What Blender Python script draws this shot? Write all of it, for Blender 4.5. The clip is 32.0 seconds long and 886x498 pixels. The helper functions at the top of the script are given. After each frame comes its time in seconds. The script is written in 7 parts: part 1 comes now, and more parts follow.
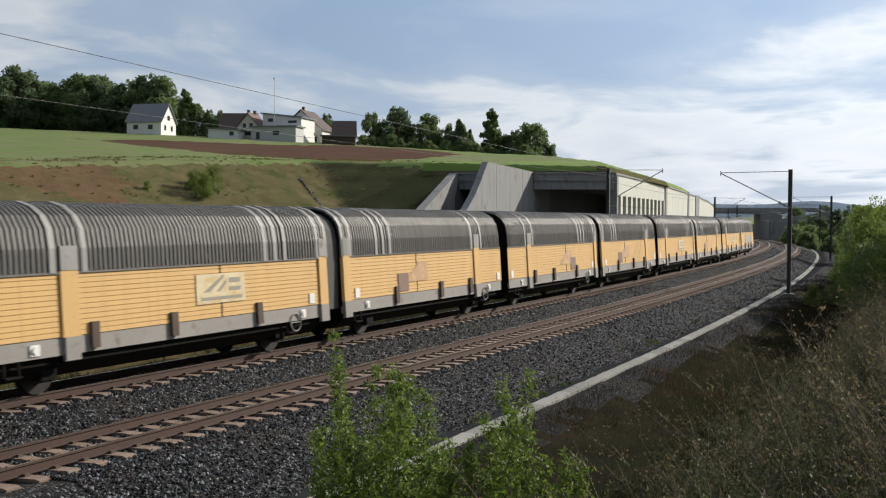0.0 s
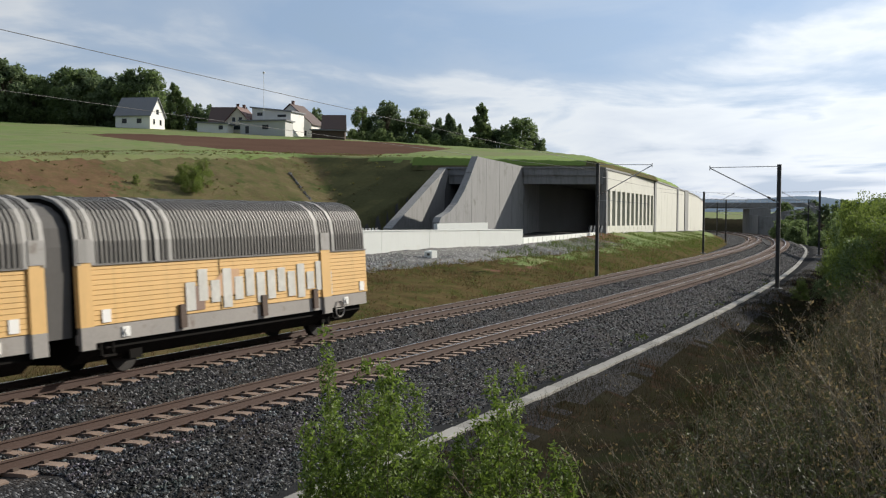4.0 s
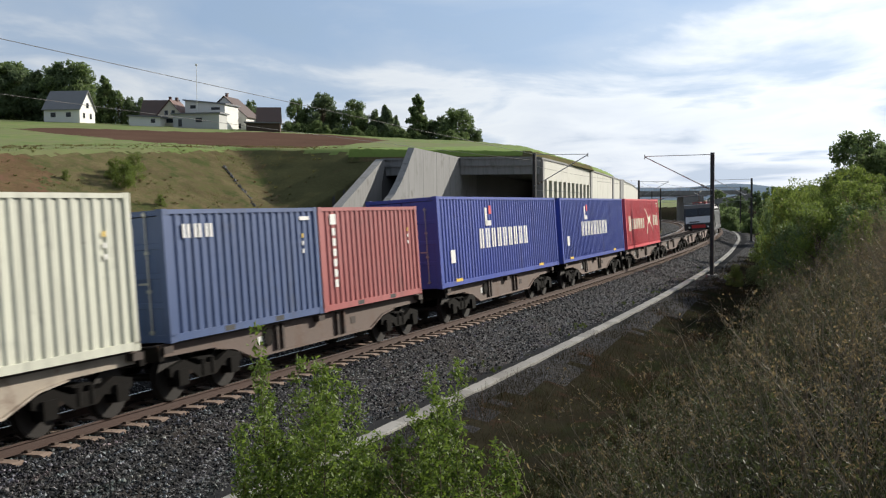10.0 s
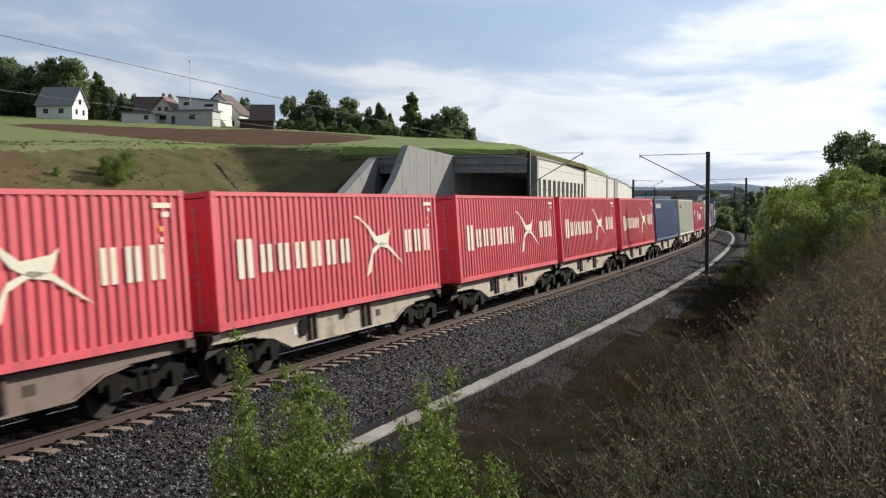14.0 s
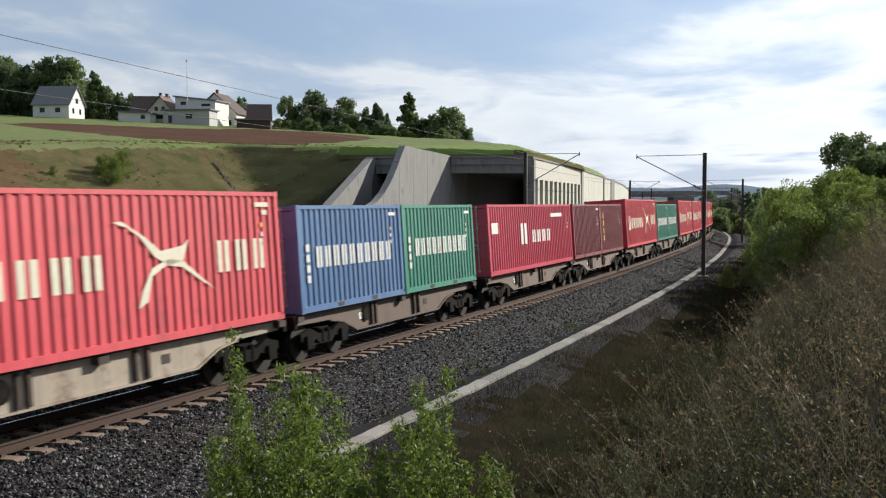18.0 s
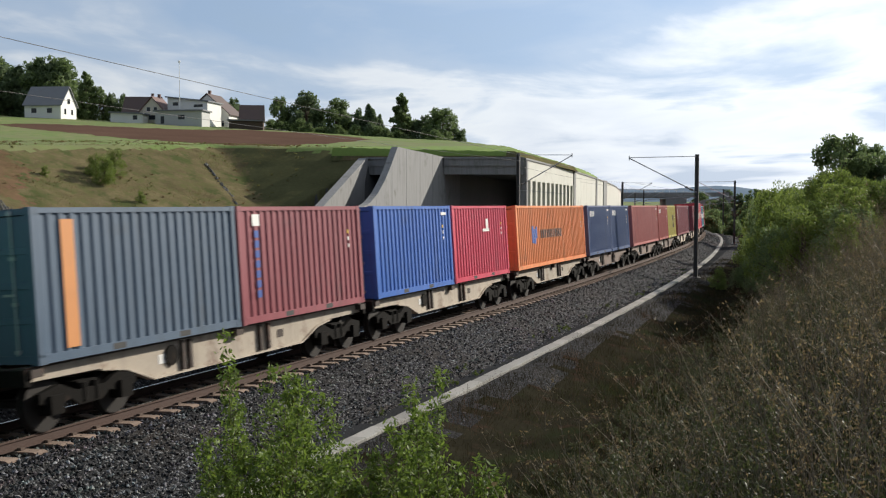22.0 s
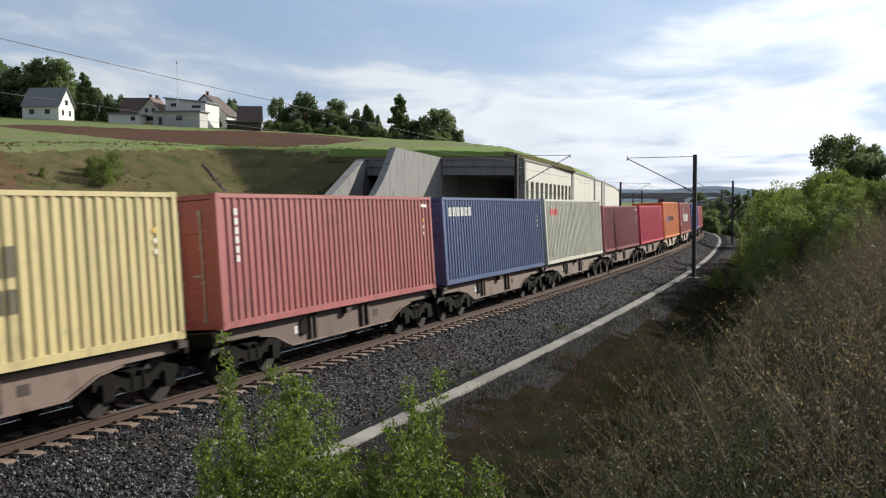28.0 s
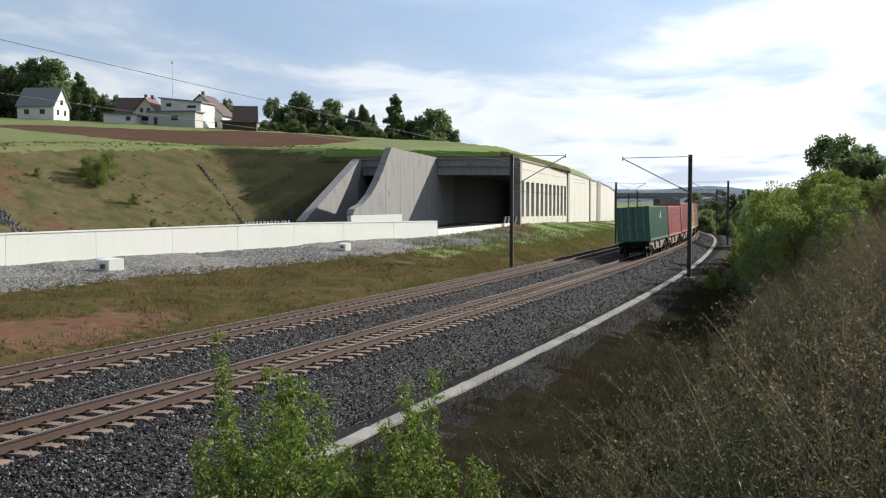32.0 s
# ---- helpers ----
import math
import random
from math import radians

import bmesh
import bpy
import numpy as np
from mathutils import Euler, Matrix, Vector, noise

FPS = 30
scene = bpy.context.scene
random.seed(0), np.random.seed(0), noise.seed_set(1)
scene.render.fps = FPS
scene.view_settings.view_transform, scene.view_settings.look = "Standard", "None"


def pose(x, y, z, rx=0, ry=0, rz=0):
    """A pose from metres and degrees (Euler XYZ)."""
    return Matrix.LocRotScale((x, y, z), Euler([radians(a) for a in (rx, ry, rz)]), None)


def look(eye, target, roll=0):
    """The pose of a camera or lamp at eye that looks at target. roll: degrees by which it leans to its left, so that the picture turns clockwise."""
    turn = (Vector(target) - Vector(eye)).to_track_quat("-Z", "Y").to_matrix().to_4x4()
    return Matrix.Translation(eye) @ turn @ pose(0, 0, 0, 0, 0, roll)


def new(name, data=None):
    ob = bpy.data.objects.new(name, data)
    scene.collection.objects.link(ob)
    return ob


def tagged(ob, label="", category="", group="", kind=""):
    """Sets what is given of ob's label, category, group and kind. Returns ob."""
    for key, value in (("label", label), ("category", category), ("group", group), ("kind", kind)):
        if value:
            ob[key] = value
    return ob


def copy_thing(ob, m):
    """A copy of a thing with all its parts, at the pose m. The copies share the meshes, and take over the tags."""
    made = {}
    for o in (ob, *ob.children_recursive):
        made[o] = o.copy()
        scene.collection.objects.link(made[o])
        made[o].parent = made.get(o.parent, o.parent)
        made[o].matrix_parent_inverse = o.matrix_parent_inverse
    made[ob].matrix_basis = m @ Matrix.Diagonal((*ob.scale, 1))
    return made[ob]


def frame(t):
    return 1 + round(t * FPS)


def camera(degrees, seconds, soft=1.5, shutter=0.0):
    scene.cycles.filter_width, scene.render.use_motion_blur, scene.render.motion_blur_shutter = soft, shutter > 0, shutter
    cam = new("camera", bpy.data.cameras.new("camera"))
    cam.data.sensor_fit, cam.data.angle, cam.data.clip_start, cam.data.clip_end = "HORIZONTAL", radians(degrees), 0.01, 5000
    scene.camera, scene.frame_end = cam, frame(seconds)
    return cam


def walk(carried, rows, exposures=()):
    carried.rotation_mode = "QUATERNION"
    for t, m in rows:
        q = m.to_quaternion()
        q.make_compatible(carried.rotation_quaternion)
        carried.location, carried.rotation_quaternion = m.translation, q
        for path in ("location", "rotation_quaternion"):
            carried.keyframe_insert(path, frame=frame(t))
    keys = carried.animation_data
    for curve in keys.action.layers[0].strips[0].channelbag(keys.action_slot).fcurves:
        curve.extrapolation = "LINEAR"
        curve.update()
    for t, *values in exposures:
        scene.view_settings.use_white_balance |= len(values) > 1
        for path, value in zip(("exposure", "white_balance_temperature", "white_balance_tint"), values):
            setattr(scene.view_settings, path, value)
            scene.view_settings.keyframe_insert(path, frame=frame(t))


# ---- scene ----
# The camera stands on the bank beside the line, pans a little by hand and takes one short step forward.
EYE = (0.0, 0.0, 4.095)
cam = camera(45.059, 32.0, soft=1.2, shutter=0.12)
PAN = (
    (0, 87.820, -0.232, 5.128), (0.5, 87.784, -0.200, 4.998), (1, 87.727, -0.271, 4.937), (1.5, 87.702, -0.316, 4.809),
    (2, 87.656, -0.272, 4.679), (2.5, 87.660, -0.287, 4.648), (3, 87.634, -0.268, 4.657), (3.5, 87.574, -0.282, 4.608),
    (5.5, 87.439, -0.275, 4.455), (6, 87.394, -0.284, 4.244), (6.5, 87.328, -0.312, 3.839), (7, 87.295, -0.265, 3.365),
    (7.5, 87.282, -0.168, 3.082), (8, 87.320, -0.120, 2.716), (8.5, 87.120, 0.207, 1.898), (9, 87.153, 0.321, 1.385),
    (9.5, 87.120, 0.456, 1.230), (10, 87.063, 0.405, 1.224), (10.5, 87.010, 0.353, 1.293), (11, 86.988, 0.202, 1.405),
    (11.5, 87.093, 0.068, 1.639), (12, 87.058, 0.113, 1.561), (12.5, 87.014, 0.119, 1.411), (13, 86.993, 0.190, 1.272),
    (13.5, 86.960, 0.093, 1.038), (14, 86.971, 0.141, 0.894), (14.5, 86.976, 0.133, 0.885), (16.5, 86.989, 0.008, 0.765),
    (17, 87.030, -0.017, 0.738), (17.5, 87.001, -0.102, 0.726), (18, 86.984, -0.017, 0.725), (18.5, 86.984, -0.019, 0.769),
    (19, 86.984, -0.016, 0.764), (19.5, 86.998, 0.021, 0.722), (20, 87.017, -0.078, 0.505), (20.5, 87.035, -0.151, 0.467),
    (21, 87.077, -0.075, 0.447), (21.5, 87.059, -0.092, 0.393), (22, 87.047, -0.085, 0.332), (22.5, 87.055, -0.110, 0.309),
    (23, 87.061, -0.088, 0.301), (23.5, 87.035, 0.004, 0.189), (24, 87.035, 0.004, 0.189), (24.5, 86.999, -0.044, 0.112),
    (25, 87.026, -0.058, 0.138), (25.5, 87.040, 0.017, 0.159), (27.5, 87.085, 0.013, 0.202), (28, 87.080, 0.000, 0.232),
    (28.5, 87.085, 0.013, 0.202), (29, 87.080, -0.012, 0.205), (29.5, 87.080, 0.002, 0.188), (30, 87.085, -0.020, 0.187),
    (30.5, 87.085, -0.032, 0.156), (31, 87.095, -0.059, 0.138), (31.5, 87.086, 0.019, 0.096), (32, 87.082, 0.006, -0.003),
)
walk(cam, [(t, pose(EYE[0], EYE[1] - float(np.interp(t, (9.5, 11), (0.8, 0))), EYE[2], a, b, c)) for t, a, b, c in PAN], [(0, -0.25, 6500, 9), (3, -0.22, 6500, 9), (6, -0.14, 6500, 9), (10, -0.12, 6500, 9), (28, -0.12, 6500, 9), (32, 0.05, 6500, 9)])

# ---- sky, sun, exposure ----
SUN_AZ, SUN_EL = 52.0, 26.0     # degrees: clockwise from +y, above the horizon
world = bpy.data.worlds.new("sky")
scene.world = world
world.use_nodes = True
wn, wl = world.node_tree.nodes, world.node_tree.links
wn.clear()


def wnode(kind, **values):
    n = wn.new(kind)
    for k, v in values.items():
        n.inputs[k].default_value = v
    return n


sky = wn.new("ShaderNodeTexSky")
sky.sky_type, sky.sun_disc = "NISHITA", False
sky.sun_elevation, sky.sun_rotation = radians(SUN_EL), radians(SUN_AZ)
sky.air_density, sky.dust_density = 1.0, 1.5
# broken cloud cover: noise on a flat layer high above, thinner overhead
geo = wn.new("ShaderNodeTexCoord")
sep = wn.new("ShaderNodeSeparateXYZ")
wl.new(geo.outputs["Generated"], sep.inputs[0])


def wmath(op, a, b=0.0, clamp=False):
    n = wn.new("ShaderNodeMath")
    n.operation, n.use_clamp = op, clamp
    for i, v in enumerate((a, b)):
        if isinstance(v, (int, float)):
            n.inputs[i].default_value = v
        else:
            wl.new(v, n.inputs[i])
    return n.outputs[0]


up = wmath("ADD", wmath("MAXIMUM", sep.outputs[2], 0.0), 0.09)
flat = wn.new("ShaderNodeCombineXYZ")
wl.new(wmath("DIVIDE", sep.outputs[0], up), flat.inputs[0])
wl.new(wmath("DIVIDE", sep.outputs[1], up), flat.inputs[1])


def cloud(scale, detail, rough, offset, stretch):
    mp = wn.new("ShaderNodeMapping")
    mp.inputs["Location"].default_value = offset
    mp.inputs["Scale"].default_value = stretch
    wl.new(flat.outputs[0], mp.inputs[0])
    n = wnode("ShaderNodeTexNoise", Scale=scale, Detail=detail, Roughness=rough, Distortion=0.4)
    wl.new(mp.outputs[0], n.inputs["Vector"])
    return n.outputs["Fac"]


def wramp(fac, stops):
    r = wn.new("ShaderNodeValToRGB")
    r.color_ramp.elements[0].position, r.color_ramp.elements[1].position = stops[0][0], stops[-1][0]
    for p, _ in stops[1:-1]:
        r.color_ramp.elements.new(p)
    for e, (p, c) in zip(r.color_ramp.elements, stops):
        e.color = (*c, 1)
    wl.new(fac, r.inputs[0])
    return r.outputs[0]


big = cloud(0.33, 4, 0.45, (3.1, 1.7, 0), (0.9, 0.8, 1))
small = cloud(1.1, 7, 0.55, (0.4, 5.2, 0), (1.1, 0.7, 1))
cover = wmath("ADD", wmath("MULTIPLY", big, 0.62), wmath("MULTIPLY", small, 0.38))
# the side of the sky near the sun is brighter
glow = wn.new("ShaderNodeVectorMath")
glow.operation = "DOT_PRODUCT"
wl.new(geo.outputs["Generated"], glow.inputs[0])
glow.inputs[1].default_value = (math.sin(radians(22)) * 0.99, math.cos(radians(22)) * 0.99, 0.13)
toward = wmath("POWER", wmath("MAXIMUM", glow.outputs["Value"], 0.0), 14.0)
body = wramp(cover, [(0.38, (4.0, 5.5, 8.0)), (0.45, (5.0, 6.2, 8.1)), (0.51, (8.4, 8.9, 9.6)), (0.57, (7.4, 8.0, 9.0)), (0.63, (5.0, 5.9, 7.3))])
lift = wn.new("ShaderNodeVectorMath")
lift.operation = "SCALE"
wl.new(body, lift.inputs[0])
broad = wmath("MULTIPLY", wmath("ADD", glow.outputs["Value"], 1.0), 0.27)
wl.new(wmath("ADD", wmath("ADD", wmath("MULTIPLY", toward, 0.38), broad), 0.38), lift.inputs["Scale"])
veil = wn.new("ShaderNodeMix")
veil.data_type = "RGBA"
wl.new(wmath("MULTIPLY", wramp(cover, [(0.33, (0.75, 0.75, 0.75)), (0.5, (1, 1, 1))]), 0.93), veil.inputs["Factor"])
wl.new(sky.outputs[0], veil.inputs["A"])
wl.new(lift.outputs[0], veil.inputs["B"])
bg = wn.new("ShaderNodeBackground")
bg.inputs["Strength"].default_value = 0.105
wl.new(veil.outputs["Result"], bg.inputs[0])
wo = wn.new("ShaderNodeOutputWorld")
wl.new(bg.outputs[0], wo.inputs[0])

sun_data = bpy.data.lights.new("sun", "SUN")
sun_data.energy, sun_data.angle, sun_data.color = 6.3, radians(0.6), (1.0, 0.93, 0.82)
sun = new("sun", sun_data)
toward_sun = Vector((math.sin(radians(SUN_AZ)) * math.cos(radians(SUN_EL)), math.cos(radians(SUN_AZ)) * math.cos(radians(SUN_EL)), math.sin(radians(SUN_EL))))
sun.matrix_world = look(toward_sun * 50, (0, 0, 0))

# ---- materials ----
def material(name, color, rough=0.7, metal=0.0, vary=0.12, scale=3.0, grain=40.0, bump=0.15, stain=None, stain_at=0.55, per=0.0, coat=0.0, patch=None, patch_scale=0.1, patch_at=0.52, streak=0.0):
    """A surface with variation at two scales, fine relief, optional stains, large patches and run-down streaks."""
    m = bpy.data.materials.new(name)
    m.use_nodes = True
    n, l = m.node_tree.nodes, m.node_tree.links
    b = n["Principled BSDF"]
    b.inputs["Metallic"].default_value = metal
    b.inputs["Coat Weight"].default_value = coat
    if rough > 0.86:
        b.inputs["Specular IOR Level"].default_value = 0.12 if rough < 0.94 else 0.0
    tc = n.new("ShaderNodeTexCoord")
    src = tc.outputs["Object"]
    a = n.new("ShaderNodeTexNoise")
    a.inputs["Scale"].default_value, a.inputs["Detail"].default_value = scale, 5
    g = n.new("ShaderNodeTexNoise")
    g.inputs["Scale"].default_value, g.inputs["Detail"].default_value = grain, 3
    for t in (a, g):
        l.new(src, t.inputs["Vector"])
    mix = n.new("ShaderNodeMix")
    mix.data_type = "RGBA"
    lo = [max(0.0, c * (1 - vary * 1.6)) for c in color]
    hi = [min(1.0, c * (1 + vary * 1.6)) for c in color]
    mix.inputs["A"].default_value, mix.inputs["B"].default_value = (*lo, 1), (*hi, 1)
    av = n.new("ShaderNodeMath")
    av.operation = "ADD"
    half1, half2 = n.new("ShaderNodeMath"), n.new("ShaderNodeMath")
    for h, t, k in ((half1, a, 0.6), (half2, g, 0.4)):
        h.operation = "MULTIPLY"
        l.new(t.outputs["Fac"], h.inputs[0])
        h.inputs[1].default_value = k
    l.new(half1.outputs[0], av.inputs[0])
    l.new(half2.outputs[0], av.inputs[1])
    fac = av.outputs[0]
    if per:
        info = n.new("ShaderNodeObjectInfo")
        mm = n.new("ShaderNodeMath")
        mm.operation = "MULTIPLY_ADD"
        l.new(info.outputs["Random"], mm.inputs[0])
        mm.inputs[1].default_value = per
        l.new(fac, mm.inputs[2])
        off = n.new("ShaderNodeMath")
        off.operation = "SUBTRACT"
        l.new(mm.outputs[0], off.inputs[0])
        off.inputs[1].default_value = per / 2
        fac = off.outputs[0]
    l.new(fac, mix.inputs["Factor"])
    out = mix.outputs["Result"]
    if stain:
        s = n.new("ShaderNodeTexNoise")
        s.inputs["Scale"].default_value, s.inputs["Detail"].default_value, s.inputs["Roughness"].default_value = scale * 1.7, 8, 0.65
        l.new(src, s.inputs["Vector"])
        r = n.new("ShaderNodeMapRange")
        r.inputs[1].default_value, r.inputs[2].default_value = stain_at, stain_at + 0.14
        l.new(s.outputs["Fac"], r.inputs[0])
        m2 = n.new("ShaderNodeMix")
        m2.data_type = "RGBA"
        m2.inputs["B"].default_value = (*stain, 1)
        l.new(r.outputs[0], m2.inputs["Factor"])
        l.new(out, m2.inputs["A"])
        out = m2.outputs["Result"]
    if patch:
        s = n.new("ShaderNodeTexNoise")
        s.inputs["Scale"].default_value, s.inputs["Detail"].default_value, s.inputs["Roughness"].default_value = patch_scale, 7, 0.7
        l.new(src, s.inputs["Vector"])
        r = n.new("ShaderNodeMapRange")
        r.inputs[1].default_value, r.inputs[2].default_value = patch_at, patch_at + 0.1
        l.new(s.outputs["Fac"], r.inputs[0])
        m3 = n.new("ShaderNodeMix")
        m3.data_type = "RGBA"
        m3.inputs["B"].default_value = (*patch, 1)
        l.new(r.outputs[0], m3.inputs["Factor"])
        l.new(out, m3.inputs["A"])
        out = m3.outputs["Result"]
    if streak:
        mp = n.new("ShaderNodeMapping")
        mp.inputs["Scale"].default_value = (2.2, 2.2, 0.16)
        l.new(src, mp.inputs["Vector"])
        s = n.new("ShaderNodeTexNoise")
        s.inputs["Scale"].default_value, s.inputs["Detail"].default_value, s.inputs["Roughness"].default_value = 1.6, 6, 0.7
        l.new(mp.outputs[0], s.inputs["Vector"])
        r = n.new("ShaderNodeMapRange")
        r.inputs[1].default_value, r.inputs[2].default_value, r.inputs[4].default_value = 0.48, 0.72, streak
        l.new(s.outputs["Fac"], r.inputs[0])
        m4 = n.new("ShaderNodeMix")
        m4.data_type = "RGBA"
        m4.inputs["B"].default_value = (*[0.35 * c + 0.01 for c in color], 1)
        l.new(r.outputs[0], m4.inputs["Factor"])
        l.new(out, m4.inputs["A"])
        out = m4.outputs["Result"]
    l.new(out, b.inputs["Base Color"])
    rr = n.new("ShaderNodeMapRange")
    rr.inputs[3].default_value, rr.inputs[4].default_value = max(0.02, rough - 0.12), min(1.0, rough + 0.12)
    l.new(a.outputs["Fac"], rr.inputs[0])
    l.new(rr.outputs[0], b.inputs["Roughness"])
    if bump:
        bp = n.new("ShaderNodeBump")
        bp.inputs["Strength"].default_value, bp.inputs["Distance"].default_value = bump, 0.02
        l.new(g.outputs["Fac"], bp.inputs["Height"])
        l.new(bp.outputs[0], b.inputs["Normal"])
    return m


def grain_material(name, dark, light, rough=0.85):
    """Loose grains, each a shade of its own."""
    m = bpy.data.materials.new(name)
    m.use_nodes = True
    n, l = m.node_tree.nodes, m.node_tree.links
    gi = n.new("ShaderNodeNewGeometry")
    r = n.new("ShaderNodeValToRGB")
    r.color_ramp.elements[0].color, r.color_ramp.elements[1].color = (*dark, 1), (*light, 1)
    mid = r.color_ramp.elements.new(0.72)
    mid.color = (*[a * 0.8 + b * 0.2 for a, b in zip(dark, light)], 1)
    l.new(gi.outputs["Random Per Island"], r.inputs[0])
    no = n.new("ShaderNodeTexNoise")
    no.inputs["Scale"].default_value = 60
    mx = n.new("ShaderNodeMix")
    mx.data_type, mx.blend_type = "RGBA", "MULTIPLY"
    mx.inputs["Factor"].default_value = 0.5
    l.new(r.outputs[0], mx.inputs["A"])
    l.new(no.outputs["Color"], mx.inputs["B"])
    l.new(mx.outputs["Result"], n["Principled BSDF"].inputs["Base Color"])
    n["Principled BSDF"].inputs["Roughness"].default_value = rough
    n["Principled BSDF"].inputs["Specular IOR Level"].default_value = 0.25
    return m


def pebble_material(name, dark, mid, light, scale, rust=None):
    """A bed of broken stones: every cell a shade of its own, with relief."""
    m = bpy.data.materials.new(name)
    m.use_nodes = True
    n, l = m.node_tree.nodes, m.node_tree.links
    b = n["Principled BSDF"]
    b.inputs["Roughness"].default_value, b.inputs["Specular IOR Level"].default_value = 0.9, 0.1
    tc = n.new("ShaderNodeTexCoord")
    wob = n.new("ShaderNodeTexNoise")
    wob.inputs["Scale"].default_value = scale * 0.8
    l.new(tc.outputs["Object"], wob.inputs["Vector"])
    mv = n.new("ShaderNodeVectorMath")
    mv.operation = "MULTIPLY_ADD"
    mv.inputs[1].default_value = (0.6 / scale,) * 3
    l.new(wob.outputs["Color"], mv.inputs[0])
    l.new(tc.outputs["Object"], mv.inputs[2])
    vo = n.new("ShaderNodeTexVoronoi")
    vo.inputs["Scale"].default_value = scale
    l.new(mv.outputs[0], vo.inputs["Vector"])
    sep = n.new("ShaderNodeSeparateColor")
    l.new(vo.outputs["Color"], sep.inputs[0])
    r = n.new("ShaderNodeValToRGB")
    e = r.color_ramp.elements
    e[0].color, e[1].color = (*dark, 1), (*light, 1)
    e.new(0.5).color = (*[a * 0.5 + c * 0.5 for a, c in zip(dark, mid)], 1)
    e.new(0.8).color = (*mid, 1)
    l.new(sep.outputs[0], r.inputs[0])
    out = r.outputs[0]
    if rust:
        big = n.new("ShaderNodeTexNoise")
        big.inputs["Scale"].default_value, big.inputs["Detail"].default_value = 0.7, 6
        l.new(tc.outputs["Object"], big.inputs["Vector"])
        mr = n.new("ShaderNodeMapRange")
        mr.inputs[1].default_value, mr.inputs[2].default_value, mr.inputs[4].default_value = 0.5, 0.75, 0.6
        l.new(big.outputs["Fac"], mr.inputs[0])
        mx = n.new("ShaderNodeMix")
        mx.data_type = "RGBA"
        mx.inputs["B"].default_value = (*rust, 1)
        l.new(mr.outputs[0], mx.inputs["Factor"])
        l.new(out, mx.inputs["A"])
        out = mx.outputs["Result"]
    l.new(out, b.inputs["Base Color"])
    bp = n.new("ShaderNodeBump")
    bp.invert = True
    bp.inputs["Strength"].default_value, bp.inputs["Distance"].default_value = 1.0, 0.6 / scale
    l.new(vo.outputs["Distance"], bp.inputs["Height"])
    l.new(bp.outputs[0], b.inputs["Normal"])
    return m


def leaf_material(name, color, vary=0.35, gloss=0.4):
    """Leaves: each one a shade of its own, light shines through a little."""
    m = bpy.data.materials.new(name)
    m.use_nodes = True
    n, l = m.node_tree.nodes, m.node_tree.links
    b = n["Principled BSDF"]
    b.inputs["Roughness"].default_value = 0.6
    b.inputs["Specular IOR Level"].default_value = gloss
    gi = n.new("ShaderNodeNewGeometry")
    tc = n.new("ShaderNodeTexCoord")
    no = n.new("ShaderNodeTexNoise")
    no.inputs["Scale"].default_value = 0.8
    l.new(tc.outputs["Object"], no.inputs["Vector"])
    ad = n.new("ShaderNodeMath")
    ad.operation = "ADD"
    l.new(gi.outputs["Random Per Island"], ad.inputs[0])
    l.new(no.outputs["Fac"], ad.inputs[1])
    hf = n.new("ShaderNodeMath")
    hf.operation = "MULTIPLY"
    l.new(ad.outputs[0], hf.inputs[0])
    hf.inputs[1].default_value = 0.5
    mix = n.new("ShaderNodeMix")
    mix.data_type = "RGBA"
    mix.inputs["A"].default_value = (*[c * (1 - vary) for c in color], 1)
    mix.inputs["B"].default_value = (color[0] * (1 + vary * 1.3), color[1] * (1 + vary), color[2] * (1 + vary * 0.5), 1)
    l.new(hf.outputs[0], mix.inputs["Factor"])
    l.new(mix.outputs["Result"], b.inputs["Base Color"])
    tr = n.new("ShaderNodeBsdfTranslucent")
    l.new(mix.outputs["Result"], tr.inputs[0])
    ms = n.new("ShaderNodeMixShader")
    ms.inputs[0].default_value = 0.48
    l.new(b.outputs[0], ms.inputs[1])
    l.new(tr.outputs[0], ms.inputs[2])
    l.new(ms.outputs[0], n["Material Output"].inputs[0])
    return m


CONCRETE = material("concrete", (0.25, 0.25, 0.25), 0.85, vary=0.14, scale=0.35, grain=14, stain=(0.17, 0.168, 0.16), stain_at=0.56, streak=0.55)
CONCRETE_NEW = material("pale_concrete", (0.77, 0.79, 0.755), 0.8, vary=0.06, scale=0.3, grain=10, stain=(0.7, 0.69, 0.64), stain_at=0.6, streak=0.06)
PANEL_CREAM = material("cream_panel", (0.56, 0.555, 0.5), 0.7, vary=0.07, scale=0.25, grain=6, bump=0.03, stain=(0.46, 0.45, 0.4), stain_at=0.56, streak=0.2)
STEEL_DARK = material("weathered_steel", (0.09, 0.088, 0.085), 0.55, 0.6, grain=30)
GALV = material("galvanised_steel", (0.42, 0.43, 0.44), 0.5, 0.7, grain=25)
RAIL_SIDE = material("rusty_rail", (0.068, 0.04, 0.031), 0.8, 0.2, vary=0.25, scale=2, grain=30)
RAIL_TOP = material("polished_rail", (0.62, 0.6, 0.58), 0.28, 1.0, vary=0.05, bump=0.02)
SLEEPER = material("dusty_sleeper", (0.24, 0.18, 0.145), 0.9, vary=0.2, scale=4, grain=35, per=0.3, stain=(0.2, 0.13, 0.1), stain_at=0.55)
CLIP = material("fastener", (0.1, 0.07, 0.055), 0.8, 0.3)
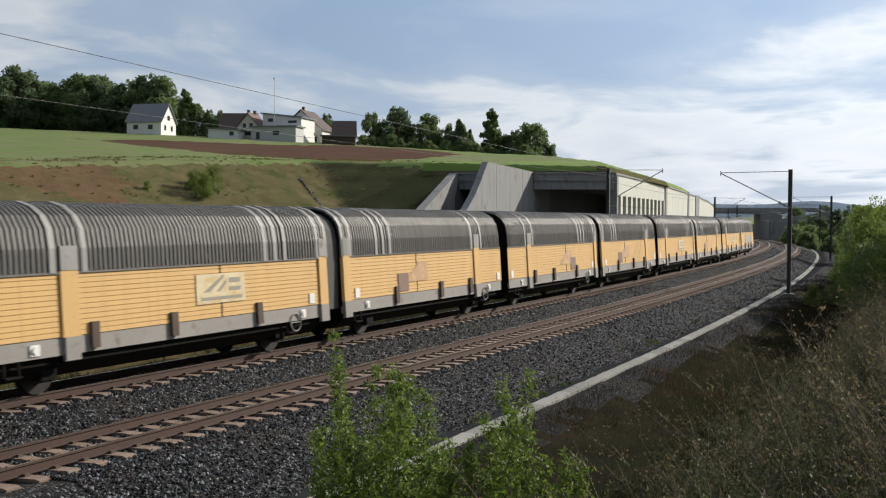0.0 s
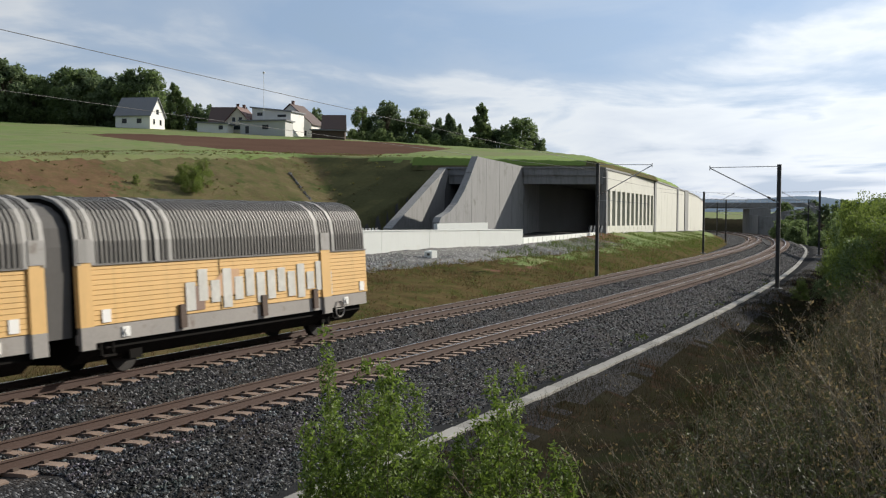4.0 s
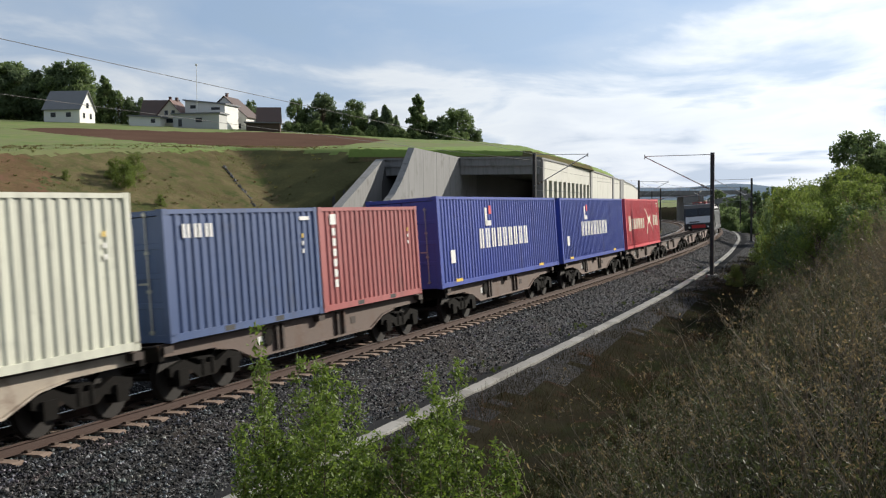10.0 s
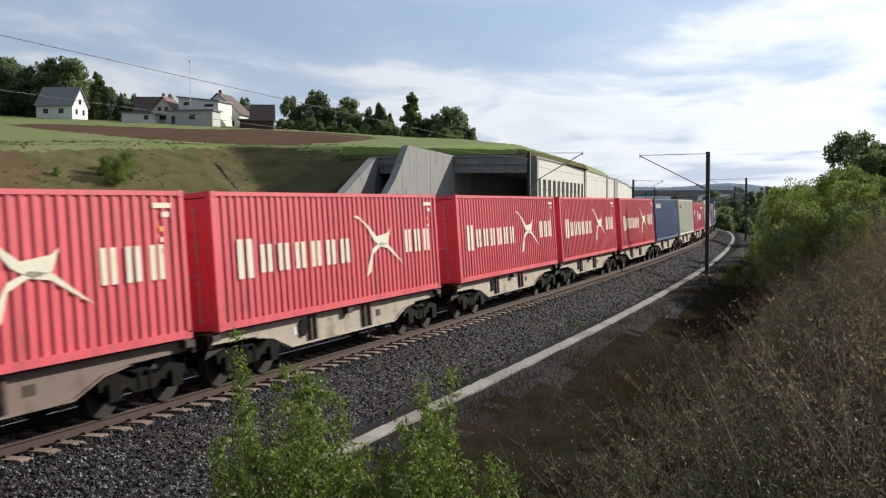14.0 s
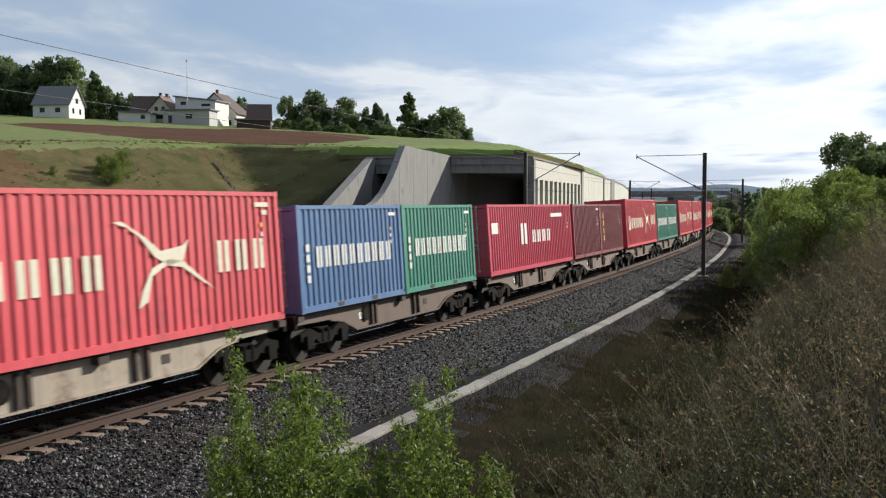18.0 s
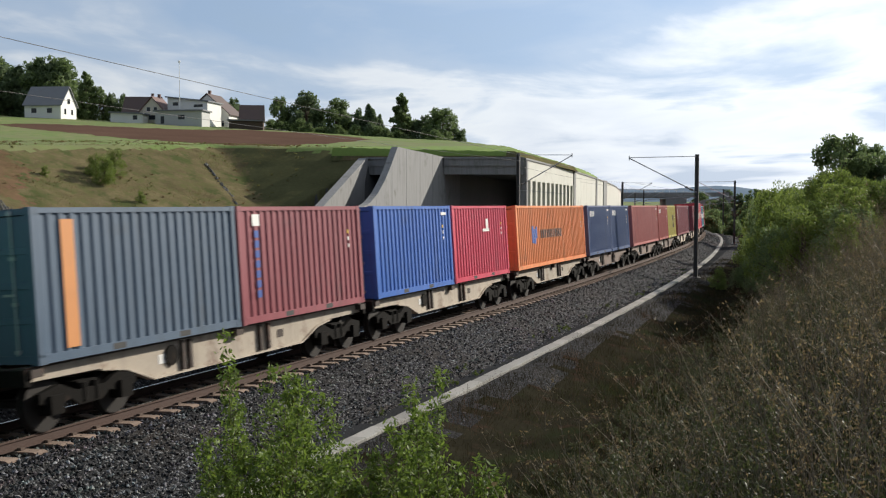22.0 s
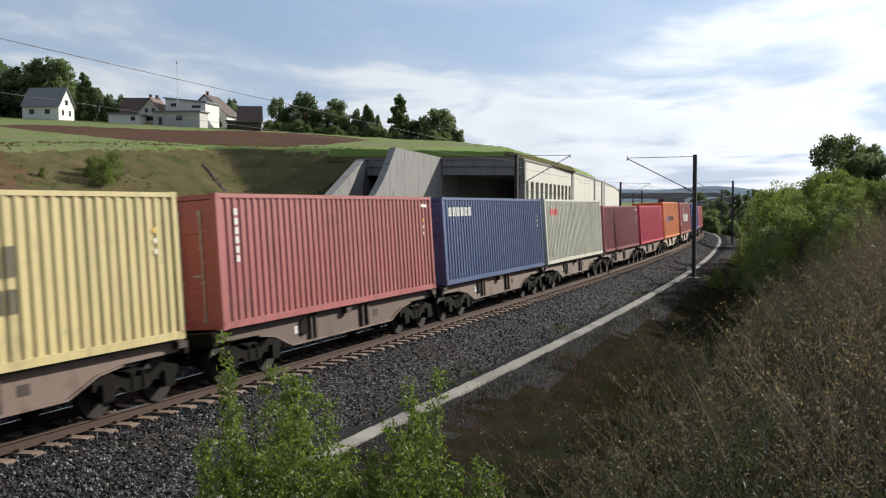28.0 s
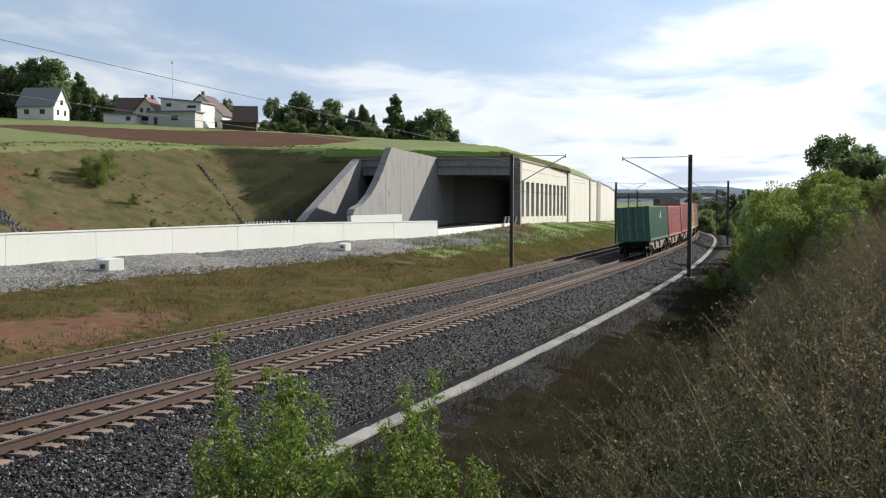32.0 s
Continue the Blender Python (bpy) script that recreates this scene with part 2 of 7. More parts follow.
TROUGH = material("trough_lid", (0.28, 0.273, 0.255), 0.9, vary=0.22, scale=1.5, grain=30, per=0.6, stain=(0.22, 0.21, 0.185), stain_at=0.55)
BLACK = material("black_rubber", (0.02, 0.02, 0.021), 0.6, vary=0.2)
# Underframe and wheel grime, blackened beyond dirt to carry the shade below.
UNDER = material("shade_black_grime", (0.009, 0.008, 0.007), 0.9, vary=0.4, scale=3, grain=20, stain=(0.03, 0.021, 0.017), stain_at=0.58)
WHEEL = material("wheel_steel", (0.022, 0.019, 0.017), 0.7, 0.4, vary=0.2)
FRAME = material("wagon_frame", (0.17, 0.125, 0.105), 0.8, vary=0.16, scale=0.9, grain=18, per=0.9, stain=(0.12, 0.075, 0.055), stain_at=0.55)
MARK = material("white_marking", (0.78, 0.77, 0.74), 0.6, vary=0.06, scale=2)
MARK_CREAM = material("faded_cream_lettering", (0.72, 0.69, 0.55), 0.65, vary=0.15, scale=2, grain=10, stain=(0.62, 0.4, 0.33), stain_at=0.6)
MARK_YELLOW = material("yellow_marking", (0.75, 0.5, 0.05), 0.6, vary=0.08)
MARK_RED = material("red_marking", (0.65, 0.05, 0.04), 0.6, vary=0.08)
MARK_BLUE = material("blue_marking", (0.03, 0.08, 0.32), 0.6, vary=0.08)
MARK_BLACK = material("black_marking", (0.03, 0.03, 0.03), 0.6, vary=0.1)
GLASS = material("dark_glass", (0.015, 0.017, 0.02), 0.08, vary=0.1, bump=0.0, coat=0.5)

# ---- building helpers ----
class Shape:
    """Vertices and faces of one mesh, gathered piece by piece."""

    def __init__(self):
        self.v, self.f, self.m = [], [], []

    def add(self, verts, faces, mat=0):
        o = len(self.v)
        self.v.extend(verts)
        self.f.extend([tuple(i + o for i in f) for f in faces])
        self.m.extend([mat] * len(faces))
        return self

    def box(self, x0, x1, y0, y1, z0, z1, mat=0, m=None):
        vs = [Vector((x, y, z)) for z in (z0, z1) for x, y in ((x0, y0), (x1, y0), (x1, y1), (x0, y1))]
        if m is not None:
            vs = [m @ v for v in vs]
        return self.add(vs, [(3, 2, 1, 0), (4, 5, 6, 7), (0, 1, 5, 4), (1, 2, 6, 5), (2, 3, 7, 6), (3, 0, 4, 7)], mat)

    def prism(self, outline, axis, a, b, mat=0):
        """Push a closed outline (pairs) along an axis from a to b."""
        put = {"x": lambda p, t: (t, p[0], p[1]), "y": lambda p, t: (p[0], t, p[1]), "z": lambda p, t: (p[0], p[1], t)}[axis]
        n = len(outline)
        vs = [put(p, a) for p in outline] + [put(p, b) for p in outline]
        fs = [(i, (i + 1) % n, (i + 1) % n + n, i + n) for i in range(n)] + [tuple(range(n - 1, -1, -1)), tuple(range(n, 2 * n))]
        return self.add(vs, fs, mat)

    def tube(self, p, q, r, n=8, r2=None, mat=0):
        p, q = Vector(p), Vector(q)
        d = (q - p).normalized()
        a = d.orthogonal().normalized()
        b = d.cross(a)
        r2 = r if r2 is None else r2
        vs = [p + (a * math.cos(2 * math.pi * i / n) + b * math.sin(2 * math.pi * i / n)) * r for i in range(n)]
        vs += [q + (a * math.cos(2 * math.pi * i / n) + b * math.sin(2 * math.pi * i / n)) * r2 for i in range(n)]
        fs = [(i, (i + 1) % n, (i + 1) % n + n, i + n) for i in range(n)] + [tuple(range(n - 1, -1, -1)), tuple(range(n, 2 * n))]
        return self.add(vs, fs, mat)

    def disc(self, c, axis, r, w, n=20, mat=0):
        d = Vector(axis).normalized() * (w / 2)
        return self.tube(Vector(c) - d, Vector(c) + d, r, n, mat=mat)

    def mesh(self, name, mats, smooth=False):
        me = bpy.data.meshes.new(name)
        me.from_pydata([tuple(v) for v in self.v], [], self.f)
        for mt in mats if isinstance(mats, (list, tuple)) else [mats]:
            me.materials.append(mt)
        me.polygons.foreach_set("material_index", self.m)
        if smooth:
            me.polygons.foreach_set("use_smooth", [True] * len(self.f))
        me.update()
        return me


def thing(name, label="", category="", group="", kind="", at=None, data=None):
    ob = tagged(new(name, data), label, category, group, kind)
    if at is not None:
        ob.matrix_world = at
    return ob


def part(name, shape, mats, parent, label="", at=None, smooth=False, kind=""):
    """One mesh object under a thing or a part."""
    me = shape if isinstance(shape, bpy.types.Mesh) else shape.mesh(name, mats, smooth)
    ob = tagged(new(name, me), label, "", "", kind)
    ob.parent = parent
    if at is not None:
        ob.matrix_basis = at
    return ob


# ---- the line: a gentle curve to the left, falling a little, canted ----
STEP = 1.0
LINE_S = np.arange(-1000.0, 1201.0, STEP)
CANT = math.asin(0.1057 / 1.507)
SPACING, FAR_UP = 4.005, 0.177


def lay_line():
    k = 0.000865 + 0.000419 * np.clip(LINE_S - 54.2, 0, 120) / 100
    k = np.where(LINE_S < -200, 0.0, k)
    k = np.where(LINE_S > 620, 0.0, k)
    i0 = int(1000 / STEP)
    turn = np.concatenate([[0], np.cumsum((k[1:] + k[:-1]) / 2 * STEP)])
    h = 0.36876 - (turn - turn[i0])
    dx, dy = np.sin(h), np.cos(h)
    x = np.concatenate([[0], np.cumsum((dx[1:] + dx[:-1]) / 2 * STEP)])
    y = np.concatenate([[0], np.cumsum((dy[1:] + dy[:-1]) / 2 * STEP)])
    sc = np.clip(LINE_S, -200, 420)
    z = -0.008476 * sc - 0.000013968 * np.clip(sc, 0, None) ** 2
    return x - x[i0] - 6.0764, y - y[i0] + 21.8393, z, h


LINE_X, LINE_Y, LINE_Z, LINE_H = lay_line()


def line_at(s):
    return (float(np.interp(s, LINE_S, LINE_X)), float(np.interp(s, LINE_S, LINE_Y)), float(np.interp(s, LINE_S, LINE_Z)), float(np.interp(s, LINE_S, LINE_H)))


def beside(s, lat, up=0.0):
    """A place lat metres to the camera's side of the near track's middle, level (not canted)."""
    x, y, z, h = line_at(s)
    return Vector((x + lat * math.cos(h), y - lat * math.sin(h), z + up))


def on_track(s, lat, up, far=False):
    """A place in the canted frame of a track."""
    l = lat * math.cos(CANT) - up * math.sin(CANT) - (SPACING if far else 0)
    return beside(s, l, lat * math.sin(CANT) + up * math.cos(CANT) + (FAR_UP if far else 0))


def rail_pose(s, far=False, half=4.5, back=False):
    """Pose of a vehicle whose middle is at s: x ahead, y left, z up, standing on the rails."""
    a, b = on_track(s - half, 0, 0, far), on_track(s + half, 0, 0, far)
    if back:
        a, b = b, a
    xa = (b - a).normalized()
    mid = on_track(s, 0, 0, far)
    side = (on_track(s, -1, 0, far) - on_track(s, 1, 0, far)).normalized()
    if back:
        side = -side
    za = xa.cross(side).normalized()
    ya = za.cross(xa)
    m = Matrix((xa, ya, za)).transposed().to_4x4()
    m.translation = mid
    return m


def to_line(x, y):
    """Along-track and sideways coordinates of places in plan (arrays)."""
    x, y = np.asarray(x, float), np.asarray(y, float)
    step = 4
    cx, cy = LINE_X[::step], LINE_Y[::step]
    sh = x.shape
    fx, fy = x.ravel(), y.ravel()
    best = np.empty(len(fx), int)
    for i in range(0, len(fx), 4000):
        d = (fx[i:i + 4000, None] - cx) ** 2 + (fy[i:i + 4000, None] - cy) ** 2
        best[i:i + 4000] = d.argmin(1)
    j = best * step
    dx, dy = fx - LINE_X[j], fy - LINE_Y[j]
    h = LINE_H[j]
    return (LINE_S[j] + dx * np.sin(h) + dy * np.cos(h)).reshape(sh), (dx * np.cos(h) - dy * np.sin(h)).reshape(sh), LINE_Z[j].reshape(sh)


# ---- the lie of the land ----
# the road comes from the left in a cutting, runs beside the line and enters a covered gallery
def road_edge(s):
    """Sideways place of the road's edge nearest the line."""
    return np.interp(s, [-90, 26, 57, 74, 103, 140, 275, 330], [-52, -30.3, -23.3, -20.2, -18.9, -17.6, -9.7, -9.0])


def cut_edge(s):
    """Sideways place of the foot of the cutting's far slope."""
    return np.interp(s, [-90, 26, 80, 98, 130, 275], [-84, -56, -43, -36.6, -35, -26])


def road_up(s):
    return np.interp(s, [-90, 60, 105, 140, 275, 400], [0.32, 0.32, 0.62, -0.1, -2.8, -5])


def gallery_top(s):
    return np.interp(s, [100, 103, 140, 275, 330], [8.15, 8.1, 7.4, 4.75, 3.4])


def hillside(s, l):
    d = np.maximum(road_edge(s) - l, 0)
    sc, dc = np.clip(s, -200, 300), np.clip(d, 0, 230)
    plane = 8.35 + 0.0425 * (sc - 90) + 0.033 * dc + 0.015 * np.clip(dc - 60, 0, None) + 0.00009 * (sc - 90) * np.minimum(dc, 120)
    edge = gallery_top(s) + 0.55 + 0.3 * d
    low = np.clip((s - 285) / 60, 0, 1)
    return np.minimum(plane, edge) * (1 - low) + np.minimum(plane, road_up(s) + 0.12 * d) * low


def land(x, y):
    s, l, z = to_line(x, y)
    near_edge, foot = road_edge(s), cut_edge(s)
    road = road_up(s)
    # the camera's side
    right = z + np.interp(l, [0, 3.6, 5.4, 7.0, 9.5, 12.5, 15, 22, 40, 90, 400], [-0.8, -0.74, -0.74, -1.15, -0.8, 1.1, 2.15, 3.0, 3.7, 4.8, 9])
    # beyond the tracks, up to the road
    t = np.clip((-l - 7.4) / np.maximum(-near_edge - 7.4, 0.5), 0, 1)
    rise = road - 0.03 - z + 0.75
    bank = z - 0.75 + rise * np.interp(t, [0, 0.35, 0.6, 0.8, 1.0], [0, 0.3, 0.62, 0.8, 1.0]) - 0.35 * np.interp(t, [0, 0.06, 0.14, 0.24, 0.4], [0, 1, 1, 0.2, 0])
    # hillside, and the cutting made for the road
    slope = np.maximum(np.maximum(foot - l, 0) * 0.42, np.where(l < foot + 0.5, np.maximum(s - 83, 0) * 0.47, 0))
    left = np.where(l > near_edge, bank, np.where((l > foot) & (s < 320), road, np.minimum(hillside(s, l), road + slope)))
    out = np.where(l > 0, right, np.where(l > -7.4, z - 0.8, left))
    fade = np.clip((np.hypot(x, y) - 600) / 700, 0, 1)
    return out * (1 - fade) + (-14.0) * fade


def land_z(x, y):
    return float(land(np.array([x]), np.array([y]))[0])

# ---- ground: one sheet to the horizon ----
GRASS = material("rough_grass", (0.095, 0.075, 0.036), 0.95, vary=0.55, scale=0.9, grain=6, bump=1.0, stain=(0.075, 0.046, 0.028), stain_at=0.52, patch=(0.06, 0.066, 0.024), patch_scale=0.6, patch_at=0.5)
SLOPE = material("thin_grass_slope", (0.125, 0.104, 0.058), 0.95, vary=0.6, scale=0.55, grain=5, bump=1.0, stain=(0.105, 0.103, 0.047), stain_at=0.46, patch=(0.07, 0.082, 0.034), patch_scale=0.3, patch_at=0.53)
# Darker slope copy: shade of the side turned from the sun is in its colour.
SLOPE_SHADE = material("shade_toned_earth_slope", (0.085, 0.085, 0.042), 0.95, vary=0.35, scale=0.2, grain=2.5, bump=0.8, stain=(0.1, 0.075, 0.045), stain_at=0.6)
MEADOW = material("mown_meadow", (0.13, 0.185, 0.052), 0.9, vary=0.3, scale=0.12, grain=1.5, bump=0.5, stain=(0.2, 0.2, 0.085), stain_at=0.5, patch=(0.16, 0.175, 0.075), patch_scale=0.03, patch_at=0.47)
PLOUGH = material("ploughed_field", (0.105, 0.066, 0.05), 0.95, vary=0.25, scale=0.05, grain=1.2, bump=0.6)
GRAVEL = pebble_material("pale_gravel", (0.13, 0.128, 0.122), (0.24, 0.235, 0.225), (0.5, 0.49, 0.47), 9.0, (0.2, 0.19, 0.165))
# Verge colours are set very dark to hold the shade lying there.
VERGE = material("dry_shade_toned_verge", (0.024, 0.022, 0.015), 0.95, vary=0.6, scale=0.9, grain=9, bump=1.0, stain=(0.05, 0.03, 0.023), stain_at=0.55, patch=(0.022, 0.026, 0.013), patch_scale=0.5, patch_at=0.52)
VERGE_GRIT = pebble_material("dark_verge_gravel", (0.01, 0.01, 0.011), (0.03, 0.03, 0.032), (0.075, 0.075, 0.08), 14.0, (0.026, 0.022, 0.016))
SLOPE_RED = material("reddish_bare_slope", (0.13, 0.088, 0.052), 0.95, vary=0.45, scale=0.6, grain=4, bump=1.0, stain=(0.11, 0.09, 0.045), stain_at=0.5, patch=(0.155, 0.09, 0.062), patch_scale=0.35, patch_at=0.54)
RED_EARTH = material("red_earth", (0.155, 0.085, 0.062), 0.95, vary=0.45, scale=0.9, grain=5, bump=1.0, stain=(0.2, 0.13, 0.095), stain_at=0.55, patch=(0.105, 0.085, 0.042), patch_scale=0.9, patch_at=0.5)
TURF = material("bright_turf", (0.16, 0.23, 0.058), 0.9, vary=0.25, scale=0.3, grain=2.5, bump=0.6, stain=(0.16, 0.19, 0.06), stain_at=0.56)
ASPHALT = material("fresh_asphalt", (0.06, 0.06, 0.06), 0.9, vary=0.15, scale=0.4, grain=20)
PATH_GRIT = material("dark_grit", (0.033, 0.034, 0.036), 0.95, vary=0.35, scale=1.2, grain=20, bump=0.6, stain=(0.04, 0.043, 0.025), stain_at=0.6)


def graded(a, b, fine, lo, hi, grow=1.12):
    """Coordinates: fine steps from lo to hi, then ever wider steps out to a and b."""
    mid = list(np.arange(lo, hi + fine / 2, fine))
    out, step, v = [], fine, hi
    while v < b:
        step *= grow
        v += step
        out.append(v)
    back, step, v = [], fine, lo
    while v > a:
        step *= grow
        v -= step
        back.append(v)
    return np.array(back[::-1] + mid + out)


def lay_ground():
    u = graded(-900, 4200, 0.55, 4, 112, 1.03)
    v = graded(-2600, 2600, 0.55, -70, 19, 1.03)
    U, V = np.meshgrid(u, v, indexing="ij")
    c, s_ = math.cos(0.30), math.sin(0.30)
    X = U * s_ + V * c
    Y = U * c - V * s_
    Z = land(X, Y)
    s, l, _ = to_line(X, Y)
    rough = np.zeros_like(Z)
    for f, a in ((0.9, 0.035), (0.31, 0.07), (0.11, 0.12)):
        rough += a * (np.sin(X * f * 2.1 + 1.3 * np.sin(Y * f * 1.7)) * np.sin(Y * f * 1.9 + 1.1 * np.sin(X * f * 2.3 + 0.7)))
    keep = np.clip((np.abs(l + 2) - 6.5) / 3, 0, 1)
    Z = Z + rough * keep
    nu, nv = X.shape
    idx = np.arange(nu * nv).reshape(nu, nv)
    faces = np.stack([idx[:-1, :-1], idx[1:, :-1], idx[1:, 1:], idx[:-1, 1:]], -1).reshape(-1, 4)
    me = bpy.data.meshes.new("ground")
    me.from_pydata(np.stack([X, Y, Z], -1).reshape(-1, 3).tolist(), [], faces[:, ::-1].tolist())
    fc = lambda a: ((a[:-1, :-1] + a[1:, 1:]) / 2).ravel()
    fs, fl, fx, fy, fz = fc(s), fc(l), fc(X), fc(Y), fc(Z)
    rnd = np.random.default_rng(3)
    wob = 0.9 * np.sin(fx * 0.35 + 2 * np.sin(fy * 0.23)) + 0.6 * np.sin(fy * 0.9 + fx * 0.4) + rnd.normal(0, 0.5, len(fx))
    edge, foot = road_edge(fs), cut_edge(fs)
    d = edge - fl
    mats = [GRASS, SLOPE, SLOPE_SHADE, MEADOW, PLOUGH, GRAVEL, VERGE, RED_EARTH, ASPHALT, PATH_GRIT, VERGE_GRIT, SLOPE_RED]
    mi = np.zeros(len(fs), int)
    left = fl <= -7.4
    mi[(fl > -7.4) & (fl < 4.6)] = 9
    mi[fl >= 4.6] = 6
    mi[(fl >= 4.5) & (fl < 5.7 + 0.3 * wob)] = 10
    mi[fl > 45] = 3
    t = (-fl - 7.4) / np.maximum(-edge - 7.4, 0.5)
    mi[left & (t > 0.61 + wob * 0.015) & (fl > edge) & (fs < 96)] = 5
    mi[left & (np.abs(t - 0.26 - 0.02 * np.sin(fs * 1.1)) < 0.035 + wob * 0.025) & (fs > 8) & (fs < 18)] = 7
    mi[left & (np.abs(t - 0.4) < 0.03 + wob * 0.03) & (fs > 50) & (fs < 60)] = 7
    mi[left & (fl > edge) & (fs > 82 + wob) & (t > 0.5 + 0.06 * wob)] = 3
    mi[left & (fl > edge) & (np.abs(fs - 97) < 8 + wob) & (t > 0.76 + 0.03 * wob)] = 7
    mi[left & (t > 0.16 + 0.02 * wob) & (t < 0.26 + 0.03 * wob) & (fs > 9) & (fs < 19 + wob)] = 7
    mi[left & (fs > 54 + wob) & (fs < 84) & (t > 0.44) & (t < 0.6) & (np.sin(fs * 0.55) + 0.5 * wob > -0.1)] = 3
    behind = left & (fl <= edge)
    mi[behind] = 1
    mi[behind & (fl > foot) & (fs < 320)] = 8
    # head slope facing away from the sun takes the shade-toned copy
    mi[behind & (fl <= foot) & (fs > 84 + wob * 0.5 + np.clip(foot - fl, 0, 60) * 0.9) & (fs < 112)] = 2
    raw = np.sin(fx * 0.21 + 1.6 * np.sin(fy * 0.17)) + np.sin(fy * 0.33 + fx * 0.12) + 0.5 * wob
    mi[behind & (fl <= foot) & (fs < 70) & (raw > 0.35)] = 11
    natural = behind & (fl <= foot) & (fz > hillside(fs, fl) - 0.45 + 0.1 * wob)
    mi[natural] = 3
    lo = np.interp(fx, [-110, -94.6, -75.6, -61, -45.5, -31, -24, -19], [231, 222, 196, 180, 159, 138, 135, 152]) + 0.8 * wob
    hi = np.interp(fx, [-110, -94.6, -88.6, -75.8, -64, -47, -36, -20], [230, 229, 239, 243, 248, 286, 292, 260]) + 0.8 * wob
    ri = np.interp(fy, [130, 160, 193, 255, 291], [-21, -20, -18, -18.5, -28])
    mi[natural & (fy > lo) & (fy < hi) & (fx < ri)] = 4
    me.polygons.foreach_set("material_index", mi)
    me.polygons.foreach_set("use_smooth", [True] * len(faces))
    for m in mats:
        me.materials.append(m)
    me.update()
    return thing("ground", "rough grassy railway banks, meadow and brown ploughed hillside", kind="structure", data=me)


lay_ground()


# ---- ballast bed, sleepers, rails ----
BALLAST = pebble_material("ballast_bed", (0.009, 0.009, 0.01), (0.04, 0.04, 0.042), (0.21, 0.21, 0.215), 23.0, (0.04, 0.03, 0.024))
STONE = grain_material("ballast_stone", (0.01, 0.01, 0.011), (0.4, 0.4, 0.415))


def ribbon(name, rows, lo, hi, step, mat, label, smooth=True, far_z=None):
    """A strip along the line: rows are (sideways, up) pairs or a function of s giving them."""
    sh = Shape()
    ss = np.arange(lo, hi + 0.1, step)
    n = len(rows)
    vs = []
    for s in ss:
        x, y, z, h = line_at(s)
        for lat, up_ in rows:
            vs.append((x + lat * math.cos(h), y - lat * math.sin(h), z + up_))
    fs = [(i * n + j, i * n + j + 1, (i + 1) * n + j + 1, (i + 1) * n + j) for i in range(len(ss) - 1) for j in range(n - 1)]
    sh.add(vs, fs)
    return thing(name, label, kind="structure", data=sh.mesh(name, mat, smooth))


tilt = math.tan(CANT)
ribbon("ballast", [(-8.6, -0.95), (-7.5, -0.75), (-5.7, -0.22 - 1.7 * tilt + FAR_UP), (-SPACING, -0.24 + FAR_UP), (-2.3, -0.24 + 1.7 * tilt + FAR_UP), (-1.7, -0.24 - 1.7 * tilt),
                   (0, -0.24), (1.75, -0.24 + 1.75 * tilt), (3.05, -0.66), (3.7, -0.74), (4.0, -0.8)], -300, 620, 2.0, BALLAST, "dark grey crushed-stone track ballast bed")


def bed_up(l):
    return float(np.interp(l, [-8.6, -7.5, -5.7, -SPACING, -2.3, -1.7, 0, 1.75, 3.05, 3.7, 4.0],
                           [-0.95, -0.75, -0.22 - 1.7 * tilt + FAR_UP, -0.24 + FAR_UP, -0.24 + 1.7 * tilt + FAR_UP, -0.24 - 1.7 * tilt, -0.24, -0.24 + 1.75 * tilt, -0.66, -0.74, -0.8]))


def loose_stones():
    """The ballast's top layer of separate broken stones, dense where the camera is near."""
    rnd = np.random.default_rng(5)
    sh = Shape()
    forms = []
    for _ in range(9):
        r = rnd.uniform(0.75, 1.2, 6)
        forms.append([Vector((r[0], 0, 0)), Vector((0, r[1], 0.1)), Vector((-r[2], 0, 0)), Vector((0, -r[3], -0.1)), Vector((0.2, 0.1, r[4] * 0.8)), Vector((0, 0, -r[5] * 0.8))])
    faces = [(0, 1, 4), (1, 2, 4), (2, 3, 4), (3, 0, 4), (1, 0, 5), (2, 1, 5), (3, 2, 5), (0, 3, 5)]
    n = 95000
    ss = -7 + 150 * rnd.random(n) ** 2.1
    ll = rnd.uniform(-7.6, 3.95, n)
    for s, l, k, a, b, w in zip(ss, ll, rnd.integers(0, 9, n), rnd.uniform(0, 6.28, n), rnd.uniform(-0.9, 0.9, n), rnd.uniform(0.02, 0.047, n)):
        x, y, z, h = line_at(s)
        up_ = bed_up(l) + rnd.uniform(-0.012, 0.03)
        for base in (0.0, -SPACING):
            if abs(abs(l - base) - 0.7535) < 0.09:
                up_ -= 0.05
        m = Matrix.Translation((x + l * math.cos(h), y - l * math.sin(h), z + up_)) @ Euler((b, a * 0.3, a)).to_matrix().to_4x4() @ Matrix.Scale(w, 4)
        sh.add([m @ v for v in forms[k]], faces)
    thing("ballast_stones", "loose broken grey ballast stones on the track bed", "ballast", kind="stuff", data=sh.mesh("ballast_stones", STONE))


